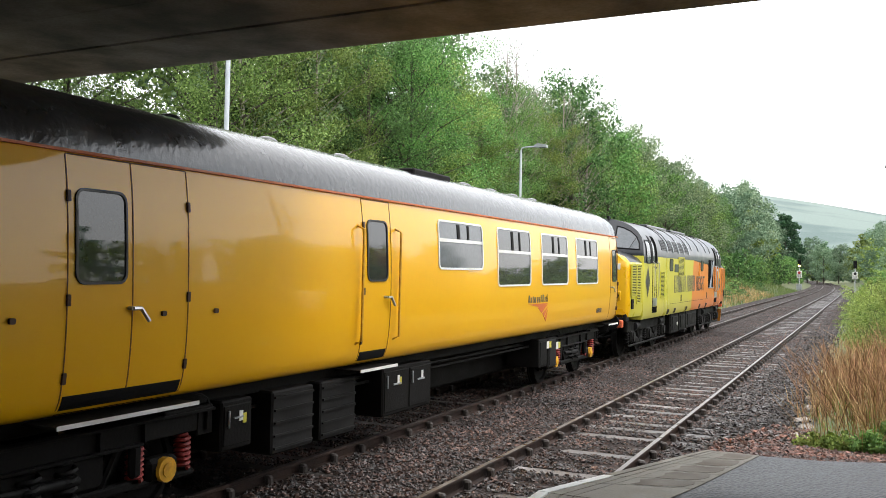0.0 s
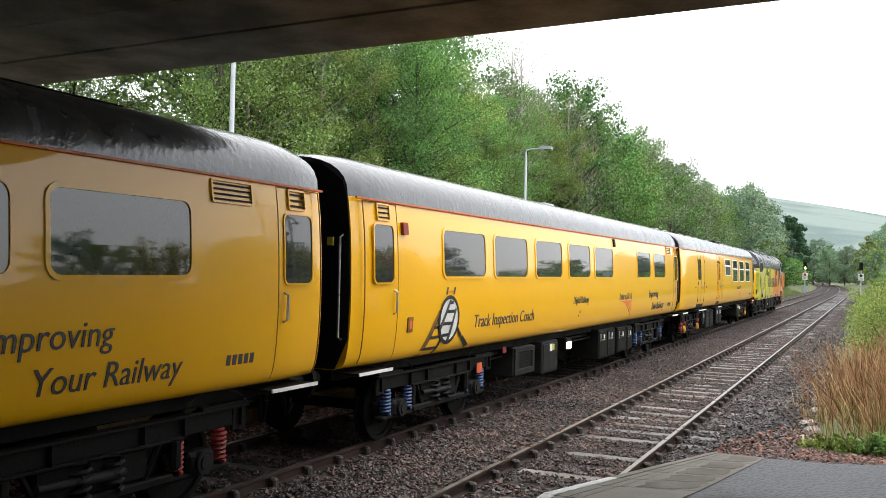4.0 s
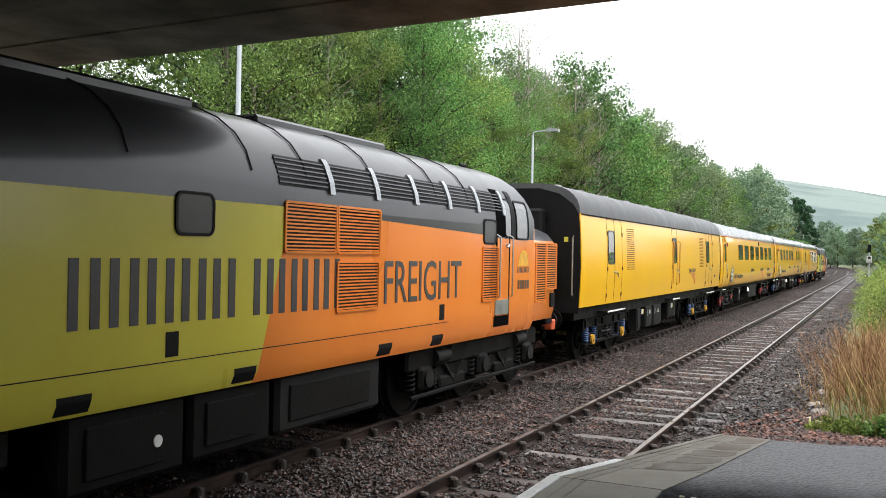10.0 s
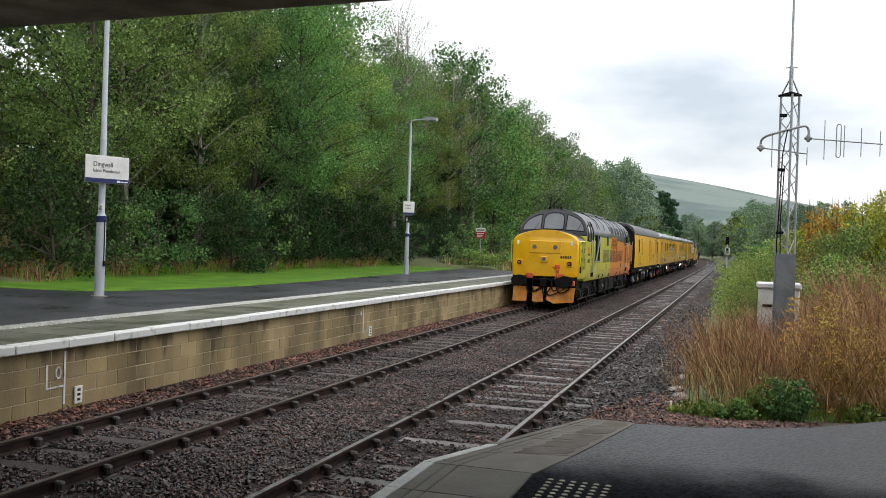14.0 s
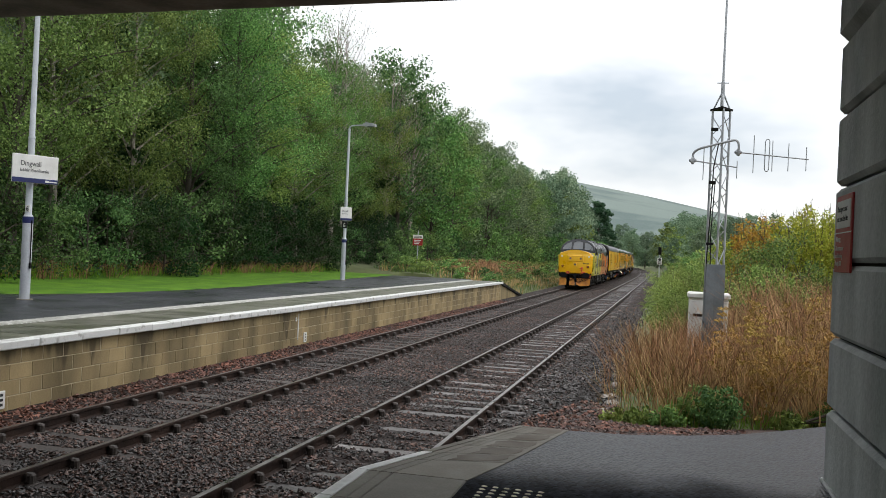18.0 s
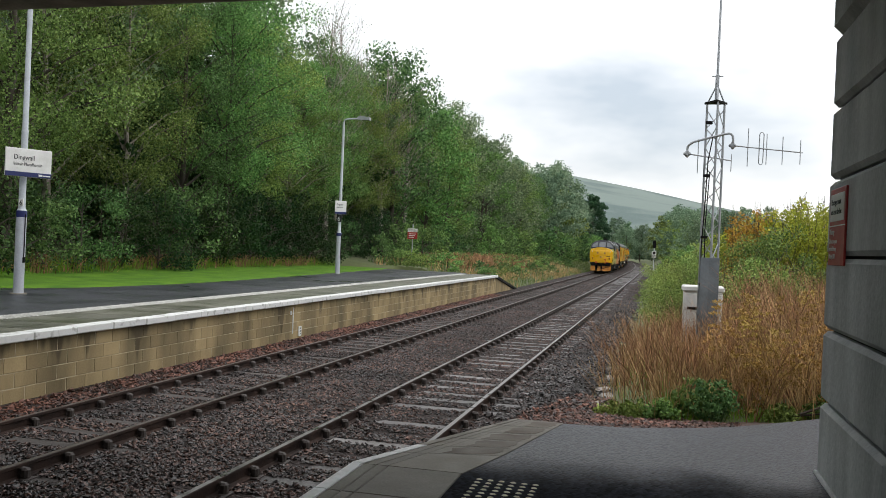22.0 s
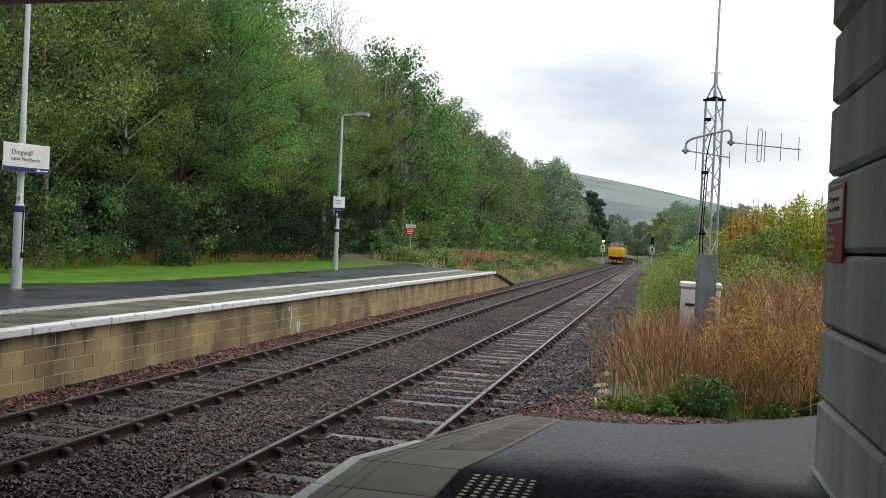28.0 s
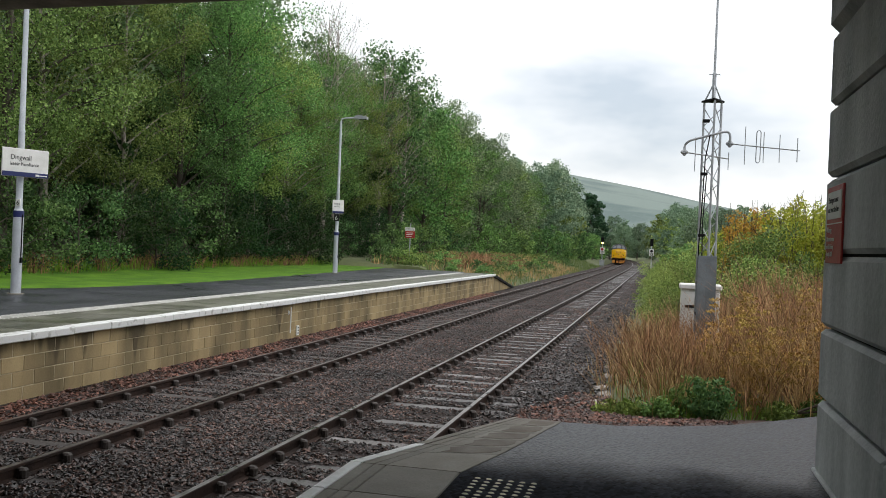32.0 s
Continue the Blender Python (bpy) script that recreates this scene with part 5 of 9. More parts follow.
def cabinet():
    cb = thing("equipment_cabinet", "white lineside equipment cabinet with overhanging lid", "cabinet", at=pose(0.772, 17.75, 0.27) @ Matrix.Diagonal((0.83, 1, 1, 1)))
    g = Geo()
    g.box(-0.42, 0.42, -0.22, 0.26, 0, 1.45, 0.015)
    part("body", g, WHITE, cb)
    g = Geo()
    g.box(-0.46, 0.46, -0.27, 0.30, 1.452, 1.56, 0.025)
    part("lid", g, WHITE, cb)
    for x0, x1 in ((-0.40, -0.012), (0.012, 0.40)):
        g = Geo()
        g.box(x0, x1, -0.24, -0.215, 0.06, 1.41, 0.008)
        d = part("door", g, WHITE, cb)
        g = Geo()
        g.box((x0 + x1) / 2 - 0.13, (x0 + x1) / 2 + 0.10, -0.262, -0.238, 1.12, 1.17, 0.006)
        part("handle", g, BLACK, d)


cabinet()


def signal(x, y, lit, label):
    sg = thing("railway_signal", label, "signal", "colour light signals", at=pose(x, y, -0.25))
    g = Geo()
    g.tube([(0, 0, 0), (0, 0, 4.1)], 0.07, 8)
    part("post", g, POLEPAINT, sg)
    g = Geo()
    g.box(-0.36, 0.36, -0.14, 0.2, 2.15, 3.25, 0.03)
    part("white_case", g, WHITE, sg, "white instrument case")
    g = Geo()
    g.tube([(0, -0.18, 2.95), (0, -0.15, 2.95)], 0.22, 14)
    part("dark_roundel", g, REDPAINT if lit else INK, sg)
    g = Geo()
    for z in (2.62, 2.46, 2.3):
        g.box(-0.25, 0.25, -0.15, -0.138, z - 0.035, z + 0.035)
    part("text_bars", g, BLACK, sg)
    g = Geo()
    g.box(-0.26, 0.26, -0.10, 0.1, 3.75, 4.95, 0.04)
    part("signal_head", g, BLACK, sg)
    for z, on in ((4.02, lit), (4.62, False)):
        g = Geo()
        g.tube([(0, -0.13, z), (0, -0.10, z)], 0.17 if on else 0.12, 12)
        part("lens", g, SIGNAL_ON if on else BLACK, sg)
        g = Geo()
        g.tube([(0, -0.3, z + 0.14), (0, -0.10, z + 0.15)], 0.05, 6)
        part("hood", g, BLACK, sg)
    if lit:
        g = Geo()
        g.box(-0.4, 0.4, -0.25, 0.2, 0.2, 1.15, 0.03)
        part("relay_box", g, GALV, sg)
    return sg


signal(-9.35, 155, True, "colour light signal showing yellow above a white case")
signal(-1.25, 150, False, "unlit colour light signal with white case")


# ---- trees, shrubs, grass ----
def leaves(rng, centres, radii, per, size, flat=0.75):
    """Small leaf quads round clump centres: array of (n, 4, 3)."""
    k = len(centres) * per
    c = np.repeat(centres, per, 0)
    r = np.repeat(radii, per)[:, None]
    d = rng.normal(0, 1, (k, 3))
    d /= np.linalg.norm(d, axis=1)[:, None]
    p = c + d * r * (rng.uniform(0, 1, (k, 1)) ** 0.45) * np.array([1, 1, flat])
    u = rng.normal(0, 1, (k, 3))
    u /= np.linalg.norm(u, axis=1)[:, None]
    w = np.cross(u, rng.normal(0, 1, (k, 3)))
    w /= np.linalg.norm(w, axis=1)[:, None] + 1e-9
    s = size * rng.uniform(0.6, 1.3, (k, 1))
    return np.stack([p - u * s * 0.5, p + w * s * 0.33, p + u * s * 0.5, p - w * s * 0.33], 1)


QUAD = [(0, 1, 2, 3)]


def tree_parts(seed, h, w, clumps, per, size, low=0.12, bark=BARK, leaf=LEAF_A, bare=0.0, tips=0.5):
    """Trunk with limbs, and a crown of many small leaves in uneven clumps."""
    rng = np.random.default_rng(seed)
    rnd = random.Random(seed)
    g = Geo()
    lean = (rnd.uniform(-0.05, 0.05), rnd.uniform(-0.05, 0.05))
    def trunk_at(t):
        return Vector((lean[0] * h * t * t + 0.12 * math.sin(3 * t + seed), lean[1] * h * t * t + 0.12 * math.cos(2.3 * t + seed), h * t))
    r0 = 0.012 * h + 0.03
    g.tube([tuple(trunk_at(t)) for t in (0, 0.1, 0.25, 0.4, 0.55, 0.7, 0.82, 0.95)], [r0, r0 * 0.85, r0 * 0.72, r0 * 0.58, r0 * 0.45, r0 * 0.32, r0 * 0.2, r0 * 0.06], 7)
    centres, radii = [], []
    nl = max(8, clumps // 3)
    for i in range(nl):
        u = low + (0.97 - low) * (i + rnd.random()) / nl
        prof = math.sin(math.pi * min(1.0, 0.18 + 0.80 * (u - low) / (1 - low))) ** 0.7
        a = i * 2.4 + rnd.uniform(-0.5, 0.5)
        reach = w * prof * rnd.uniform(0.65, 1.08)
        s = trunk_at(max(0.05, u - 0.14))
        e = Vector((s.x + reach * math.cos(a), s.y + reach * math.sin(a), h * u + rnd.uniform(-0.2, 0.5)))
        m = s.lerp(e, 0.5) + Vector((0, 0, 0.12 * reach))
        rr = r0 * (1 - u) * 0.42 + 0.012
        g.tube([tuple(s), tuple(m), tuple(e)], [rr, rr * 0.6, 0.008], 5, caps=False)
        for k in range(3):
            t = 0.5 + 0.25 * k
            p = s.lerp(e, t) + Vector((0, 0, 0.12 * reach * (1 - abs(2 * t - 1))))
            centres.append((p.x + rnd.gauss(0, 0.25), p.y + rnd.gauss(0, 0.25), p.z + rnd.gauss(0, 0.25)))
            radii.append(w * rnd.uniform(0.16, 0.30))
            if bare or rnd.random() < tips:
                q = p + Vector((rnd.uniform(-0.6, 0.6), rnd.uniform(-0.6, 0.6), rnd.uniform(0.3, 1.1)))
                g.tube([tuple(p), tuple(q)], [0.014, 0.004], 4, caps=False)
                if bare:
                    for _ in range(2):
                        q2 = p + Vector((rnd.uniform(-0.5, 0.5), rnd.uniform(-0.5, 0.5), rnd.uniform(0.4, 1.3)))
                        g.tube([tuple(p), tuple(q2)], [0.009, 0.003], 3, caps=False)
    v = leaves(rng, np.array(centres), np.array(radii), per, size)
    return g.mesh("trunk", bark, 60), scatter_mesh("crown", v, 4, QUAD, leaf)


def plant(name, label, category, group, meshes, m, names=("trunk", "crown")):
    t = thing(name, label, category, group, at=m)
    for nm, me in zip(names, meshes):
        part(nm, me, None, t)
    return t


HI = [tree_parts(11, 15, 4.0, 120, 390, 0.098, low=0.25, leaf=LEAF_A), tree_parts(12, 14, 3.6, 120, 390, 0.094, low=0.22, leaf=LEAF_P, bark=BIRCH), tree_parts(13, 16, 4.2, 120, 390, 0.098, low=0.25, leaf=LEAF_B),
      tree_parts(14, 14.5, 3.4, 117, 390, 0.092, low=0.27, leaf=LEAF_C, bark=BIRCH)]
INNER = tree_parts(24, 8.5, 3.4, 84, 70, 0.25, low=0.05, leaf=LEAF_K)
HI_FAR = [tree_parts(15, 15, 4.0, 96, 110, 0.22, low=0.2, leaf=LEAF_A), tree_parts(16, 14, 3.6, 96, 110, 0.21, low=0.2, leaf=LEAF_P, bark=BIRCH), tree_parts(17, 16, 4.2, 96, 110, 0.22, low=0.2, leaf=LEAF_B), tree_parts(18, 14.5, 3.4, 96, 110, 0.21, low=0.2, leaf=LEAF_C, bark=BIRCH)]
MID = [tree_parts(21, 15, 4.4, 96, 110, 0.235, leaf=LEAF_W), tree_parts(22, 16, 4.6, 96, 110, 0.235, leaf=LEAF_W), tree_parts(23, 14, 4.0, 96, 110, 0.225, leaf=LEAF_A)]
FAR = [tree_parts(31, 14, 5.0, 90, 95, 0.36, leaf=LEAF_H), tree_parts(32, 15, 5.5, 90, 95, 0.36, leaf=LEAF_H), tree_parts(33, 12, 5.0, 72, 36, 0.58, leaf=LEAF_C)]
DARK = tree_parts(34, 15, 4.4, 120, 150, 0.40, low=0.03, leaf=LEAF_D2)
BARE = tree_parts(41, 16.5, 2.6, 120, 14, 0.11, low=0.4, bark=TWIG, leaf=LEAF_W, bare=1.0)
BUSH = [tree_parts(51, 3.4, 2.2, 66, 130, 0.090, low=0.06, leaf=LEAF_P), tree_parts(52, 3.0, 2.0, 66, 130, 0.090, low=0.05, leaf=LEAF_B), tree_parts(53, 3.8, 2.2, 66, 130, 0.090, low=0.06, leaf=LEAF_C)]
THICKET = [tree_parts(64, 3.4, 2.2, 66, 170, 0.062, low=0.06, leaf=LEAF_A), tree_parts(65, 3.0, 2.0, 66, 170, 0.062, low=0.05, leaf=LEAF_B), tree_parts(66, 3.8, 2.2, 66, 170, 0.062, low=0.06, leaf=LEAF_P)]
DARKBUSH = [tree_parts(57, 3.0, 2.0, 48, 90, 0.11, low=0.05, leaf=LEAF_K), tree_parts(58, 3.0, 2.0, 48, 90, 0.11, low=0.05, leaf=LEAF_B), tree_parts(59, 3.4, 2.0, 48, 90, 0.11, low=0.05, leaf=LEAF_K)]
FARBUSH = [tree_parts(54, 3.4, 2.2, 39, 36, 0.23, low=0.06, leaf=LEAF_P), tree_parts(55, 3.0, 2.0, 39, 36, 0.23, low=0.05, leaf=LEAF_B), tree_parts(56, 3.8, 2.2, 39, 36, 0.23, low=0.06, leaf=LEAF_A)]

TREE_LABELS = {0: "tall bright green broadleaf tree at the wood's edge", 1: "slender pale-barked birch with fresh green leaves", 2: "tall dark green broadleaf tree", 3: "birch with olive green spring leaves"}
rnd = random.Random(77)


def wood():
    # front row along the far platform
    y = -6.0
    k = 0
    while y < 72:
        kinds = HI if 13 < y < 62 else HI_FAR
        i = (0, 3, 1, 2, 0, 1, 3, 0)[k % 8]
        x = -20.6 + rnd.uniform(-0.9, 0.9) - (3.6 if y < 21 else 0)
        s = rnd.uniform(0.86, 1.02) * (0.87 if 46 < y < 59 else 1.0)
        t = plant("tree", TREE_LABELS[i], "tree", "trees of the wood", kinds[i], pose(x, y, ground_z(x, y) - 0.1, 0, 0, rnd.uniform(0, 360)) @ Matrix.Scale(s, 4))
        y += rnd.uniform(3.0, 4.2)
        k += 1
    # second and third rows
    y = -12.0
    k = 0
    while y < 120:
        for row in (-24.5, -29.5):
            x = row + rnd.uniform(-1.2, 1.2)
            i = rnd.randrange(3)
            s = rnd.uniform(0.92, 1.12) * (0.84 if 56 < y < 68 else 0.95 if y > 68 else 1.0)
            if 4 < y < 34 and (row < -26 or k % 2):
                continue
            plant("tree", "tall broadleaf tree deeper in the wood", "tree", "trees of the wood", (MID if row > -26 else FAR)[i], pose(x, y + rnd.uniform(-1.5, 1.5), ground_z(x, y) - 0.1, 0, 0, rnd.uniform(0, 360)) @ Matrix.Scale(s, 4))
        y += rnd.uniform(4.5, 6.0)
        k += 1
    # front row farther along the line
    y = 74.0
    while y < 215:
        x = -18.6 + rnd.uniform(-1.6, 1.2) + track_shift(y)
        i = rnd.randrange(3)
        s = rnd.uniform(0.76, 0.94) if y < 145 else rnd.uniform(0.88, 1.06)
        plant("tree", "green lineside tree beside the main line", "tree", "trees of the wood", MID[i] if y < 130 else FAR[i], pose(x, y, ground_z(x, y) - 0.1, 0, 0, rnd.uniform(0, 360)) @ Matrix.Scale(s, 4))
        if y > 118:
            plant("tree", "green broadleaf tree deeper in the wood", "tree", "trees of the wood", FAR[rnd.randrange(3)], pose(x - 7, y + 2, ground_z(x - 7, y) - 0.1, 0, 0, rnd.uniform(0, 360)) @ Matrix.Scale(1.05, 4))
        y += rnd.uniform(4.5, 6.5)
    for x, y, s in ((-20.6, 54.0, 0.98), (-21.0, 57.0, 1.0), (-19.9, 63.0, 0.86), (-19.2, 66.5, 0.80)):
        plant("tree", "bare grey twiggy tree among the leaves", "tree", "trees of the wood", BARE, pose(x, y, 1.2, 0, 0, rnd.uniform(0, 360)) @ Matrix.Scale(s, 4))
    # dark trees at the end of the view
    for x, y, s, i in ((-17.6, 238, 1.10, 1), (-22.5, 246, 1.05, 1), (-11.7, 300, 0.76, 1), (-8.0, 312, 0.66, 1), (-26, 300, 0.9, 0), (-32, 330, 1.0, 1)):
        plant("tree", "dark round-headed tree beside the far line", "tree", "trees at the far curve", DARK, pose(x, y, 0.5, 0, 0, rnd.uniform(0, 360)) @ Matrix.Scale(s, 4))
    # undergrowth at the wood's foot; canopy shade put into the darkest leaf colour
    y = 6.0
    while y < 72:
        i = rnd.randrange(3)
        x = -18.9 + rnd.uniform(-0.5, 0.4) - (4.4 if y < 21 else 0)
        plant("shrub", ("bramble thicket in shade-dark leaf colour under trees", "green leafy shrub under trees", "leafy shrub in shade-dark leaf colour under trees")[i], "shrub", "undergrowth of the wood", DARKBUSH[i], pose(x, y, ground_z(x, y) - 0.15, 0, 0, rnd.uniform(0, 360)) @ Matrix.Scale(rnd.uniform(0.7, 1.15), 4), ("branch_frame", "foliage"))
        y += rnd.uniform(1.9, 2.8)
    y = 52.0
    while y < 150:
        i = rnd.randrange(3)
        x = -15.6 + rnd.uniform(-1.2, 0.8) + track_shift(y)
        plant("shrub", ("mid green lineside shrub", "mid green lineside shrub", "fresh green lineside shrub")[i], "shrub", "shrubs on the bank", FARBUSH[(1, 1, 2)[i]], pose(x, y, ground_z(x, y) - 0.15, 0, 0, rnd.uniform(0, 360)) @ Matrix.Scale(rnd.uniform(0.5, 0.95), 4), ("branch_frame", "foliage"))
        y += rnd.uniform(2.6, 4.0)

    # low trees between the front rows, the wood's shade put into their leaves
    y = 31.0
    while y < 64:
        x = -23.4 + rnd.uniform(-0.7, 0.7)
        plant("tree", "low tree inside the wood with shade-dark leaf colour", "tree", "trees of the wood", INNER, pose(x, y, ground_z(x, y) - 0.1, 0, 0, rnd.uniform(0, 360)) @ Matrix.Scale(rnd.uniform(0.85, 1.15), 4))
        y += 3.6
    # thicket behind the wing wall
    for x, y, s, i in ((-22.6, 19.6, 1.1, 0), (-23.4, 22.5, 1.5, 2), (-24.5, 17.5, 1.3, 1), (-21.6, 24.6, 1.1, 0), (-26.0, 15.0, 1.4, 2), (-22.0, 27.2, 1.0, 1), (-25.0, 20.5, 1.7, 0), (-25.8, 24.5, 1.9, 1), (-24.2, 26.8, 1.7, 2), (-27.5, 18.0, 1.8, 0), (-29.0, 13.0, 1.7, 1), (-26.5, 28.5, 1.9, 0)):
        plant("shrub", ("bright green bramble thicket under trees", "dark green leafy shrub", "fresh green leafy shrub")[i], "shrub", "undergrowth of the wood", THICKET[i], pose(x, y, ground_z(x, y) - 0.2, 0, 0, rnd.uniform(0, 360)) @ Matrix.Scale(s, 4), ("branch_frame", "foliage"))


wood()


# right-hand side of the line
def shoot_shrub(seed, h, w, leaf, shoots=30, bald=0.9):
    """A thicket of upright shoots, each with small leaves along it and a bare tip."""
    rng = np.random.default_rng(seed)
    g = Geo()
    cs = []
    for k in range(shoots):
        a, r = rng.uniform(0, 6.28), w * math.sqrt(rng.uniform(0, 1))
        top = h * rng.uniform(0.72, 1.0)
        x, y = r * math.cos(a), r * math.sin(a)
        p = [(x * 0.5, y * 0.5, 0.0), (x * 0.8 + rng.normal(0, 0.05), y * 0.8 + rng.normal(0, 0.05), top * 0.5), (x + rng.normal(0, 0.08), y + rng.normal(0, 0.08), top)]
        g.tube(p, [0.016, 0.012, 0.004], 4, caps=False)
        for q in range(17):
            t = 0.10 + (bald - 0.10) * q / 16
            b, s = (p[0], p[1]) if t < 0.5 else (p[1], p[2])
            u = (t * 2) % 1.0 if t != 1 else 1.0
            cs.append(tuple(b[i] + (s[i] - b[i]) * u + rng.normal(0, 0.07) for i in range(3)))
        for q in range(3):
            t = rng.uniform(0.75, 0.97)
            z = top * t
            g.tube([(p[2][0], p[2][1], z), (p[2][0] + rng.normal(0, 0.12), p[2][1] + rng.normal(0, 0.12), z + 0.28)], [0.005, 0.003], 3, caps=False)
            cs.append((p[2][0] + rng.normal(0, 0.05), p[2][1] + rng.normal(0, 0.05), z + 0.02))
    v = leaves(rng, np.array(cs), np.full(len(cs), 0.17), 13, 0.085)
    return g.mesh("branch_frame", BARK, 60), scatter_mesh("foliage", v, 4, QUAD, leaf)


SHRUB_Y = [shoot_shrub(61, 3.9, 0.95, LEAF_Y), shoot_shrub(62, 3.8, 0.9, LEAF_Y, bald=0.84), shoot_shrub(63, 3.9, 0.55, LEAF_O, 20, 0.86)]
for x, y, s, i in ((2.05, 24.5, 0.90, 2), (3.3, 24.0, 0.92, 0), (4.1, 25.5, 1.0, 1), (5.0, 24.6, 1.0, 0), (5.9, 25.8, 1.04, 1), (6.9, 25.0, 1.08, 0), (3.0, 26.0, 0.95, 1), (7.9, 26.5, 1.15, 1), (4.6, 28, 1.05, 0), (9.2, 26.0, 1.2, 0), (10.6, 24, 1.2, 1), (6.4, 29, 1.1, 0), (1.9, 26.5, 0.78, 1)):
    plant("shrub", "orange-bronze budding shrub with bare shoots" if i == 2 else "yellow-green budding shrub with upright shoots", "shrub", "shrubs beside the mast", SHRUB_Y[i], pose(x, y, 0.35, 0, 0, rnd.uniform(0, 360)) @ Matrix.Scale(s, 4), ("branch_frame", "foliage"))
y = 19.5
while y < 140:
    x = 0.35 + rnd.uniform(-0.35, 0.5) + 0.004 * y + track_shift(y)
    for q in range(2):
        i = (0, 2, 0, 0)[rnd.randrange(4)]
        plant("shrub", "low fresh green lineside bush", "shrub", "bushes along the loop line", (BUSH if y < 45 else FARBUSH)[i], pose(x + 1.7 * q, y + rnd.uniform(-0.5, 0.5), 0.25, 0, 0, rnd.uniform(0, 360)) @ Matrix.Scale((0.36 if y < 24 else 0.42) + 0.24 * q + rnd.uniform(-0.05, 0.1), 4), ("branch_frame", "foliage"))
    y += 1.5 + 0.02 * y
for k in range(34):
    y = 50 + 6.5 * k + rnd.uniform(-3, 3)
    x = 3.5 + 0.008 * y + (k % 3) * 2.6 + rnd.uniform(-1, 1) + track_shift(y)
    i = (2, 0, 2, 1)[k % 4]
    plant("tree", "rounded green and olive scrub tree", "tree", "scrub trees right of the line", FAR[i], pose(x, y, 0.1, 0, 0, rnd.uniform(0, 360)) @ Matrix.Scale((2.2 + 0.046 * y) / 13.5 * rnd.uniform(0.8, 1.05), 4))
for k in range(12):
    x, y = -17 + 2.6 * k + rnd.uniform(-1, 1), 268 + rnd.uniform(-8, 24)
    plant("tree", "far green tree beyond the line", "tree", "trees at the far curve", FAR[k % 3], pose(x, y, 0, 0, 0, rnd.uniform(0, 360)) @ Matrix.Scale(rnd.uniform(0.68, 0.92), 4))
for k in range(26):
    y = 112 + 5.0 * k
    x = -12.4 + rnd.uniform(-1.6, 1.2) + track_shift(y)
    plant("shrub", "mid green shrub beside the far line", "shrub", "shrubs on the bank", FARBUSH[(1, 2)[k % 2]], pose(x, y, ground_z(x, y) - 0.2, 0, 0, rnd.uniform(0, 360)) @ Matrix.Scale(rnd.uniform(0.8, 1.25), 4), ("branch_frame", "foliage"))
# trees behind the station, that show in the glossy train sides
for x, y, s, i in ((17, 12, 0.42, 1), (21, 6, 0.48, 2), (24, 20, 0.5, 0), (19, 30, 0.42, 2), (30, 12, 0.55, 1), (27, 36, 0.5, 0), (22, 46, 0.5, 1), (26, 54, 0.55, 2), (18, 62, 0.5, 0), (33, 26, 0.6, 2)):
    plant("tree", "broadleaf tree behind the station", "tree", "trees behind the station", FAR[i], pose(x, y, 0, 0, 0, rnd.uniform(0, 360)) @ Matrix.Scale(s, 4))
for k in range(46):
    x, y = rnd.uniform(-15.5, -10.6), rnd.uniform(51, 112)
    i = rnd.randrange(3)
    plant("bramble", "low green bramble patch on the grassy bank", "bramble", "brambles on the bank", FARBUSH[i], pose(x + track_shift(y), y, ground_z(x, y) - 0.25, 0, 0, rnd.uniform(0, 360)) @ Matrix.Diagonal((0.55, 0.55, rnd.uniform(0.2, 0.32), 1)), ("branch_frame", "foliage"))


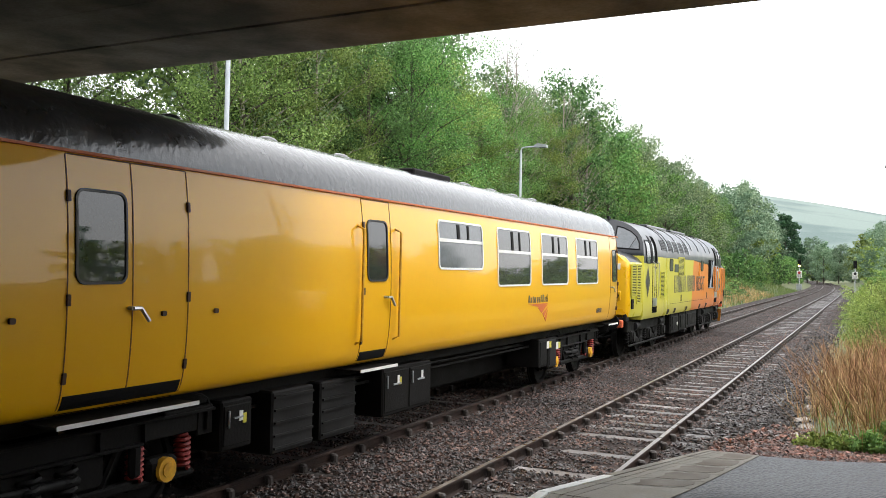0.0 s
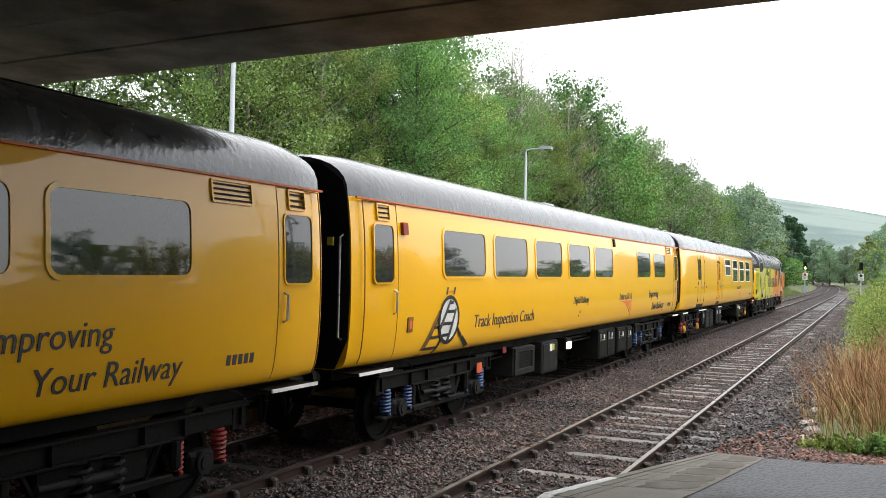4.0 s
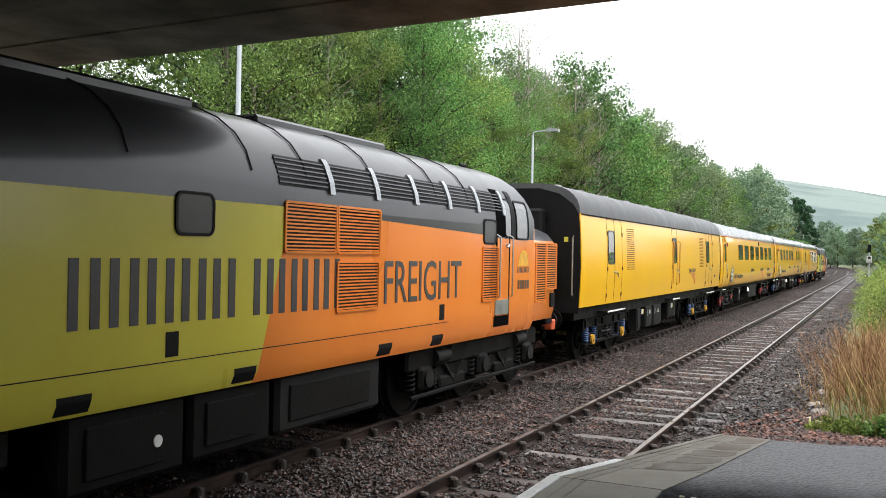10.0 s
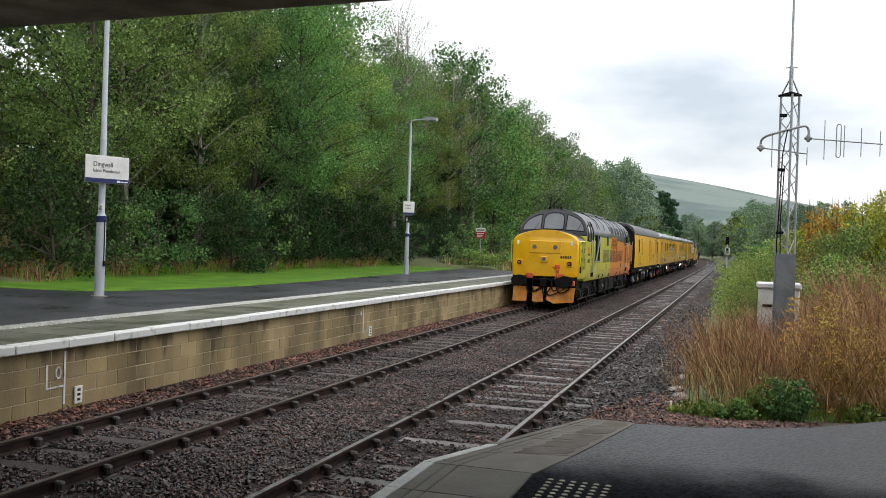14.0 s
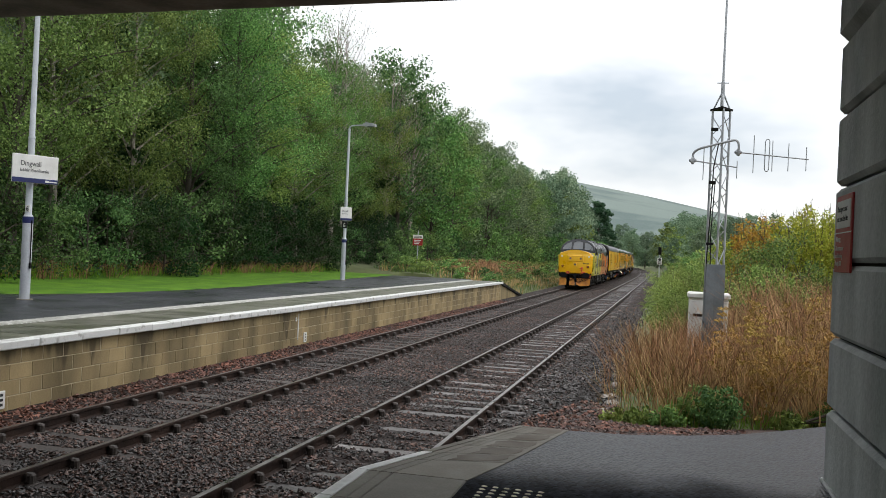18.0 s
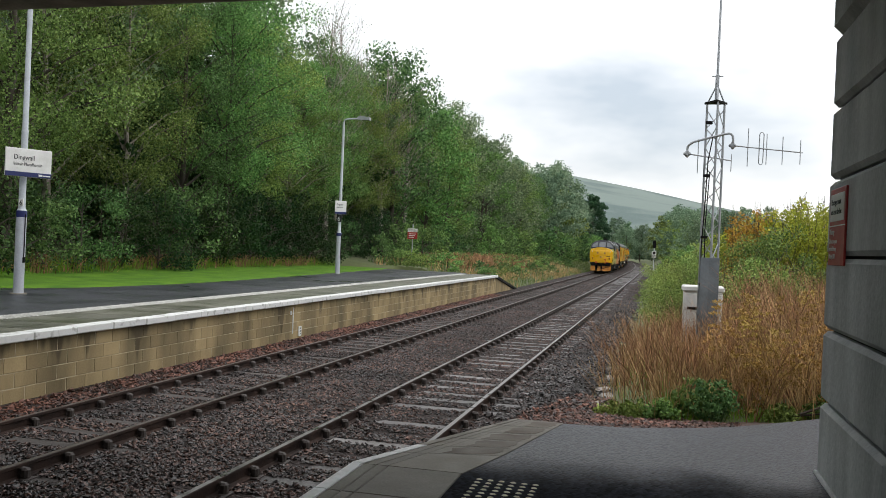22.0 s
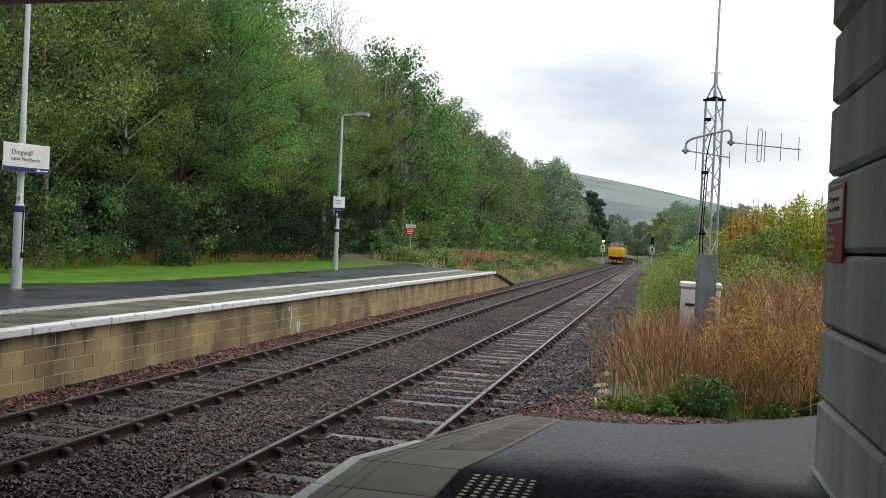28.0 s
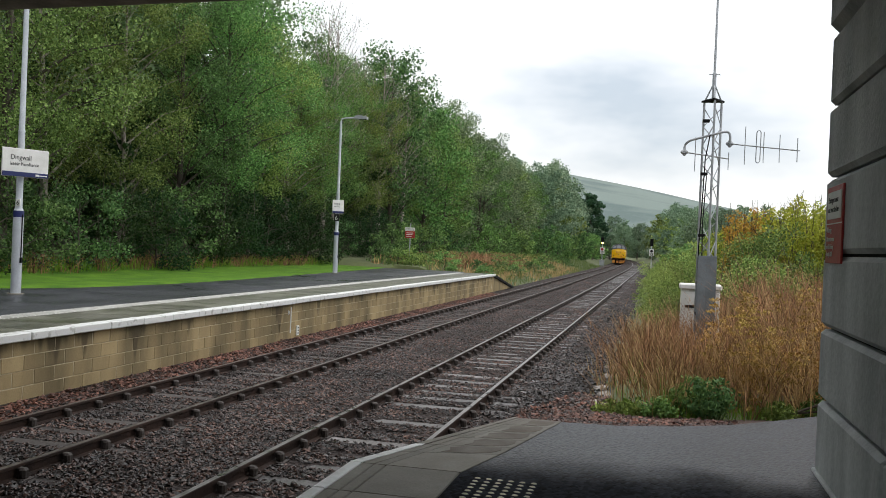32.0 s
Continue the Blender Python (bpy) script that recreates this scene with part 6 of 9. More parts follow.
def stalks(name, label, count, area, hmin, hmax, mats, seed, lean=0.16, width=0.008, category="dry stems", shape=None, tall=None, clump=0, twigs=0):
    """Thin stems, each a slim three-sided spike with a bend; some in clumps that lean apart, some with side twigs."""
    rng = np.random.default_rng(seed)
    p = np.column_stack([rng.uniform(area[0], area[1], count * 3), rng.uniform(area[2], area[3], count * 3)])
    if shape is not None:
        p = p[shape(p)]
    p = p[:count]
    k = len(p)
    a = rng.uniform(0, 6.28, k)
    l = rng.normal(0, lean, k)
    if clump:
        heart = p[rng.integers(0, max(1, k // clump), k)]
        off = rng.normal(0, 0.16, (k, 2))
        p = heart + off
        a = np.arctan2(off[:, 1], off[:, 0]) + rng.normal(0, 0.5, k)
        l = np.abs(l) * (0.5 + 3.0 * np.hypot(off[:, 0], off[:, 1]))
    z = np.array([ground_z(float(u), float(w)) for u, w in p]) - 0.04
    h = rng.uniform(hmin, hmax, k)
    if tall is not None:
        h = h * tall(p)
    dx, dy = np.cos(a) * l, np.sin(a) * l
    if twigs:
        sel = rng.integers(0, k, k * twigs)
        t = rng.uniform(0.45, 0.9, k * twigs)
        q = p[sel] + np.column_stack([dx[sel], dy[sel]]) * (h[sel] * t * t)[:, None]
        a2 = rng.uniform(0, 6.28, len(sel))
        l2 = rng.uniform(0.3, 0.9, len(sel))
        h2 = h[sel] * rng.uniform(0.12, 0.3, len(sel))
        p, z = np.concatenate([p, q]), np.concatenate([z, z[sel] + h[sel] * t])
        dx, dy = np.concatenate([dx, np.cos(a2) * l2]), np.concatenate([dy, np.sin(a2) * l2])
        h, width = np.concatenate([h, h2]), np.concatenate([np.full(k, width), np.full(len(sel), width * 0.6)])
    tri = np.array([(1, 0), (-0.5, 0.87), (-0.5, -0.87)])
    lv = []
    for t, s, bend in ((0, 1.0, 0), (0.55, 0.8, 0.4), (1.0, 0.35, 1.0)):
        for q in tri:
            lv.append(np.column_stack([p[:, 0] + q[0] * s * width + dx * h * bend, p[:, 1] + q[1] * s * width + dy * h * bend, z + h * t]))
    v = np.stack(lv, 1)
    fo = [(i + 3 * j, (i + 1) % 3 + 3 * j, (i + 1) % 3 + 3 * (j + 1), i + 3 * (j + 1)) for j in range(2) for i in range(3)]
    ob = new(name, scatter_mesh(name, v, 9, fo, mats))
    return tagged(ob, label, category, kind="stuff")


def verge(p):
    return (p[:, 1] > 10.5 + 0.55 * np.maximum(p[:, 0], 0)) & (p[:, 0] > np.maximum(0.42 - 0.28 * (p[:, 1] - 10.3), -0.52) + 0.15 * np.sin(p[:, 1] * 2.7))


def verge_height(p):
    """Low beside the line and in front of the cabinet, taller away from it."""
    return 0.55 + 0.45 * np.clip((p[:, 0] - 0.9) / 0.9, 0, 1) + 0.10 * np.sin(p[:, 0] * 4.1 + p[:, 1] * 1.3)


stalks("dry_stems", "red-brown dead stems massed in the verge", 5200, (-0.9, 8.5, 11.2, 21.0), 0.6, 1.75, STEM, 71, 0.5, 0.0058, shape=verge, tall=verge_height, clump=16, twigs=4)
stalks("dry_stems", "straw-coloured dead stems in the verge", 4200, (-0.8, 8.5, 11.0, 21.0), 0.5, 1.55, STRAW, 72, 0.55, 0.005, shape=verge, tall=verge_height, clump=9, twigs=3)
stalks("grass", "fresh green grass at the edge of the verge", 1500, (-1.3, 2.4, 10.4, 12.6), 0.06, 0.20, GRASSM, 73, 0.6, 0.004, "grass", verge)
stalks("grass", "long green grass in the verge", 1500, (-1.1, 7.0, 11.9, 24.0), 0.2, 0.5, GRASSM, 74, 0.5, 0.004, "grass", verge)
stalks("grass", "rough grass along the wood's foot", 3000, (-20.0, -18.0, 20.0, 49.0), 0.15, 0.5, GRASSM, 75, 0.4, 0.011, "grass")
stalks("dry_stems", "brown dead bramble and bracken at the wood's foot", 2200, (-19.4, -18.0, 20.0, 48.0), 0.2, 0.6, STEM, 76, 0.6, 0.009, clump=18, twigs=1)
stalks("dry_stems", "tan bracken on the slope behind the wing wall", 2200, (-25.5, -21.4, 17.5, 24.0), 0.5, 1.5, STRAW, 79, 0.5, 0.009, clump=16, twigs=1)
stalks("grass", "lush grass on the slope behind the wing wall", 2600, (-24.0, -20.3, 19.7, 23.0), 0.2, 0.6, GRASSM, 81, 0.5, 0.014, "grass")
stalks("dry_stems", "dry grass on the bank beyond the platform", 2600, (-16.0, -9.2, 50.0, 110.0), 0.25, 0.7, STRAW, 77, 0.5, 0.016, clump=14)
stalks("grass", "green grass on the bank beyond the platform", 6500, (-15.5, -9.1, 49.0, 150.0), 0.15, 0.5, GRASSB, 78, 0.4, 0.02, "grass")


stalks("dry_stems", "pinkish-brown bracken on the bank", 1500, (-15.0, -11.5, 54.0, 84.0), 0.4, 0.9, STEM, 82, 0.6, 0.016, clump=22, twigs=1)


def ochre_weeds():
    """Branching plants with ochre seed heads beside the wall, and low green plants at the foot."""
    rng = np.random.default_rng(80)
    for x, y, h in ((1.15, 11.9, 1.05), (1.75, 11.9, 1.3), (1.45, 12.2, 1.35), (2.2, 12.2, 1.2), (1.3, 12.8, 1.3), (2.6, 12.6, 1.25), (1.9, 13.2, 1.5), (1.0, 12.6, 0.9), (0.85, 13.6, 1.05), (1.55, 13.9, 1.45), (2.9, 13.0, 1.4), (3.2, 13.8, 1.5), (2.2, 13.9, 1.6), (1.35, 11.5, 0.9), (2.5, 14.6, 1.6), (1.1, 14.4, 1.3)):
        g = Geo()
        cs, rs = [], []
        for k in range(14):
            a = rng.uniform(0, 6.28)
            e = (0.42 * math.cos(a) * rng.uniform(0.3, 1), 0.42 * math.sin(a) * rng.uniform(0.3, 1), h * rng.uniform(0.35, 1.0))
            g.tube([(0, 0, 0), (e[0] * 0.4, e[1] * 0.4, e[2] * 0.6), e], [0.010, 0.007, 0.003], 4, caps=False)
            for q in range(3):
                cs.append((e[0] + rng.normal(0, 0.07), e[1] + rng.normal(0, 0.07), e[2] - 0.09 * q))
                rs.append(0.075)
        v = leaves(rng, np.array(cs), np.array(rs), 26, 0.036, 0.4)
        t = thing("weed", "ochre-brown dock with dry seed heads", "weed", "weeds beside the wall", at=pose(x, y, ground_z(x, y) - 0.05))
        part("stalk_frame", g, STRAW, t)
        part("seed_cluster", scatter_mesh("seed_cluster", v, 4, QUAD, LEAF_D), None, t)
    for x, y, r, h, leaf, label in ((0.66, 10.95, 0.34, 0.58, LEAF_B, "dark green nettle clump at the verge edge"), (0.44, 11.25, 0.28, 0.56, LEAF_A, "mid green nettle clump at the verge edge"),
                                    (-0.52, 11.35, 0.22, 0.40, LEAF_P, "bright fresh leafy clump beside the gravel"), (-0.25, 11.05, 0.22, 0.34, LEAF_P, "bright fresh leafy clump beside the gravel"), (0.08, 10.85, 0.20, 0.30, LEAF_A, "mid green leafy clump beside the gravel"), (-0.62, 11.9, 0.20, 0.38, LEAF_P, "bright fresh leafy clump beside the gravel"),
                                    (1.45, 11.35, 0.2, 0.26, LEAF_C, "olive leafy clump in the verge"), (1.95, 11.65, 0.24, 0.34, LEAF_A, "low green leafy clump under the branch"), (2.3, 11.9, 0.24, 0.38, LEAF_B, "low green leafy clump under the branch")):
        g = Geo()
        cs = []
        for k in range(52):
            a, q = rng.uniform(0, 6.28), math.sqrt(rng.uniform(0, 1))
            e = (r * q * math.cos(a), r * q * math.sin(a), h * (1 - 0.55 * q * q) * rng.uniform(0.7, 1.0))
            g.tube([(e[0] * 0.4, e[1] * 0.4, 0), e], [0.005, 0.002], 3, caps=False)
            cs += [(e[0] * s, e[1] * s, e[2] * s) for s in (0.5, 0.75, 1.0)]
        v = leaves(rng, np.array(cs), np.full(len(cs), 0.06), 9, 0.05, 0.6)
        t = thing("nettle_clump", label, "plant", "leafy clumps in the verge", at=pose(x, y, ground_z(x, y) - 0.03))
        part("stalk_frame", g, LEAF_B, t)
        part("foliage", scatter_mesh("foliage", v, 4, QUAD, leaf), None, t)
    g = Geo()
    g.tube([(1.2, 11.45, 0.35), (1.6, 11.4, 0.55), (2.1, 11.5, 0.75), (2.6, 11.7, 1.05)], [0.022, 0.018, 0.013, 0.008], 6)
    g.tube([(1.6, 11.4, 0.55), (2.0, 11.5, 0.6), (2.6, 11.7, 0.7)], [0.014, 0.010, 0.006], 6)
    tagged(part("fallen_branch", g, BARK), "fallen bare branch among the weeds", "branch")


ochre_weeds()


# ---- the test train ----
def xat_of(prof):
    zs = [p[1] for p in prof]
    xs = [p[0] for p in prof]
    return lambda z: float(np.interp(z, zs, xs))


MK2 = [(1.16, 1.13), (1.29, 1.17), (1.355, 1.28), (1.39, 1.5), (1.408, 1.8), (1.41, 2.1), (1.40, 2.5), (1.375, 2.9), (1.335, 3.21)]
def fair(prof):
    """A side section drawn as a smooth curve."""
    return [(x, z) for x, _, z in bend([(x, 0.0, z) for x, z in prof], 4)]


MK2 = fair(MK2)
MK1 = [(1.37, 1.26), (1.385, 1.5), (1.40, 1.8), (1.405, 2.1), (1.395, 2.5), (1.375, 2.9), (1.345, 3.21)]
MK1 = fair(MK1)
LOCO = [(1.30, 1.02), (1.355, 1.14), (1.36, 1.5), (1.36, 2.0), (1.36, 2.5), (1.36, 2.80)]


def shell(prof, stations, name, mats, parent, label=""):
    """The painted sides of a carriage, from the sole bar to the gutter."""
    rings = []
    for y, k in stations:
        r = [(x * k, y, z) for x, z in prof]
        rings.append(r + [(-x, yy, z) for x, yy, z in r[::-1]])
    g = Geo()
    g.loft(rings)
    return part(name, g, mats, parent, label, smooth=40)


def roof_shell(half, z0, h, stations, mats, parent, label=""):
    rings = []
    for y, k, kz in stations:
        r = []
        for i in range(17):
            a = math.pi * i / 16
            c, s = math.cos(a), math.sin(a)
            r.append((half * k * math.copysign(abs(c) ** 0.62, c) if abs(c) > 1e-6 else 0.0, y, z0 + 0.003 + h * kz * s ** 0.85))
        rings.append(r)
    g = Geo()
    g.loft(rings)
    return part("roof", g, mats, parent, label, smooth=40)


def bars(parent, y0, y1, z0, z1, n, xat, side, mat, gap=0.35, off=0.004):
    """Illegible or private figures as plain bars."""
    w = (y1 - y0) / n
    for k in range(n):
        part("number_bar", Geo().plate(y0 + w * k + w * gap / 2, y0 + w * (k + 1) - w * gap / 2, z0, z1, xat, off, 0, side, deep=0.006), mat, parent)


def chevron(parent, y0, z1, s, xat, side):
    """The operator's mark: a blue bar over an orange-red fan of wedges."""
    def put(pts):
        v = [(side * (xat(z) + 0.005), y, z) for y, z in pts] + [(side * (xat(z) - 0.004), y, z) for y, z in pts]
        n = len(pts)
        f = [tuple(range(n))] + [(i, n + i, n + (i + 1) % n, (i + 1) % n) for i in range(n)]
        part("operator_wedge", Geo().add(v, f if side > 0 else [q[::-1] for q in f]), TRIMRED, parent, "orange-red wedge")
    L = 1.45 * s
    put([(y0, z1), (y0 + L, z1), (y0 + L * 0.70, z1 - 0.10 * s)])
    put([(y0 + L * 0.48, z1 - 0.09 * s), (y0 + L * 0.98, z1 - 0.03 * s), (y0 + L * 0.70, z1 - 0.22 * s)])
    put([(y0 + L * 0.74, z1 - 0.24 * s), (y0 + L * 0.99, z1 - 0.09 * s), (y0 + L * 0.84, z1 - 0.34 * s)])
    put([(y0 + L * 0.87, z1 - 0.36 * s), (y0 + L * 1.0, z1 - 0.16 * s), (y0 + L * 0.98, z1 - 0.44 * s)])
    for k, (a, b, top) in enumerate(((0.02, 0.10, 0.17), (0.12, 0.20, 0.12), (0.22, 0.28, 0.14), (0.30, 0.42, 0.12), (0.44, 0.52, 0.12), (0.54, 0.59, 0.12), (0.61, 0.68, 0.16), (0.70, 0.79, 0.17), (0.81, 0.88, 0.12), (0.90, 0.92, 0.15), (0.95, 0.97, 0.17))):
        part("operator_bar", Geo().plate(y0 + L * a, y0 + L * (a * 0.35 + b * 0.65), z1 + 0.03 * s, z1 + 0.03 * s + top * s * 1.05, xat, 0.005, 0, side, deep=0.006), CHARCOAL, parent, "charcoal upright bar")


def wheel_geo(r):
    g = Geo()
    prof = [(0.70, r + 0.028), (0.725, r + 0.028), (0.732, r), (0.835, r - 0.008), (0.835, r - 0.06), (0.80, r - 0.075), (0.775, r * 0.45), (0.84, r * 0.36), (0.84, 0.05)]
    n = 24
    for s in (-1, 1):
        v, f = [], []
        for x, rr in prof:
            for k in range(n):
                a = 2 * math.pi * k / n
                v.append((s * x, rr * math.cos(a), rr * math.sin(a)))
        for i in range(len(prof) - 1):
            for k in range(n):
                q = (i * n + k, i * n + (k + 1) % n, (i + 1) * n + (k + 1) % n, (i + 1) * n + k)
                f.append(q if s < 0 else q[::-1])
        g.add(v, f)
        g.tube([(s * 0.70, 0, 0), (s * 0.71, 0, 0)], r + 0.028, n)
        for k in range(6):
            a = 2 * math.pi * k / 6
            g.tube([(s * 0.80, 0.2 * math.cos(a), 0.2 * math.sin(a)), (s * 0.845, 0.2 * math.cos(a), 0.2 * math.sin(a))], 0.03, 6)
    g.tube([(-0.95, 0, 0), (0.95, 0, 0)], 0.075, 10)
    return g


WHEEL = wheel_geo(0.457).mesh("wheelset", UNDER, 40)
BIGWHEEL = wheel_geo(0.57).mesh("wheelset", UNDER, 40)
WHEELSETS = []


def coach_bogie(parent, y, spring, axle, lever=True):
    """A four-wheel carriage bogie with coil springs, side frames and axleboxes."""
    b = part("bogie", Geo().box(-0.9, 0.9, y - 0.25, y + 0.25, 0.52, 0.80, 0.03), UNDER, parent)
    for s in (-1, 1):
        g = Geo()
        g.box(s * 1.10 - 0.05, s * 1.10 + 0.03, y - 1.95, y + 1.95, 0.75, 0.93, 0.01)
        g.box(s * 1.12 - 0.06, s * 1.12 + 0.06, y - 1.97, y + 1.97, 0.925, 0.955, 0.006)
        g.box(s * 1.12 - 0.06, s * 1.12 + 0.06, y - 1.0, y + 1.0, 0.735, 0.765, 0.006)
        for q in (-1.86, -1.02, -0.5, 0.5, 1.02, 1.86):
            g.box(s * 1.12 - 0.05, s * 1.12 + 0.055, y + q - 0.012, y + q + 0.012, 0.75, 0.93)
        for q in (-1, 1):
            g.box(s * 1.12 - 0.05, s * 1.12 + 0.05, y + q * 1.60 - 0.34, y + q * 1.60 + 0.34, 0.93, 0.99, 0.012)
            g.box(s * 1.13 - 0.045, s * 1.13 + 0.045, y + q * 0.93 - 0.06, y + q * 0.93 + 0.06, 0.46, 0.75, 0.03)
        g.box(s * 1.06 - 0.05, s * 1.06 + 0.05, y - 0.62, y + 0.62, 0.44, 0.74, 0.03)
        g.box(s * 1.10 - 0.05, s * 1.10 + 0.05, y - 0.9, y + 0.9, 0.36, 0.44, 0.015)
        g.tube([(s * 1.10, y - 0.75, 0.74), (s * 1.10, y - 0.55, 0.40)], 0.03, 6)
        g.tube([(s * 1.10, y + 0.75, 0.74), (s * 1.10, y + 0.55, 0.40)], 0.03, 6)
        g.box(s * 1.12 - 0.02, s * 1.12 + 0.02, y - 1.97, y - 1.75, 0.70, 0.96, 0.01)
        g.box(s * 1.12 - 0.02, s * 1.12 + 0.02, y + 1.75, y + 1.97, 0.70, 0.96, 0.01)
        part("side_frame", g, UNDER, b)
        g = Geo()
        g.coil(s * 1.09, y - 0.18, 0.44, 0.74, 0.10, 4, 0.022)
        g.coil(s * 1.09, y + 0.18, 0.44, 0.74, 0.10, 4, 0.022)
        part("bolster_spring", g, BOXGREY, b, smooth=50)
        g = Geo()
        g.tube([(s * 1.14, y - 0.62, 0.60), (s * 1.14, y + 0.28, 0.57)], 0.035, 8)
        g.tube([(s * 1.14, y - 0.2, 0.58), (s * 1.14, y + 0.28, 0.57)], 0.05, 8)
        part("damper", g, BOXGREY, b, smooth=50)
        for e in (-1, 1):
            ya = y + e * 1.295
            g = Geo()
            g.box(s * 1.08 - 0.11, s * 1.08 + 0.07, ya - 0.20, ya + 0.20, 0.36, 0.58, 0.04)
            g.box(s * 1.08 - 0.10, s * 1.08 + 0.05, ya - 0.44, ya + 0.44, 0.34, 0.40, 0.02)
            ab = part("axlebox", g, UNDER, b)
            g = Geo()
            g.tube([(s * 1.13, ya, 0.47), (s * 1.19, ya, 0.47)], 0.115, 14)
            g.tube([(s * 1.19, ya, 0.47), (s * 1.205, ya, 0.47)], 0.07, 10)
            part("axle_cap", g, axle, ab, smooth=40)
            for q in (-1, 1):
                g = Geo()
                g.coil(s * 1.08, ya + q * 0.31, 0.42, 0.74, 0.066, 7, 0.019)
                part("spring", g, spring, ab, smooth=50)
    for e in (-1, 1):
        w = part("wheelset", WHEEL, None, b)
        WHEELSETS.append((w, 0, y + e * 1.295, 0.457))
    for e in (-1, 1):
        for s in (-1, 1):
            g = Geo()
            pts = []
            for k in range(9):
                a = math.pi * k / 8
                pts.append((s * 1.16, y + e * 1.45 + 0.45 * math.cos(a), 0.98 + 0.16 * math.sin(a)))
            g.tube(pts, 0.012, 5)
            part("hose", g, BOXGREY, b)
    return b


def underboxes(parent, rows):
    for y0, y1, z0, z1, mat, detail in rows:
        for s in (-1, 1):
            g = Geo()
            g.box(min(s * 0.55, s * 1.22), max(s * 0.55, s * 1.22), y0, y1, z0, z1, 0.02)
            b = part("equipment_box", g, mat, parent)
            if detail == 1:
                n = max(1, int((y1 - y0) / 0.55))
                w = (y1 - y0) / n
                for k in range(n):
                    g = Geo().box(min(s * 1.215, s * 1.235), max(s * 1.215, s * 1.235), y0 + w * k + 0.03, y0 + w * (k + 1) - 0.03, z0 + 0.05, z1 - 0.05, 0.01)
                    part("cover", g, mat, b)
                    g = Geo().box(min(s * 1.23, s * 1.25), max(s * 1.23, s * 1.25), y0 + w * k + w * 0.35, y0 + w * k + w * 0.65, z0 + (z1 - z0) * 0.62, z0 + (z1 - z0) * 0.655)
                    part("latch", g, GALV, b)
                    g = Geo().box(min(s * 1.235, s * 1.262), max(s * 1.235, s * 1.262), y0 + w * k + 0.075, y0 + w * k + 0.095, z1 - 0.27, z1 - 0.10, 0.006)
                    part("pull_bar", g, GALV, b)
                    g = Geo().box(min(s * 1.235, s * 1.241), max(s * 1.235, s * 1.241), y0 + w * k + w * 0.52, y0 + w * k + w * 0.52 + 0.06, z1 - 0.22, z1 - 0.12)
                    part("warning_label", g, WHITE, b, "white warning label")
                g = Geo()
                g.box(min(s * 1.235, s * 1.242), max(s * 1.235, s * 1.242), y0 + w * 0.52 + 0.062, y0 + w * 0.52 + 0.115, z1 - 0.25, z1 - 0.15)
                part("warning_label", g, LIME, b, "yellow warning label")
            elif detail == 3:
                # a framed, recessed louvre panel
                for a, b2, c, d in ((y0 + 0.02, y1 - 0.02, z1 - 0.10, z1 - 0.02), (y0 + 0.02, y1 - 0.02, z0 + 0.02, z0 + 0.12), (y0 + 0.02, y0 + 0.22, z0 + 0.12, z1 - 0.10), (y1 - 0.14, y1 - 0.02, z0 + 0.12, z1 - 0.10)):
                    part("louvre_frame", Geo().box(min(s * 1.215, s * 1.25), max(s * 1.215, s * 1.25), a, b2, c, d, 0.006), mat, b)
                for k in range(7):
                    z = z0 + 0.14 + (z1 - z0 - 0.26) * (k + 0.5) / 7
                    part("louvre", Geo().box(min(s * 1.216, s * 1.238), max(s * 1.216, s * 1.238), y0 + 0.22, y1 - 0.14, z - 0.012, z + 0.010), UNDER, b)
            elif detail == 0:
                part("cover", Geo().box(min(s * 1.215, s * 1.235), max(s * 1.215, s * 1.235), y0 + 0.05, y1 - 0.05, z0 + 0.05, z1 - 0.05, 0.012), mat, b)
                part("warning_label", Geo().box(min(s * 1.236, s * 1.242), max(s * 1.236, s * 1.242), y0 + 0.42, y0 + 0.56, z1 - 0.20, z1 - 0.06), WHITE, b, "white warning label")
                part("warning_label", Geo().box(min(s * 1.236, s * 1.242), max(s * 1.236, s * 1.242), y0 + 0.57, y0 + 0.70, z1 - 0.19, z1 - 0.07), LIME, b, "yellow warning label")
            elif detail == 2:
                for k in range(5):
                    z = z0 + (z1 - z0) * (k + 0.5) / 5
                    g = Geo().box(min(s * 1.21, s * 1.245), max(s * 1.21, s * 1.245), y0 + 0.03, y1 - 0.03, z - 0.012, z + 0.012)
                    part("rib", g, mat, b)


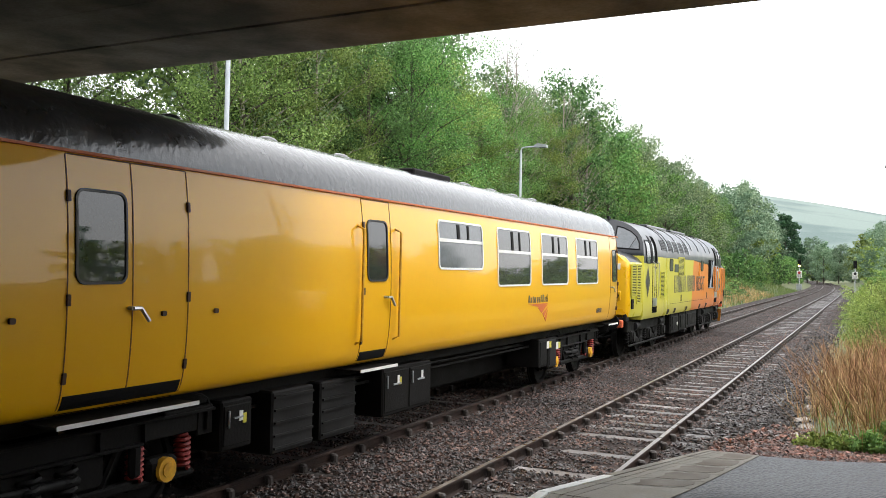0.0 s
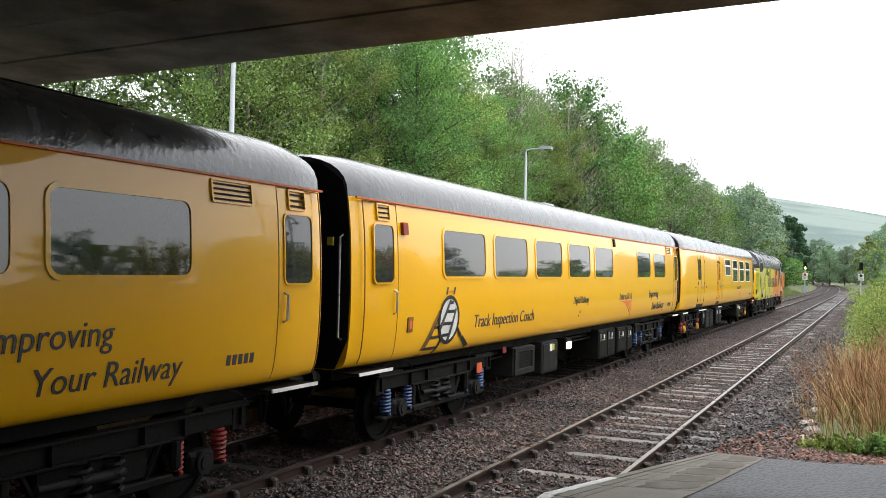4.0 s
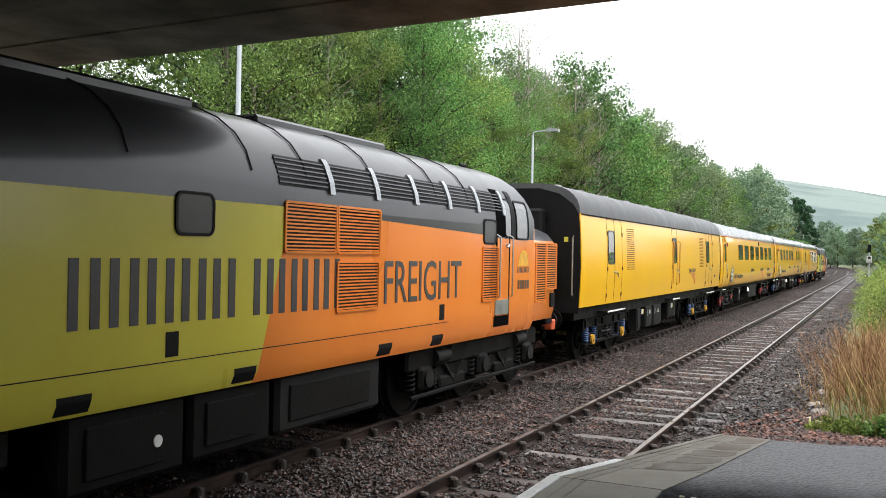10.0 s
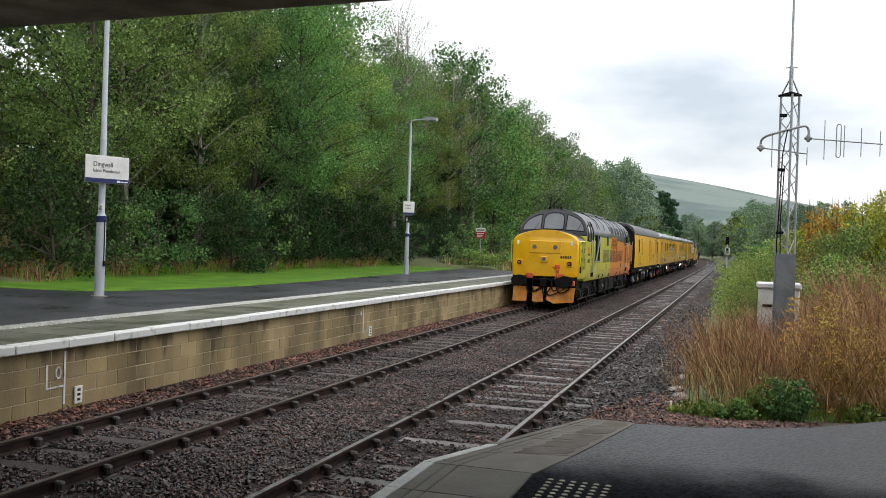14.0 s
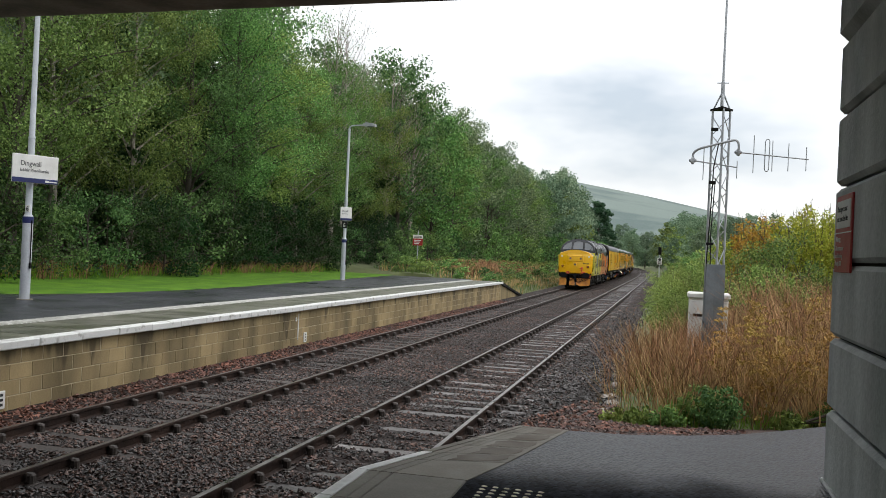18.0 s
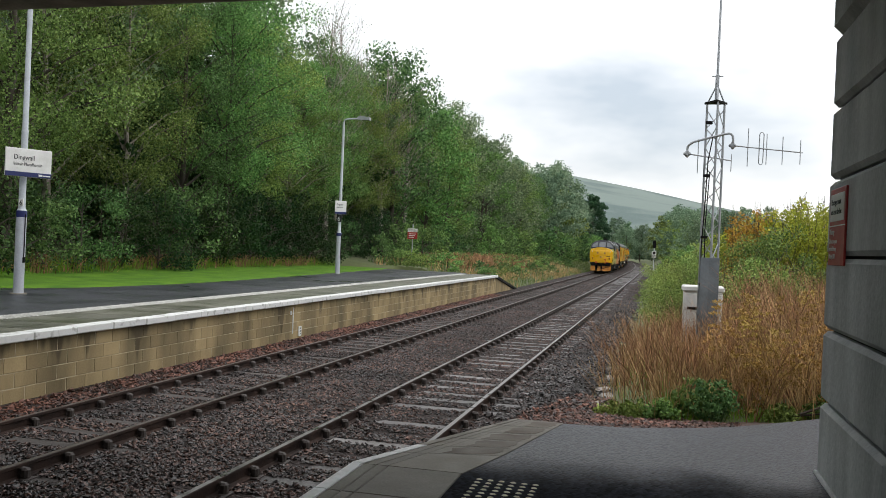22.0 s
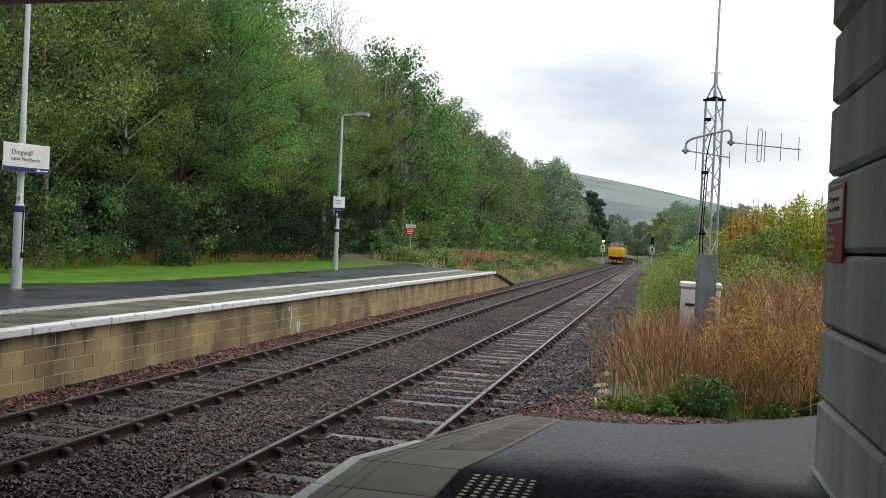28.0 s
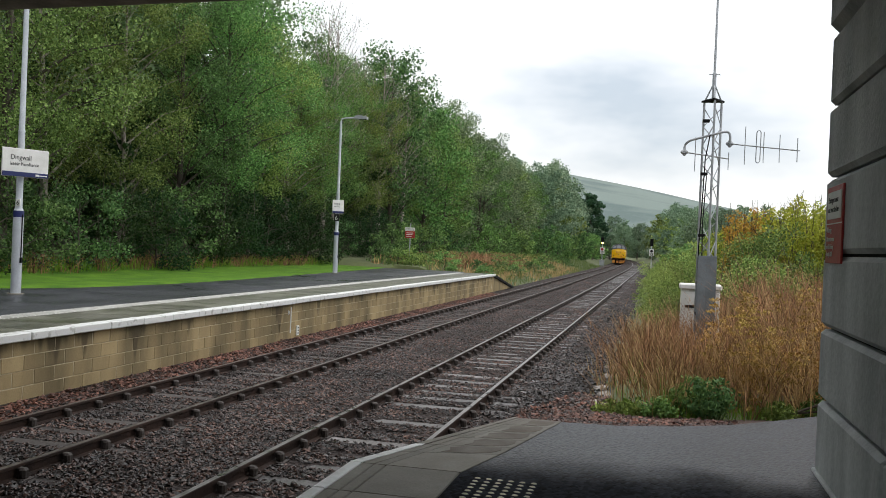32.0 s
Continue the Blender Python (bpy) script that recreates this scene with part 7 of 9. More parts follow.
def carriage_end(parent, y, out, prof, wide=0.93, mark=True):
    """Black end wall with gangway, buffers, handrails, pipes and a red lamp."""
    g = Geo()
    g.box(-0.62, 0.62, min(y, y + out * 0.32), max(y, y + out * 0.32), 1.15, 3.30, 0.05)
    e = part("gangway", g, BLACK, parent, "black rubber gangway")
    for s in (-1, 1):
        g = Geo()
        g.tube([(s * 0.87, y + out * 0.0, 1.02), (s * 0.87, y + out * 0.28, 1.02)], 0.09, 10)
        g.tube([(s * 0.87, y + out * 0.28, 1.02), (s * 0.87, y + out * 0.31, 1.02)], 0.22, 16)
        part("buffer", g, UNDER, parent, smooth=40)
        x = s * (xat_of(prof)(2.0) * wide - 0.1)
        g = Geo()
        g.tube([(x, y - out * 0.01, 1.5), (x, y + out * 0.07, 1.53), (x, y + out * 0.07, 2.72), (x, y - out * 0.01, 2.75)], 0.017, 6)
        part("handrail", g, STEEL, parent, "steel handrail")
    g = Geo()
    g.box(1.02, 1.10, min(y, y + out * 0.03), max(y, y + out * 0.03), 2.62, 2.72)
    part("warning_label", g, LIME, parent, "yellow warning label")
    g = Geo()
    g.tube([(0.82, y + out * 0.10, 1.9), (0.82, y + out * 0.10, 2.22)], 0.055, 10)
    part("tail_lamp", g, RAILSIDE, parent, "dull brown lamp", smooth=40)
    for s, zz in ((-0.4, 0.55), (0.35, 0.5), (0.7, 0.62)):
        g = Geo().tube(bend([(s, y, 1.0), (s, y + out * 0.22, 0.85), (s, y + out * 0.30, zz), (s + 0.06, y + out * 0.33, 0.75)]), 0.026, 6)
        part("brake_hose", g, BLACK, parent, smooth=50)
    g = Geo()
    g.box(-0.16, 0.16, min(y, y + out * 0.36), max(y, y + out * 0.36), 0.85, 1.10, 0.04)
    part("coupling", g, UNDER, parent)


def window(parent, y0, y1, z0, z1, xat, frame_mat, r=0.09, glass=GLASS, sides=(1, -1), w=0.045):
    for s in sides:
        g = Geo()
        g.plate(y0, y1, z0, z1, xat, 0.003, r, s)
        p = part("window", g, glass, parent)
        g = Geo()
        g.frame_ring(y0, y1, z0, z1, xat, 0.014, w, r, s)
        part("window_frame", g, frame_mat, p, smooth=40)


def vent_window(parent, y0, y1, z0, z1, xat, glass, sides=(1, -1)):
    """A window with sliding top lights in a bright frame."""
    for s in sides:
        g = Geo()
        g.plate(y0, y1, z0, z1, xat, 0.003, 0.06, s)
        p = part("window", g, glass, parent)
        g = Geo()
        g.frame_ring(y0, y1, z0, z1, xat, 0.014, 0.03, 0.06, s)
        zt = z1 - (z1 - z0) * 0.40
        g.plate(y0, y1, zt - 0.025, zt + 0.025, xat, 0.016, 0, s)
        part("window_frame", g, WHITE, p, smooth=40)
        g = Geo()
        g.plate(y0 + (y1 - y0) * 0.40, y0 + (y1 - y0) * 0.46, zt + 0.03, z1 - 0.02, xat, 0.012, 0, s)
        g.plate(y0 + (y1 - y0) * 0.64, y0 + (y1 - y0) * 0.68, zt + 0.03, z1 - 0.02, xat, 0.012, 0, s)
        part("ventilator_bar", g, UNDER, p)


def door(parent, y0, y1, xat, win, hinge=-1, top=3.12, bottom=1.2, mat=YELLOW, step=True, double=False, curve=False):
    """A side door: a plate with its gap, drop window, hinges, handle and footboard."""
    for s in (1, -1):
        g = Geo()
        for a, b, c, d in ((y0 - 0.009, y0, bottom, top), (y1, y1 + 0.009, bottom, top), (y0, y1, top, top + 0.010)):
            g.plate(a, b, c, d, xat, 0.005, 0, s, deep=0.012)
        if double:
            g.plate((y0 + y1) / 2 - 0.005, (y0 + y1) / 2 + 0.005, bottom, top, xat, 0.005, 0, s, deep=0.012)
        d = part("door_gap", g, SEAM, parent)
        if win:
            window(d, win[0], win[1], win[2], win[3], xat, INK if not curve else mat, 0.07, GLASS, (s,), 0.022)
        for z in () if curve else (1.45, 2.05, 2.85):
            for yy in ((y0, y1) if double else ((y0,) if hinge < 0 else (y1,))):
                part("hinge", Geo().plate(yy - 0.016, yy + 0.018, z - 0.045, z + 0.045, xat, 0.020, 0.008, s, deep=0.04), HINGE, d)
        g = Geo()
        ym = (y0 + y1) / 2 + 0.02 if double else (y1 - 0.1 if hinge < 0 else y0 + 0.1)
        if curve:
            g.tube([(s * xat(1.78), ym, 1.78), (s * (xat(1.8) + 0.05), ym, 1.80), (s * (xat(2.05) + 0.05), ym, 2.06), (s * xat(2.08), ym, 2.08)], 0.016, 6)
        else:
            g.tube([(s * (xat(1.95) + 0.05), ym - 0.06, 1.97), (s * (xat(1.95) + 0.05), ym + 0.03, 1.97), (s * (xat(1.9) + 0.06), ym + 0.12, 1.86)], 0.018, 6)
            g.tube([(s * (xat(1.95) - 0.02), ym - 0.06, 1.97), (s * (xat(1.95) + 0.05), ym - 0.06, 1.97)], 0.018, 6)
        part("door_handle", g, STEEL, d, "steel door handle")
        if step:
            g = Geo()
            g.box(min(s * 1.10, s * 1.46), max(s * 1.10, s * 1.46), y0 - 0.12, y1 + 0.12, 1.085, 1.105)
            part("footboard", g, UNDER, parent)
            if mat is YELLOW:
                # no real hollow: the recess's shade is a black plate
                part("door_kick_recess", Geo().plate(y0 + 0.02, y1 - 0.02, bottom - 0.04, bottom + 0.11, xat, 0.006, 0.0, s, deep=0.03), BLACK, parent, "black plate for the shade of the recess under the door")
            g = Geo()
            g.box(min(s * 1.462, s * 1.475), max(s * 1.462, s * 1.475), y0 - 0.12, y1 + 0.12, 1.078, 1.112)
            part("footboard_edge", g, WHITE, parent, "white footboard edge")


def lining(parent, prof, L, mat=TRIMRED):
    xat = xat_of(prof)
    for s in (1, -1):
        g = Geo()
        rings = []
        for y in (0.05, L - 0.05):
            rings.append([(s * (xat(3.2) + 0.012), y, 3.185), (s * (xat(3.2) + 0.028), y, 3.19), (s * (xat(3.2) + 0.028), y, 3.212), (s * (xat(3.2) + 0.0), y, 3.216)])
        g.loft(rings)
        part("gutter", g, mat, parent, "red-orange gutter line")


def text_on_side(parent, text, size, y0, z0, xat, mat, squeeze=1.0, shear=0.0):
    """Words on the right-hand side; they read along the train's own direction."""
    ob = lettering("lettering", text, size, mat, parent, pose(xat(z0 + size * 0.3) + 0.0035, y0, z0, 90, 0, 90), squeeze, shear=shear)
    for v in ob.data.vertices:
        v.co.z += xat(z0 + v.co.y) - xat(z0 + size * 0.3) + 0.002


def magnifier(parent, y, z, xat):
    """A black-rimmed magnifying glass over a stretch of track."""
    s = 1
    def ring(r0, r1, off, mat, name, label):
        g = Geo()
        n = 28
        v = []
        for r in (r0, r1):
            for k in range(n):
                a = 2 * math.pi * k / n
                yy, zz = y + r * math.cos(a), z + r * math.sin(a)
                v.append((xat(zz) + off, yy, zz))
        f = [(k, n + k, n + (k + 1) % n, (k + 1) % n) for k in range(n)]
        if r0 == 0:
            f = [(k, n + k, n + (k + 1) % n) for k in range(n)]
        g.add(v, f)
        part(name, g, mat, parent, label)
    def quad(pts, off, mat, name):
        """A flat four-cornered mark, laid on the side in six strips."""
        (a, b, c, d), n = [Vector((yy, zz)) for yy, zz in pts], 6
        g = Geo()
        v = []
        for k in range(n + 1):
            for p in (a.lerp(d, k / n), b.lerp(c, k / n)):
                v.append((xat(p.y) + off, p.x, p.y))
        g.add(v, [(2 * k, 2 * k + 1, 2 * k + 3, 2 * k + 2) for k in range(n)])
        part(name, g, mat, parent)
    def disc(u, w):
        return (y + 0.33 * u, z + 0.33 * w)
    def mark(off, mat, name, *pts):
        quad([disc(u, w) for u, w in pts], off, mat, name)
    mark(0.006, PLOUGH, "track_mark", (-0.42, 1.18), (0.50, 1.18), (0.50, 1.27), (-0.42, 1.27))
    for u in (-0.40, 0.36):
        mark(0.007, INK, "track_mark", (u, 1.10), (u + 0.16, 1.10), (u + 0.26, 1.42), (u + 0.10, 1.42))
    mark(0.008, SEAM, "track_mark", (-2.72, -1.40), (-2.40, -1.40), (-0.86, 0.42), (-1.06, 0.44))
    mark(0.0085, INK, "track_mark", (-2.40, -1.40), (-2.28, -1.40), (-0.78, 0.36), (-0.86, 0.42))
    mark(0.008, INK, "track_mark", (-1.26, -1.40), (-0.98, -1.40), (-0.52, -0.84), (-0.68, -0.76))
    for w, u0, u1 in ((-0.28, -1.48, -0.94), (-0.70, -1.84, -0.74), (-1.16, -2.22, -0.98)):
        mark(0.007, INK, "track_mark", (u0, w - 0.06), (u1, w - 0.06), (u1 + 0.05, w + 0.06), (u0 + 0.05, w + 0.06))
    ring(0.0, 0.32, 0.009, WHITE, "lens_disc", "white lens disc")
    for w, u0, u1 in ((0.74, -0.12, 0.36), (0.36, -0.36, 0.60), (-0.16, -0.72, 0.42), (-0.66, -0.62, 0.10)):
        mark(0.011, INK, "track_mark", (u0, w - 0.07), (u1, w - 0.07), (u1 + 0.06, w + 0.07), (u0 + 0.06, w + 0.07))
    mark(0.0125, CHARCOAL, "track_mark", (-0.96, -0.30), (-0.76, -0.42), (0.16, 0.84), (-0.02, 0.88))
    mark(0.0125, CHARCOAL, "track_mark", (-0.10, -0.90), (0.16, -0.92), (0.74, 0.44), (0.62, 0.56))
    ring(0.30, 0.355, 0.014, INK, "lens_rim", "black lens rim")
    mark(0.010, INK, "magnifier_handle", (0.92, -0.50), (1.04, -0.36), (1.54, -0.74), (1.44, -0.90))
    mark(0.010, INK, "magnifier_handle", (1.46, -0.93), (1.60, -0.74), (2.56, -1.26), (2.34, -1.46))


def roof_vents(parent, ys, z=3.83):
    for y in ys:
        g = Geo()
        g.tube([(0.28, y, z - 0.12), (0.28, y, z - 0.01)], 0.11, 10)
        g.ball((0.28, y, z - 0.01), (0.16, 0.16, 0.09), 12, 4, half=True)
        part("roof_ventilator", g, ROOF, parent, "grey roof ventilator", smooth=40)


def end_steps(parent, L):
    for y in (0.55, L - 0.55):
        for s in (1, -1):
            g = Geo()
            g.box(min(s * 1.05, s * 1.40), max(s * 1.05, s * 1.40), y - 0.42, y + 0.42, 1.07, 1.09)
            part("footboard", g, UNDER, parent)
            g = Geo()
            g.box(min(s * 1.402, s * 1.415), max(s * 1.402, s * 1.415), y - 0.42, y + 0.42, 1.06, 1.098)
            part("footboard_edge", g, WHITE, parent, "white footboard edge")


def lamp_unit(parent, y):
    """The bright inspection lamp under the frame."""
    g = Geo()
    g.box(0.95, 1.20, y - 0.18, y + 0.18, 0.72, 0.98, 0.02)
    b = part("lamp_housing", g, UNDER, parent)
    g = Geo()
    g.box(1.202, 1.21, y - 0.15, y + 0.15, 0.755, 0.900, 0.003)
    part("lamp_lens", g, LAMP_ON, b, "lit white lamp")


COACH_L = 20.15


def coach_body(name, label, prof, L, mat, spring, axle, taper=True):
    c = thing(name, label, "railway carriage", "carriages of the test train")
    st = [(0.0, 0.955), (0.12, 0.965), (0.55, 0.995), (0.8, 1.0), (L - 0.8, 1.0), (L - 0.55, 0.995), (L - 0.12, 0.965), (L, 0.955)] if taper else [(0.0, 0.995), (0.05, 1.0), (L - 0.05, 1.0), (L, 0.995)]
    shell(prof, st, "body", mat, c)
    rs = [(0.0, 0.95, 0.86), (0.15, 0.97, 0.93), (0.5, 0.995, 0.985), (0.9, 1.0, 1.0), (L - 0.9, 1.0, 1.0), (L - 0.5, 0.995, 0.985), (L - 0.15, 0.97, 0.93), (L, 0.95, 0.86)] if taper else [(0.0, 0.995, 1.0), (0.05, 1.0, 1.0), (L - 0.05, 1.0, 1.0), (L, 0.995, 1.0)]
    roof_shell(prof[-1][0], 3.21, 0.60 if taper else 0.64, rs, ROOF if taper else VANROOF, c, "wet grey roof" if taper else "dull dark grey roof")
    for y, out in ((0.0, -1), (L, 1)):
        g = Geo()
        k = 0.945 if taper else 0.98
        xat = xat_of(prof)
        r = [(xat(z) * k, z) for z in (1.14, 1.5, 2.1, 2.8, 3.2)] + [(1.2, 3.4), (0.9, 3.62), (0.45, 3.74 if not taper else 3.66)]
        r = r + [(-x, z) for x, z in r[::-1]]
        ya, yb = sorted((y - out * 0.03, y + out * 0.012))
        g.loft([[(x, ya, z) for x, z in r], [(x, yb, z) for x, z in r]])
        part("end_wall", g, BLACK, c, "sooty black end wall")
        carriage_end(c, y + out * 0.012, out, prof, 0.94)
    g = Geo()
    for s in (1, -1):
        g.box(min(s * 0.92, s * (1.04 if taper else 1.22)), max(s * 0.92, s * (1.04 if taper else 1.22)), 0.1, L - 0.1, 0.98, 1.125 if taper else 1.25, 0.01)
    g.box(-0.3, 0.3, 0.2, L - 0.2, 0.95, 1.1)
    part("underframe", g, UNDER, c)
    # plain box added to block light and the view through below the floor
    part("underfloor_light_block", Geo().box(-0.62, 0.45, 4.75, L - 4.75, 0.34, 1.0, 0.04), UNDER, c)
    g = Geo()
    g.tube([(0.9, 4.5, 0.9), (0.9, L - 4.5, 0.9)], 0.03, 6)
    g.tube([(1.0, 4.5, 0.83), (1.0, L - 4.5, 0.86)], 0.02, 6)
    g.tube([(0.1, 5, 0.7), (0.1, 5.9, 0.7)], 0.2, 10)
    part("brake_pipe", g, UNDER, c)
    lining(c, prof, L, TRIMRED if taper else UNDER)
    coach_bogie(c, 3.0, spring, axle)
    coach_bogie(c, L - 3.0, spring, axle)
    return c


def pressure_vent(parent, y0, y1, z0, z1, xat, mat):
    g = Geo()
    g.frame_ring(y0, y1, z0, z1, xat, 0.02, 0.02, 0.012, 1)
    p = part("vent_grille", g, mat, parent)
    g = Geo()
    n = max(3, int((z1 - z0) / 0.045))
    for k in range(n):
        z = z0 + (z1 - z0) * (k + 0.5) / n
        g.plate(y0, y1, z - 0.012, z + 0.004, xat, 0.014, 0, 1)
    part("louvre", g, UNDER, p)


def inspection_coach(label, wins, words, spring, under, digits, mark_y):
    """A pressure-ventilated coach with large windows, wrap-round end doors and lettering."""
    L = COACH_L
    c = coach_body("railway_coach", label, MK2, L, YELLOW, spring, BOXGREY)
    xat = xat_of(MK2)
    for a, b in wins:
        window(c, a, b, 2.26, 2.92, xat, YELLOW, 0.10, GLASS)
    for y0, y1, h, w0, w1 in ((0.22, 1.06, -1, 0.44, 0.94), (L - 0.90, L - 0.12, 1, L - 0.80, L - 0.30)):
        door(c, y0, y1, xat, (w0, w1, 2.18, 2.90), h, 3.17, 1.2, YELLOW, False, curve=True)
    end_steps(c, L)
    for y0, y1 in ((0.55, 0.85), (L - 0.70, L - 0.42)):
        pressure_vent(c, y0, y1, 2.97, 3.15, xat, YELLOW)
    pressure_vent(c, 18.22, 18.80, 2.96, 3.15, xat, YELLOW)
    magnifier(c, 2.66, 1.635, xat)
    for text, size, y, z, sq, sh in words:
        text_on_side(c, text, size, y, z, xat, CHARCOAL, sq, sh)
    chevron(c, mark_y, 1.68, 0.90, xat, 1)
    bars(c, 18.45, 18.90, 1.40, 1.50, digits, xat, 1, CHARCOAL)
    for dy, dz, q, m in ((0.0, 0.0, 0.022, NAVY), (-0.05, -0.08, 0.020, NAVY), (0.07, -0.01, 0.014, REDPAINT), (0.12, 0.02, 0.010, REDPAINT)):
        part("slogan_square", Geo().plate(9.28 + dy - q, 9.28 + dy + q, 1.53 + dz - q, 1.53 + dz + q, xat, 0.005, 0, 1, deep=0.006), m, c)
    underboxes(c, under)
    g = Geo()
    g.plate(12.02, 12.16, 2.98, 3.16, xat, 0.03, 0.02, 1)
    part("door_lamp", g, UNDER, c)
    part("roof_hatch", Geo().box(0.25, 0.75, L - 4.2, L - 2.4, 3.70, 3.79, 0.02), UNDER, c)
    g = Geo()
    g.box(-0.2, 0.5, L * 0.47, L * 0.47 + 0.7, 3.76, 3.86, 0.03)
    part("roof_hatch", g, ROOF, c)
    lb = part("lamp_bracket", Geo().plate(1.36, 1.50, 1.52, 1.72, xat, 0.018, 0.012, 1), SEAM, c, "amber lamp bracket")
    part("bracket_socket", Geo().plate(1.40, 1.46, 1.56, 1.67, xat, 0.022, 0.006, 1), BUFRED, lb)
    part("door_indicator_lamp", Geo().plate(1.16, 1.30, 2.80, 2.96, xat, 0.045, 0.015, 1, deep=0.06), REDSP, c, "dull red indicator lamp")
    return c


L = COACH_L
SLOGAN = (("Improving", 0.30, 15.78, 1.70, 1.0, 0.12), ("Your Railway", 0.30, 16.22, 1.36, 1.0, 0.12))
COACH_2 = inspection_coach("yellow test coach with magnifying-glass emblem and grey windows",
                           [(2.45, 4.0), (4.40, 5.95), (6.42, 7.95), (8.42, 9.95), (10.35, 11.90), (14.38, 15.95), (16.42, 17.95)],
                           (("Track Inspection Coach", 0.285, 3.60, 1.475, 1.01, 0.06), ("Digital Railway", 0.21, 8.76, 1.71, 0.9, 0.06)) + SLOGAN, BLUESP,
                           [(5.84, 6.9, 0.48, 1.0, BOXGREY, 3), (7.38, 8.35, 0.38, 1.0, BOXGREY, 0), (11.42, 12.88, 0.34, 1.03, UNDER, 1), (13.15, 14.04, 0.38, 1.0, UNDER, 1), (14.12, 14.68, 0.38, 0.98, UNDER, 1)], 6, 12.55)
lamp_unit(COACH_2, 9.17)
part("cutout_label", Geo().box(1.19, 1.20, 5.37, 5.53, 0.94, 1.04), REDSP, COACH_2, "red cut-out label")
part("spring_gauge_plate", Geo().box(1.18, 1.19, 4.26, 4.46, 0.70, 0.86), BUFRED, COACH_2, "rusty orange plate")
COACH_3 = inspection_coach("yellow test coach with emblem and a row of tinted windows",
                           [(4.45, 6.0), (6.45, 8.0), (8.48, 10.03), (10.5, 12.05), (12.5, 14.05), (14.45, 16.0), (16.35, 17.9)],
                           (("PLPR - Track Inspection", 0.285, 3.42, 1.475, 0.96, 0.06), ("Digital Railway", 0.21, 8.85, 1.71, 0.9, 0.06)) + SLOGAN, REDSP,
                           [(6.0, 6.5, 0.4, 1.0, BOXGREY, 1), (9.6, 12.5, 0.42, 1.0, BOXGREY, 2)], 5, 12.75)
lamp_unit(COACH_3, 9.5)


def test_brake():
    """The leading coach: plain luggage end with doors, then an office end with sliding-light windows."""
    c = coach_body("railway_coach", "yellow test coach with luggage doors and sliding-light windows", MK2, L, YELLOW, REDSP, YELBOX)
    xat = xat_of(MK2)
    door(c, 2.88, 4.24, xat, (2.97, 3.47, 2.19, 2.90), -1, 3.17, 1.2, YELLOW, True, True)
    door(c, 7.40, 8.10, xat, (7.51, 7.99, 2.19, 2.91), -1, 3.17, 1.2, YELLOW, True)
    for y in (7.28, 8.24):
        for s in (1, -1):
            g = Geo()
            x = s * (xat(2.0) + 0.06)
            g.tube([(s * xat(1.4), y, 1.42), (x, y, 1.46), (x, y, 2.8), (s * xat(2.8), y, 2.84)], 0.018, 6)
            part("grab_rail", g, YELBOX, c)
    vent_window(c, 9.57, 11.18, 2.36, 3.02, xat, PALEGLASS)
    for y0, y1 in ((11.88, 13.47), (14.15, 15.76), (16.43, 18.06)):
        vent_window(c, y0, y1, 2.09, 3.02, xat, GLASS)
    door(c, 19.25, 19.95, xat, (19.42, 19.80, 2.12, 2.85), 1, 3.15, 1.2, YELLOW, False)
    roof_vents(c, [0.9, 2.4, 5.2, 6.9, 8.6, 11.6, 12.9, 14.2, 15.4, 16.6])
    g = Geo()
    g.box(0.1, 0.95, 9.6, 10.9, 3.70, 3.80, 0.02)
    part("roof_hatch", g, UNDER, c)
    chevron(c, 13.38, 1.72, 0.80, xat, 1)
    bars(c, 18.1, 18.55, 1.40, 1.50, 6, xat, 1, CHARCOAL)
    end_steps(c, L)
    underboxes(c, [(5.0, 5.5, 0.5, 1.0, UNDER, 1), (5.85, 6.65, 0.32, 1.0, BOXGREY, 2), (6.8, 7.6, 0.32, 1.0, BOXGREY, 2), (8.3, 9.75, 0.38, 1.02, UNDER, 1), (14.6, 15.1, 0.45, 1.0, UNDER, 0), (15.2, 15.7, 0.4, 0.95, BOXGREY, 0)])
    g = Geo()
    for y in (2.35, 3.9, 4.6):
        g.plate(y, y + 0.05, 1.89, 1.935, xat, 0.025, 0.015, 1, deep=0.04)
    part("door_stop", g, HINGE, c)
    return c


COACH_1 = test_brake()


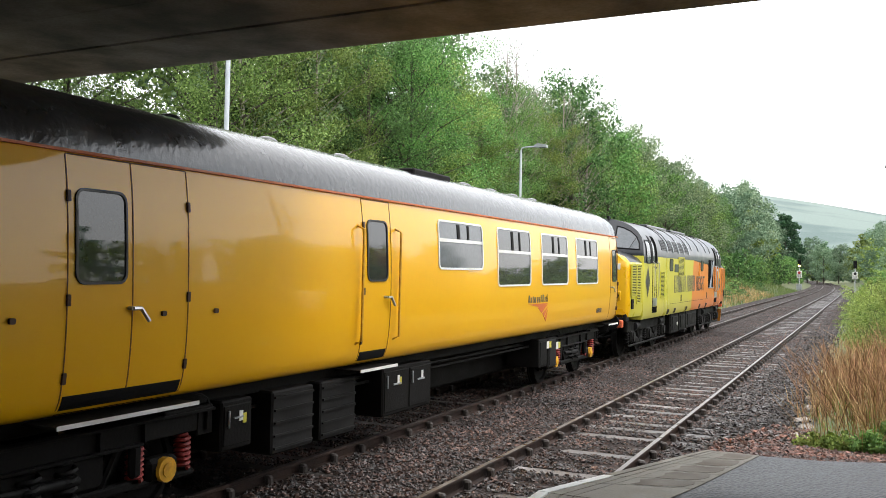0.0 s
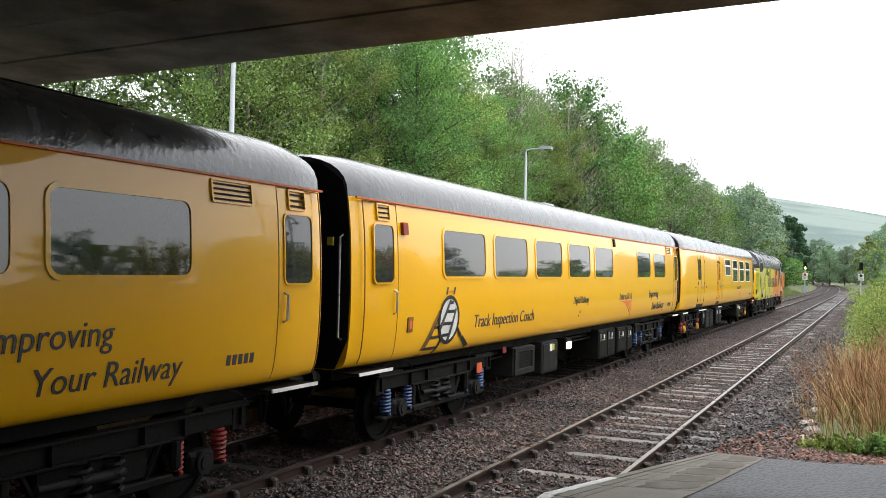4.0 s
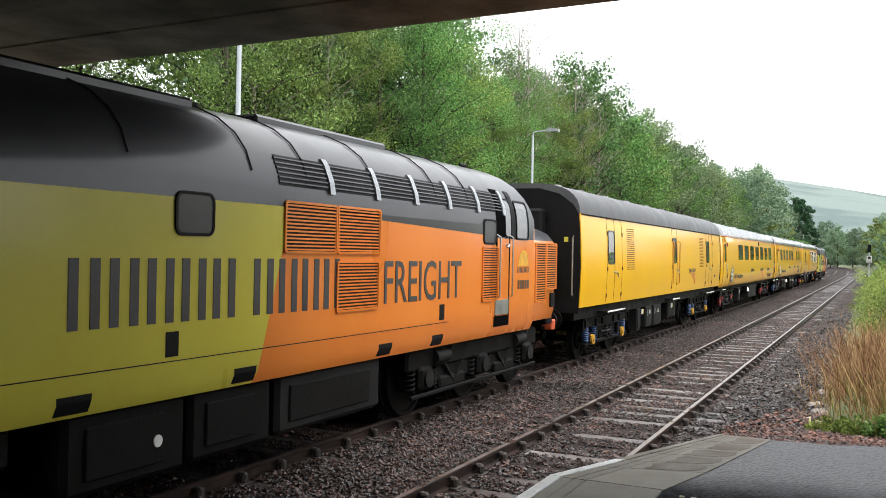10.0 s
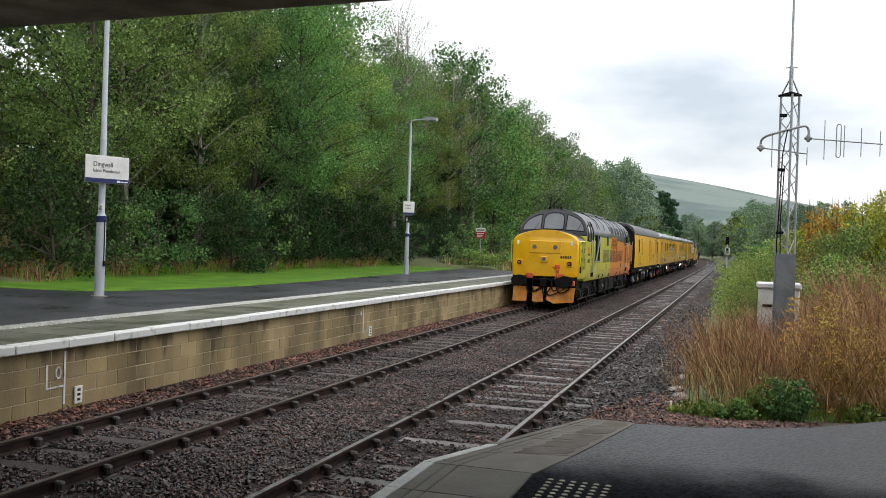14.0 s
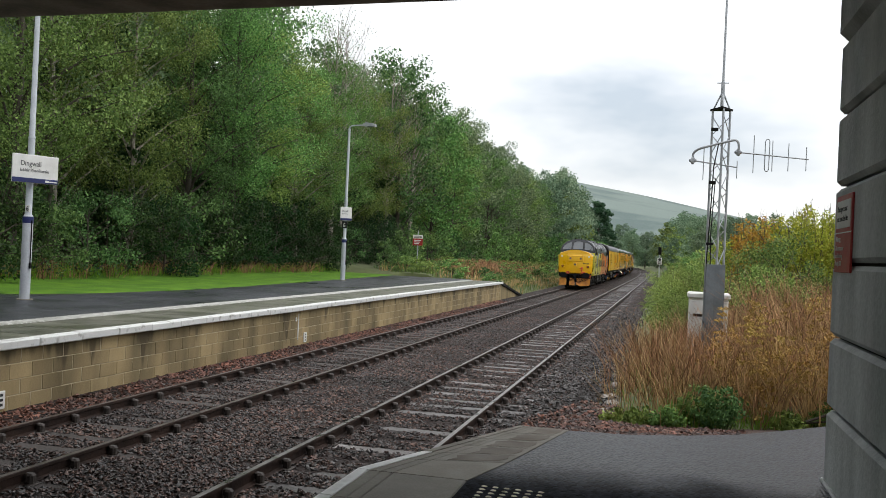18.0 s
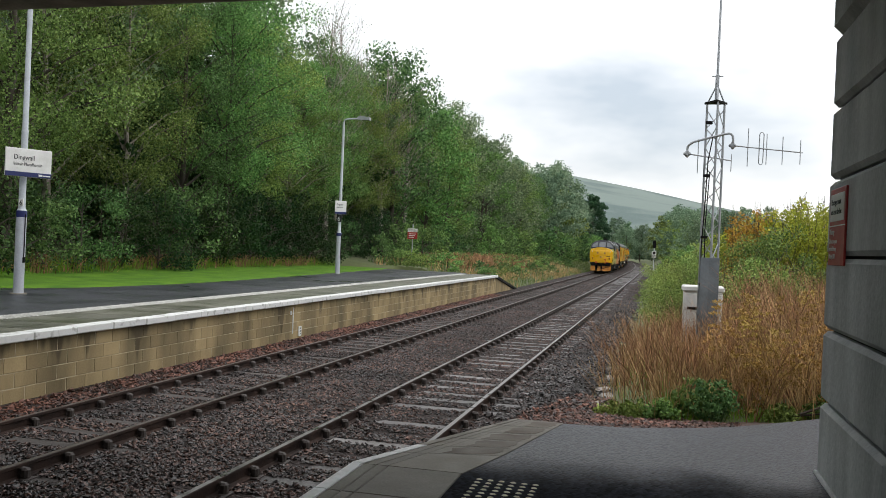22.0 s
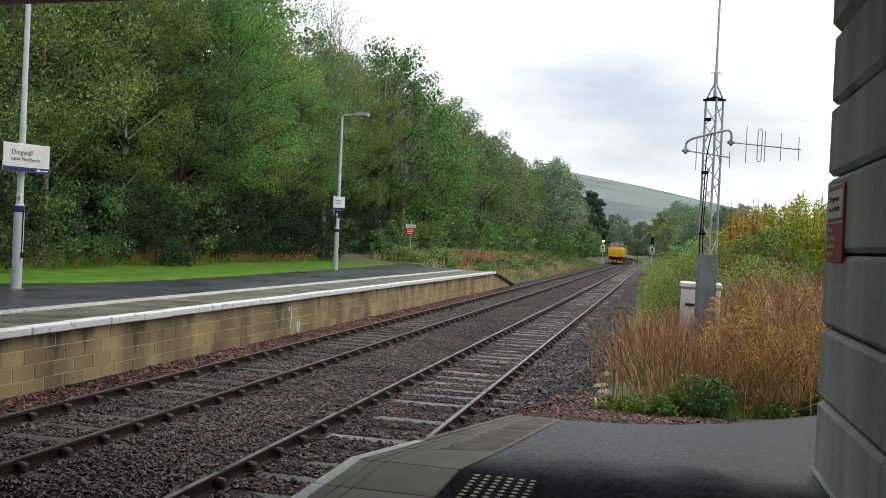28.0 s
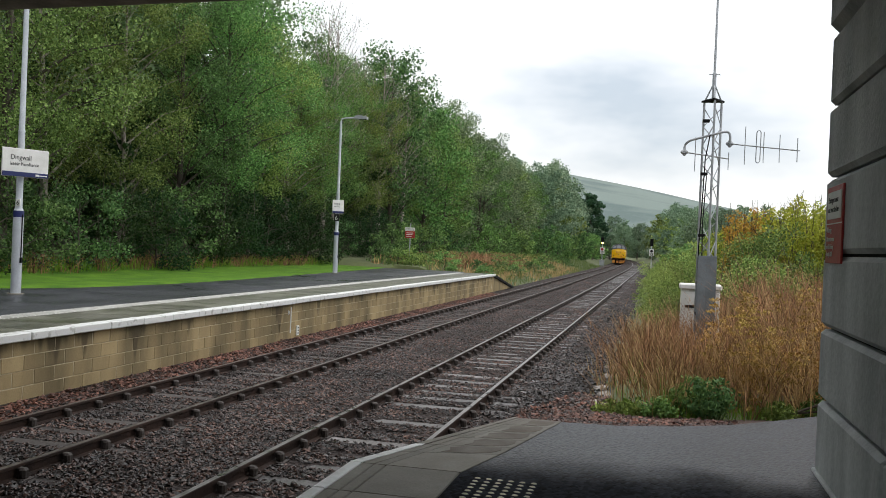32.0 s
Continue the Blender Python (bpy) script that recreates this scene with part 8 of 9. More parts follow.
def generator_van():
    """Straight-sided van with plain panels, double doors and stamped grilles."""
    LV = 18.15
    c = coach_body("generator_van", "yellow slab-sided van with black ends and stamped grilles", MK1, LV, VANYEL, BLUESP, YELBOX, False)
    xat = xat_of(MK1)
    door(c, 1.94, 3.25, xat, (2.03, 2.55, 2.17, 2.90), -1, 3.16, 1.30, VANYEL, True, True)
    door(c, 9.14, 9.86, xat, (9.26, 9.71, 2.17, 2.90), -1, 3.16, 1.30, VANYEL, True)
    door(c, 14.95, 16.30, xat, (15.05, 15.57, 2.17, 2.90), -1, 3.16, 1.30, VANYEL, True, True)
    for y in (9.04, 9.98):
        g = Geo()
        x = xat(2.0) + 0.05
        g.tube([(xat(1.5), y, 1.52), (x, y, 1.56), (x, y, 2.78), (xat(2.8), y, 2.82)], 0.016, 6)
        part("grab_rail", g, PLOUGH, c)
    # stamped oval holes, the shade in them put on as amber plates
    for y0, y1 in ((3.72, 4.48), (13.67, 14.43)):
        g = Geo()
        for i in range(9):
            for k in range(20):
                y = y0 + (y1 - y0) * (i + 0.5) / 9
                z = 2.0 + 1.03 * (k + 0.5) / 20
                g.plate(y - 0.032, y + 0.032, z - 0.010, z + 0.010, xat, 0.006, 0.009, 1, deep=0.012, steps=1)
        part("stamped_grille", g, SEAM, c, "rows of amber plates for the shade in stamped slots")
    chevron(c, 11.75, 1.82, 0.82, xat, 1)
    bars(c, 16.75, 17.1, 1.62, 1.71, 4, xat, 1, CHARCOAL)
    roof_vents(c, [1.6, 3.4, 5.6, 7.8, 10.4, 12.5], 3.86)
    underboxes(c, [(5.6, 6.0, 0.4, 1.0, BOXGREY, 0), (6.6, 7.3, 0.42, 1.0, BOXGREY, 1), (7.5, 8.5, 0.40, 1.0, BOXGREY, 1), (9.4, 10.6, 0.5, 1.0, UNDER, 0)])
    for y0, y1 in ((5.0, 6.2), (11.6, 12.4)):
        part("truss", Geo().tube([(1.0, y0, 1.0), (1.0, (y0 + y1) / 2, 0.35), (1.0, y1, 1.0)], 0.05, 6), UNDER, c)
    return c


VAN = generator_van()


# ---- locomotives ----
def loco_louvre(parent, y0, y1, z0, z1, xat, frame, dark=BLACK, n=12, side=1, off=0.0):
    """A framed air intake with slats."""
    g = Geo()
    g.plate(y0, y1, z0, z1, xat, 0.004 + off, 0.01, side)
    p = part("grille", g, dark, parent)
    g = Geo()
    g.frame_ring(y0, y1, z0, z1, xat, 0.022 + off, 0.025, 0.012, side)
    part("grille_frame", g, frame, p)
    g = Geo()
    for k in range(n):
        z = z0 + (z1 - z0) * (k + 0.5) / n
        h = (z1 - z0) / n * 0.30
        g.plate(y0, y1, z - h, z + h * 0.6, xat, 0.016 + off, 0, side)
    part("slat", g, frame, p)


def loco_bogie(parent, yc):
    b = part("bogie", Geo().box(-0.8, 0.8, yc - 1.9, yc + 1.9, 0.62, 0.88, 0.03), UNDER, parent)
    for s in (-1, 1):
        g = Geo()
        g.box(s * 1.05 - 0.08, s * 1.05 + 0.08, yc - 2.6, yc + 2.6, 0.68, 1.0, 0.04)
        g.box(s * 1.02 - 0.05, s * 1.02 + 0.05, yc - 2.2, yc + 2.2, 0.42, 0.70, 0.04)
        g.box(s * 1.13 - 0.03, s * 1.13 + 0.03, yc - 2.5, yc + 2.5, 0.30, 0.36, 0.015)
        g.box(s * 1.05 - 0.06, s * 1.05 + 0.06, yc - 1.5, yc - 0.6, 0.34, 0.52, 0.03)
        g.box(s * 1.05 - 0.06, s * 1.05 + 0.06, yc + 0.6, yc + 1.5, 0.34, 0.52, 0.03)
        for k in range(2):
            ys = yc + (-1 if k else 1) * 1.03
            g.tube([(s * 1.08, ys - 0.35, 0.72), (s * 1.08, ys, 0.42), (s * 1.08, ys + 0.35, 0.72)], 0.045, 6)
        part("side_frame", g, UNDER, b)
        for k in (-1, 0, 1):
            ya = yc + 2.06 * k
            g = Geo()
            g.box(s * 1.10 - 0.12, s * 1.10 + 0.08, ya - 0.20, ya + 0.20, 0.40, 0.74, 0.05)
            ab = part("axlebox", g, UNDER, b)
            g = Geo()
            g.tube([(s * 1.14, ya, 0.57), (s * 1.22, ya, 0.57)], 0.13, 12)
            part("axle_cap", g, BOXGREY, ab, smooth=40)
            for q in (-1, 1):
                g = Geo()
                g.coil(s * 1.06, ya + q * 0.34, 0.38, 0.72, 0.075, 5, 0.018)
                part("spring", g, UNDER, ab, smooth=50)
        g = Geo()
        for ys in (yc - 1.6, yc + 1.6):
            g = Geo()
            g.tube([(s * 1.12, ys - 0.2, 0.84), (s * 1.12, ys + 0.25, 0.84)], 0.11, 10)
            g.tube([(s * 1.14, ys + 0.3, 0.8), (s * 1.16, ys + 0.45, 1.02), (s * 1.12, ys + 0.6, 1.05)], 0.025, 6)
            part("brake_cylinder", g, BOXGREY, b, smooth=40)
    for k in (-1, 0, 1):
        w = part("wheelset", BIGWHEEL, None, b)
        WHEELSETS.append((w, 0, yc + 2.06 * k, 0.57))
    return b


NOSE_HALF = [(1.20, 1.14), (1.25, 1.3), (1.25, 1.9), (1.25, 2.45), (1.22, 2.60), (1.10, 2.74), (0.90, 2.83), (0.65, 2.91), (0.35, 2.97), (0.12, 2.985)]
CAB_HALF = [(1.36, 2.80), (1.35, 2.95), (1.32, 3.12), (1.24, 3.32), (1.10, 3.50), (0.88, 3.66), (0.60, 3.78), (0.30, 3.855), (0.10, 3.87)]


def mirror_ring(half, y, kx=1.0):
    r = [(x * kx, y, z) for x, z in half]
    return r + [(-x, yy, z) for x, yy, z in r[::-1]]


def locomotive(label, livery):
    """A nose-ended diesel; y runs from the near nose to the far nose."""
    LL = 17.9
    lc = thing("diesel_locomotive", label, "locomotive", "locomotives of the test train")
    xat = xat_of(LOCO)
    # lower sides: lime in front, orange behind, with a raked boundary
    split0, split1 = livery["split"]
    def low_ring(y, skew=0.0):
        r = [(x, y + skew * (z - 1.02) / 1.78, z) for x, z in LOCO]
        return r + [(-x, yy, z) for x, yy, z in r[::-1]]
    g = Geo()
    g.loft([low_ring(1.45), low_ring(1.6), low_ring(split0, split1 - split0), low_ring(LL - 1.6), low_ring(LL - 1.45)], mats=lambda i, k: 0 if i < 2 else 1)
    part("body", g, [LIME, ORANGE], lc, "lime yellow and orange body sides", smooth=30)
    # upper body: raked windscreens, curved roof
    def up_ring(y, rake):
        r = [(x, y + rake * max(0.0, z - 2.95) * 0.62, z) for x, z in CAB_HALF]
        return r + [(-x, yy, z) for x, yy, z in r[::-1]]
    g = Geo()
    g.loft([up_ring(1.45, 1), up_ring(2.2, 0.6), up_ring(3.6, 0), up_ring(LL - 3.6, 0), up_ring(LL - 2.2, -0.6), up_ring(LL - 1.45, -1)])
    part("roof", g, SLATE, lc, "dark grey roof", smooth=40)
    cab_x = xat_of([(x, z) for x, z in CAB_HALF])
    allx = lambda z: xat(z) if z < 2.8 else cab_x(z)
    # roof panels and exhaust
    part("roof_panel", Geo().box(-0.62, 0.62, 5.2, 8.3, 3.70, 3.865, 0.03), SLATE, lc, "dark grey roof panel")
    part("roof_panel", Geo().box(-0.56, 0.56, 9.4, 12.4, 3.74, 3.88, 0.03), SLATE, lc, "dark grey roof panel")
    part("exhaust", Geo().tube([(0, 8.8, 3.8), (0, 8.8, 3.93)], 0.2, 10), BLACK, lc, "sooty exhaust outlet")
    for y in (4.6, 5.1, 6.7, 8.35, 9.3, 10.8, 12.5, 13.6):
        pts = []
        for x, z in CAB_HALF[2:]:
            pts.append((x * 1.004, y, z + 0.012))
        pts = pts + [(-x, yy, zz) for x, yy, zz in pts[::-1]]
        part("roof_strap", Geo().tube(pts, 0.008, 4), BLACK, lc)
    for end in (0, 1):
        def Y(d):
            return d if end == 0 else LL - d
        sg = 1 if end == 0 else -1
        side_mat = LIME if end == 0 else ORANGE
        # nose: painted sides, yellow front, grey top
        rings = [mirror_ring(NOSE_HALF, Y(0.0), 0.955), mirror_ring(NOSE_HALF, Y(0.035), 1.0), mirror_ring(NOSE_HALF, Y(0.15), 1.045), mirror_ring(NOSE_HALF, Y(1.56), 1.08)]
        n = len(NOSE_HALF) * 2
        def nm(i, k):
            kk = k if k < n // 2 else n - 2 - k
            if i < 2:
                return 0
            return 2 if kk >= 4 else 1
        g = Geo()
        if end:
            rings = rings[::-1]
            nm2 = lambda i, k: nm(2 - i, k)
            g.loft(rings, mats=nm2)
        else:
            g.loft(rings, mats=nm)
        ns = part("nose", g, [NOSE, side_mat, SLATE], lc, "yellow nose with painted sides", smooth=38)
        nx = lambda z: 1.335
        for s in (1, -1):
            loco_louvre(ns, min(Y(0.16), Y(0.70)), max(Y(0.16), Y(0.70)), 1.72, 2.54, nx, side_mat, BLACK, 19, s)
            loco_louvre(ns, min(Y(0.76), Y(1.30)), max(Y(0.76), Y(1.30)), 1.50, 2.54, nx, side_mat, BLACK, 24, s)
            # small recess with red edge
            g = Geo()
            g.plate(min(Y(0.2), Y(0.42)), max(Y(0.2), Y(0.42)), 1.36, 1.62, nx, 0.008, 0.01, s)
            part("recess", g, UNDER, ns)
            # cab side window and door
            def cabglass(z):
                return cab_x(z) if z > 2.8 else 1.36
            def span(u, w):
                return min(Y(u), Y(w)), max(Y(u), Y(w))
            g = Geo()
            g.plate(*span(1.5, 3.34), 2.60, 2.83, cabglass, 0.005, 0, s)
            part("grey_cab_panel", g, SLATE, lc)
            a, b = span(1.81, 2.35)
            g = Geo()
            g.plate(a, b, 2.62, 3.23, cabglass, 0.009, 0.05, s)
            w = part("cab_window", g, PALEGLASS, lc)
            g = Geo()
            g.frame_ring(a, b, 2.62, 3.23, cabglass, 0.022, 0.03, 0.05, s)
            part("window_frame", g, BLACK, w)
            a, b = span(2.68, 3.20)
            g = Geo()
            g.plate(a, b, 1.60, 2.62, xat, 0.004, 0, s)
            d = part("cab_door", g, side_mat, lc)
            # flat black plates stand for the shade of the door recess
            g = Geo()
            for u, w2, z0, z1 in ((2.64, 2.68, 1.34, 2.62), (3.20, 3.245, 1.34, 2.62)):
                g.plate(*span(u, w2), z0, z1, xat, 0.008, 0, s)
            g.plate(*span(2.88, 3.24), 2.62, 3.40, cabglass, 0.010, 0.03, s)
            part("door_recess", g, VOID, lc, "black plates for the shade in the door recess")
            part("door_pillar", Geo().plate(*span(2.42, 2.60), 2.60, 3.40, cabglass, 0.014, 0.02, s), BLACK, lc)
            w = part("door_window", Geo().plate(*span(2.61, 2.87), 2.64, 3.24, cabglass, 0.012, 0.08, s), PALEGLASS, d)
            part("window_frame", Geo().frame_ring(*span(2.61, 2.87), 2.64, 3.24, cabglass, 0.020, 0.025, 0.08, s), BLACK, w)
            g = Geo()
            g.tube([(s * 1.365, Y(2.80), 2.50), (s * 1.42, Y(2.80), 2.50), (s * 1.42, Y(2.88), 2.45)], 0.02, 6)
            part("door_handle", g, STEEL, d)
            for yy in (Y(2.66), Y(3.22)):
                g = Geo()
                x = s * 1.43
                g.tube([(s * 1.35, yy, 1.62), (x, yy, 1.65), (x, yy, 2.62), (s * 1.35, yy, 2.66)], 0.015, 6)
                part("handrail", g, STEEL, lc, "steel cab handrail")
            part("step_plate", Geo().plate(*span(2.68, 3.26), 1.36, 1.60, xat, 0.014, 0, s), STEEL, d, "chequered bright step plate")
            # the step hole is a black plate too, its shade in the colour
            part("step_hole", Geo().plate(*span(2.64, 3.29), 1.17, 1.34, xat, 0.008, 0, s), VOID, d)
        # windscreens; the sky they reflect is put into the pale glass colour
        def screen(q, nm):
            def P(x, z, off):
                y = 1.45 + max(0.0, z - 2.95) * 0.62 - off
                return (x, Y(y), z)
            g = Geo()
            c = len(q)
            v = [P(*p, 0.012) for p in q] + [P(*p, -0.02) for p in q]
            f = [tuple(range(c))] + [(k, c + k, c + (k + 1) % c, (k + 1) % c) for k in range(c)]
            g.add(v, [k if end == 0 else k[::-1] for k in f])
            w = part("windscreen", g, PALEGLASS if nm else GLASS, lc)
            g = Geo()
            for k in range(c):
                g.tube([P(*q[k], 0.012), P(*q[(k + 1) % c], 0.012)], 0.02, 5)
            part("windscreen_frame", g, BLACK, w)
        mid = [(-0.40, 3.04), (0.40, 3.04), (0.40, 3.50), (0.32, 3.64), (0.14, 3.70), (-0.14, 3.70), (-0.32, 3.64), (-0.40, 3.50)]
        wing = [(0.50, 3.02), (1.23, 2.97), (1.21, 3.14), (1.10, 3.34), (0.92, 3.49), (0.68, 3.60), (0.50, 3.64)]
        screen(mid, 1)
        screen(wing, 1)
        screen([(-x, z) for x, z in wing[::-1]], 1)
        for x in (-0.75, 0.35, 0.95):
            part("wiper", Geo().tube([(x, Y(1.42), 3.0), (x + 0.16, Y(1.57), 3.30)], 0.010, 4), BLACK, lc)
        for x in (-0.26, 0.20):
            g = Geo()
            g.tube([(x, Y(1.95), 3.90), (x, Y(2.18), 3.91)], [0.045, 0.025], 8)
            g.box(x - 0.02, x + 0.02, min(Y(2.0), Y(2.1)), max(Y(2.0), Y(2.1)), 3.80, 3.90)
            part("horn", g, BLACK, lc, smooth=40)
        # nose hatch, lamps, digits, buffers, plough
        F = lambda d: Y(-d)
        def face_box(x0, x1, z0, z1, d0, d1, c=0.01):
            a, b = sorted((F(d0), F(d1)))
            return Geo().box(x0, x1, a, b, z0, z1, c)
        part("headcode_panel", face_box(-0.62, 0.62, 2.08, 2.56, -0.02, 0.03, 0.03), NOSE, ns, "raised yellow panel")
        for x in (-0.40, 0.40):
            g = Geo().tube([(x, F(0.03), 2.32), (x, F(0.055), 2.32)], 0.095, 14)
            p = part("marker_lamp", g, PLOUGH, ns, smooth=40)
            part("lens", Geo().tube([(x, F(0.055), 2.32), (x, F(0.06), 2.32)], 0.07, 12), PALEGLASS, p)
        p = part("headlamp", face_box(-0.15, 0.11, 1.74, 1.97, -0.02, 0.09, 0.02), NOSE, ns, "square headlamp housing")
        part("lens", Geo().tube([(-0.02, F(0.09), 1.86), (-0.02, F(0.097), 1.86)], 0.08, 12), PALEGLASS, p)
        for x in (-0.98, 0.96):
            g = face_box(x - 0.13, x + 0.13, 1.58, 1.84, -0.02, 0.025, 0.03)
            p = part("tail_lamp", g, NOSE, ns)
            part("lens", Geo().tube([(x, F(0.025), 1.71), (x, F(0.06), 1.71)], 0.085, 14), BLACK, p)
            part("lens_cap", Geo().tube([(x, F(0.06), 1.71), (x, F(0.075), 1.71)], 0.045, 10), BUFRED, p)
        for k in range(5):
            g = Geo()
            g.box(0.60 + 0.088 * k, 0.66 + 0.088 * k, min(F(0.0), F(0.004)), max(F(0.0), F(0.004)), 1.90, 2.01)
            part("number_bar", g, INK, ns)
        for x in (-1.06, 1.02):
            g = face_box(x - 0.045, x + 0.045, 2.40, 2.56, -0.05, 0.006, 0.004)
            part("warning_label", g, WHITE, ns, "white warning label")
        part("buffer_beam", face_box(-1.24, 1.24, 1.02, 1.24, -0.35, 0.0, 0.03), UNDER, lc)
        for x in (-0.87, 0.87):
            g = Geo().tube([(x, F(0.0), 1.04), (x, F(0.45), 1.04)], [0.15, 0.12], 12)
            g.tube([(x, F(0.45), 1.04), (x, F(0.49), 1.04)], 0.26, 18)
            g.v = [(x + (a - x) * 1.2, b, 1.04 + (c - 1.04) * 0.82) for a, b, c in g.v]
            part("buffer", g, BLACK, lc, smooth=40)
        g = Geo()
        g.box(0.42, 0.60, min(F(0), F(0.10)), max(F(0), F(0.10)), 1.50, 1.68, 0.03)
        g.box(0.46, 0.56, min(F(0), F(0.13)), max(F(0), F(0.13)), 1.36, 1.50, 0.02)
        g.tube([(0.42, F(0.06), 1.58), (0.34, F(0.06), 1.58)], 0.03, 8)
        g.tube([(0.51, F(0.1), 1.4), (0.49, F(0.14), 1.25), (0.44, F(0.16), 1.1)], 0.018, 6)
        part("control_jumper", g, BUFRED, lc, "red control jumper")
        for x in (-0.55, 0.66):
            g = Geo().box(x - 0.12, x + 0.12, min(F(0.02), F(0.16)), max(F(0.02), F(0.16)), 1.12, 1.32, 0.02)
            part("air_cock", g, BUFRED, lc, "red air cock")
        g = Geo().box(0.98, 1.2, min(F(0.1), F(0.32)), max(F(0.1), F(0.32)), 0.88, 1.08, 0.02)
        part("coupling_head", g, BUFRED, lc, "orange-red coupling head")
        for x0, x1, dip in ((0.0, 0.75, 0.52), (-0.7, -0.2, 0.6), (-0.05, 0.25, 0.5), (-0.45, -0.1, 0.66), (0.45, 0.95, 0.62), (0.3, 0.55, 0.7)):
            g = Geo().tube(bend([(x0, F(0.08), 1.05), (x0 * 0.7 + x1 * 0.3, F(0.24), dip), (x1, F(0.2), 0.72), (x1 + 0.1, F(0.05), 0.95)]), 0.024, 6)
            part("brake_hose", g, BLACK, lc, smooth=50)
        part("coupling_hook", Geo().box(-0.12, 0.12, min(F(0), F(0.3)), max(F(0), F(0.3)), 0.8, 1.15, 0.04), BLACK, lc)
        for x0, x1 in ((-1.16, -0.62), (-0.40, 0.02), (0.16, 1.2)):
            g = Geo()
            a = [(x0, 0.26, 0.80), (x1, 0.26, 0.80), (x1, 0.40, 0.24), (x0, 0.40, 0.24)] if x1 < 0.1 else [(x0, 0.26, 0.80), (x1, 0.16, 0.80), (x1 - 0.05, 0.22, 0.26), (x0 + 0.28, 0.42, 0.20), (x0, 0.42, 0.32)]
            v = [(x, F(d - 0.15), z) for x, d, z in a] + [(x, F(d - 0.18), z) for x, d, z in a]
            k = len(a)
            f = [tuple(range(k)), tuple(range(2 * k - 1, k - 1, -1))] + [(i, k + i, k + (i + 1) % k, (i + 1) % k) for i in range(k)]
            g.add(v, f)
            if end == livery["coupled"]:
                continue
            part("snow_plough", g, PLOUGH, lc, "weathered orange plough blade")
    # side details
    for s in (1, -1):
        a, b = livery["opening"]
        # uncut side: a black plate gives the opening's unlit depth
        g = Geo()
        g.plate(a, b, 1.76, 2.87, allx, 0.005, 0.02, s)
        o = part("radiator_opening", g, VOID, lc, "black plate for the shade in the radiator opening")
        g = Geo()
        x = s * 1.375
        g.tube([(x, a + 0.36, 1.79), (x, b - 0.11, 2.82)], 0.035, 5)
        g.tube([(x, a, 1.78), (x, b, 1.78)], 0.025, 5)
        g.tube([(x, (a + b) / 2, 1.80), (x, (a + b) / 2, 2.84)], 0.03, 5)
        part("opening_brace", g, SHEET, o)
        for y0, y1, z0, z1, m in livery["louvres"]:
            loco_louvre(lc, y0, y1, z0, z1, xat, m, BLACK, max(6, int((z1 - z0) / 0.038)), s)
        y0, y1, n = livery["band"]
        w = (y1 - y0) / n
        for k in range(n):
            g = Geo()
            g.plate(y0 + w * k + 0.04, y0 + w * (k + 1) - 0.05, 3.02, 3.34, cab_x, 0.006, 0.02, s)
            p = part("roof_grille", g, BLACK, lc)
            g = Geo()
            g.plate(y0 + w * (k + 1) - 0.07, y0 + w * (k + 1) + 0.03, 2.98, 3.38, cab_x, 0.03, 0, s)
            part("grille_post", g, GALV, p)
            g = Geo()
            for q in range(6):
                z = 3.05 + 0.05 * q
                g.plate(y0 + w * k + 0.04, y0 + w * (k + 1) - 0.07, z, z + 0.014, cab_x, 0.016, 0, s)
            part("slat", g, SLATE, p)
        for y, z in livery["portholes"]:
            g = Geo()
            g.plate(y, y + 0.46, z, z + 0.34, xat, 0.012, 0.06, s)
            w = part("engine_window", g, SLATE, lc)
            g = Geo()
            g.frame_ring(y, y + 0.46, z, z + 0.34, xat, 0.018, 0.03, 0.06, s)
            part("window_frame", g, BLACK, w)
        # black plates put in the shade of low cut-outs and foot holes along the skirt
        for y in (4.9, 6.0, 8.1, 10.9, 12.4):
            part("lifting_hole", Geo().plate(y, y + 0.34, 1.05, 1.20, xat, 0.004, 0, s), BLACK, lc)
        for y in (7.15, 12.6):
            part("foot_hole", Geo().plate(y, y + 0.16, 1.40, 1.62, xat, 0.004, 0, s), BLACK, lc)
        g = Geo()
        g.tube([(s * 1.358, 5.4, 1.36), (s * 1.358, 12.9, 1.36)], 0.006, 4)
        part("seam", g, BLACK, lc)
    # grey flash over the orange end
    for s in (1, -1):
        g = Geo()
        pts = [(split1 + 0.1, 2.79), (LL - 3.0, 2.62), (LL - 3.0, 2.80), (split1 + 0.1, 2.802)]
        v = [(s * (1.364), y, z) for y, z in pts] + [(s * 1.35, y, z) for y, z in pts]
        f = [(0, 1, 2, 3), (0, 4, 5, 1), (1, 5, 6, 2), (2, 6, 7, 3), (3, 7, 4, 0)]
        g.add(v, f if s > 0 else [q[::-1] for q in f])
        part("grey_flash", g, SLATE, lc)
    # operator's name as plain shapes, then the word that can be read
    y, wd = livery["words"][:2]
    for k in range(9):
        if k == 5:
            y += wd * 0.45
        for a in (y, y + wd * 0.52):
            part("operator_bar", Geo().plate(a, a + wd * 0.24, 1.70, 2.26, xat, 0.005, 0, 1, deep=0.006), CHARCOAL, lc, "charcoal upright bar")
        y += wd
    text_on_side(lc, "FREIGHT", 0.78, livery["words"][2], 1.70, xat, CHARCOAL, livery["words"][3])
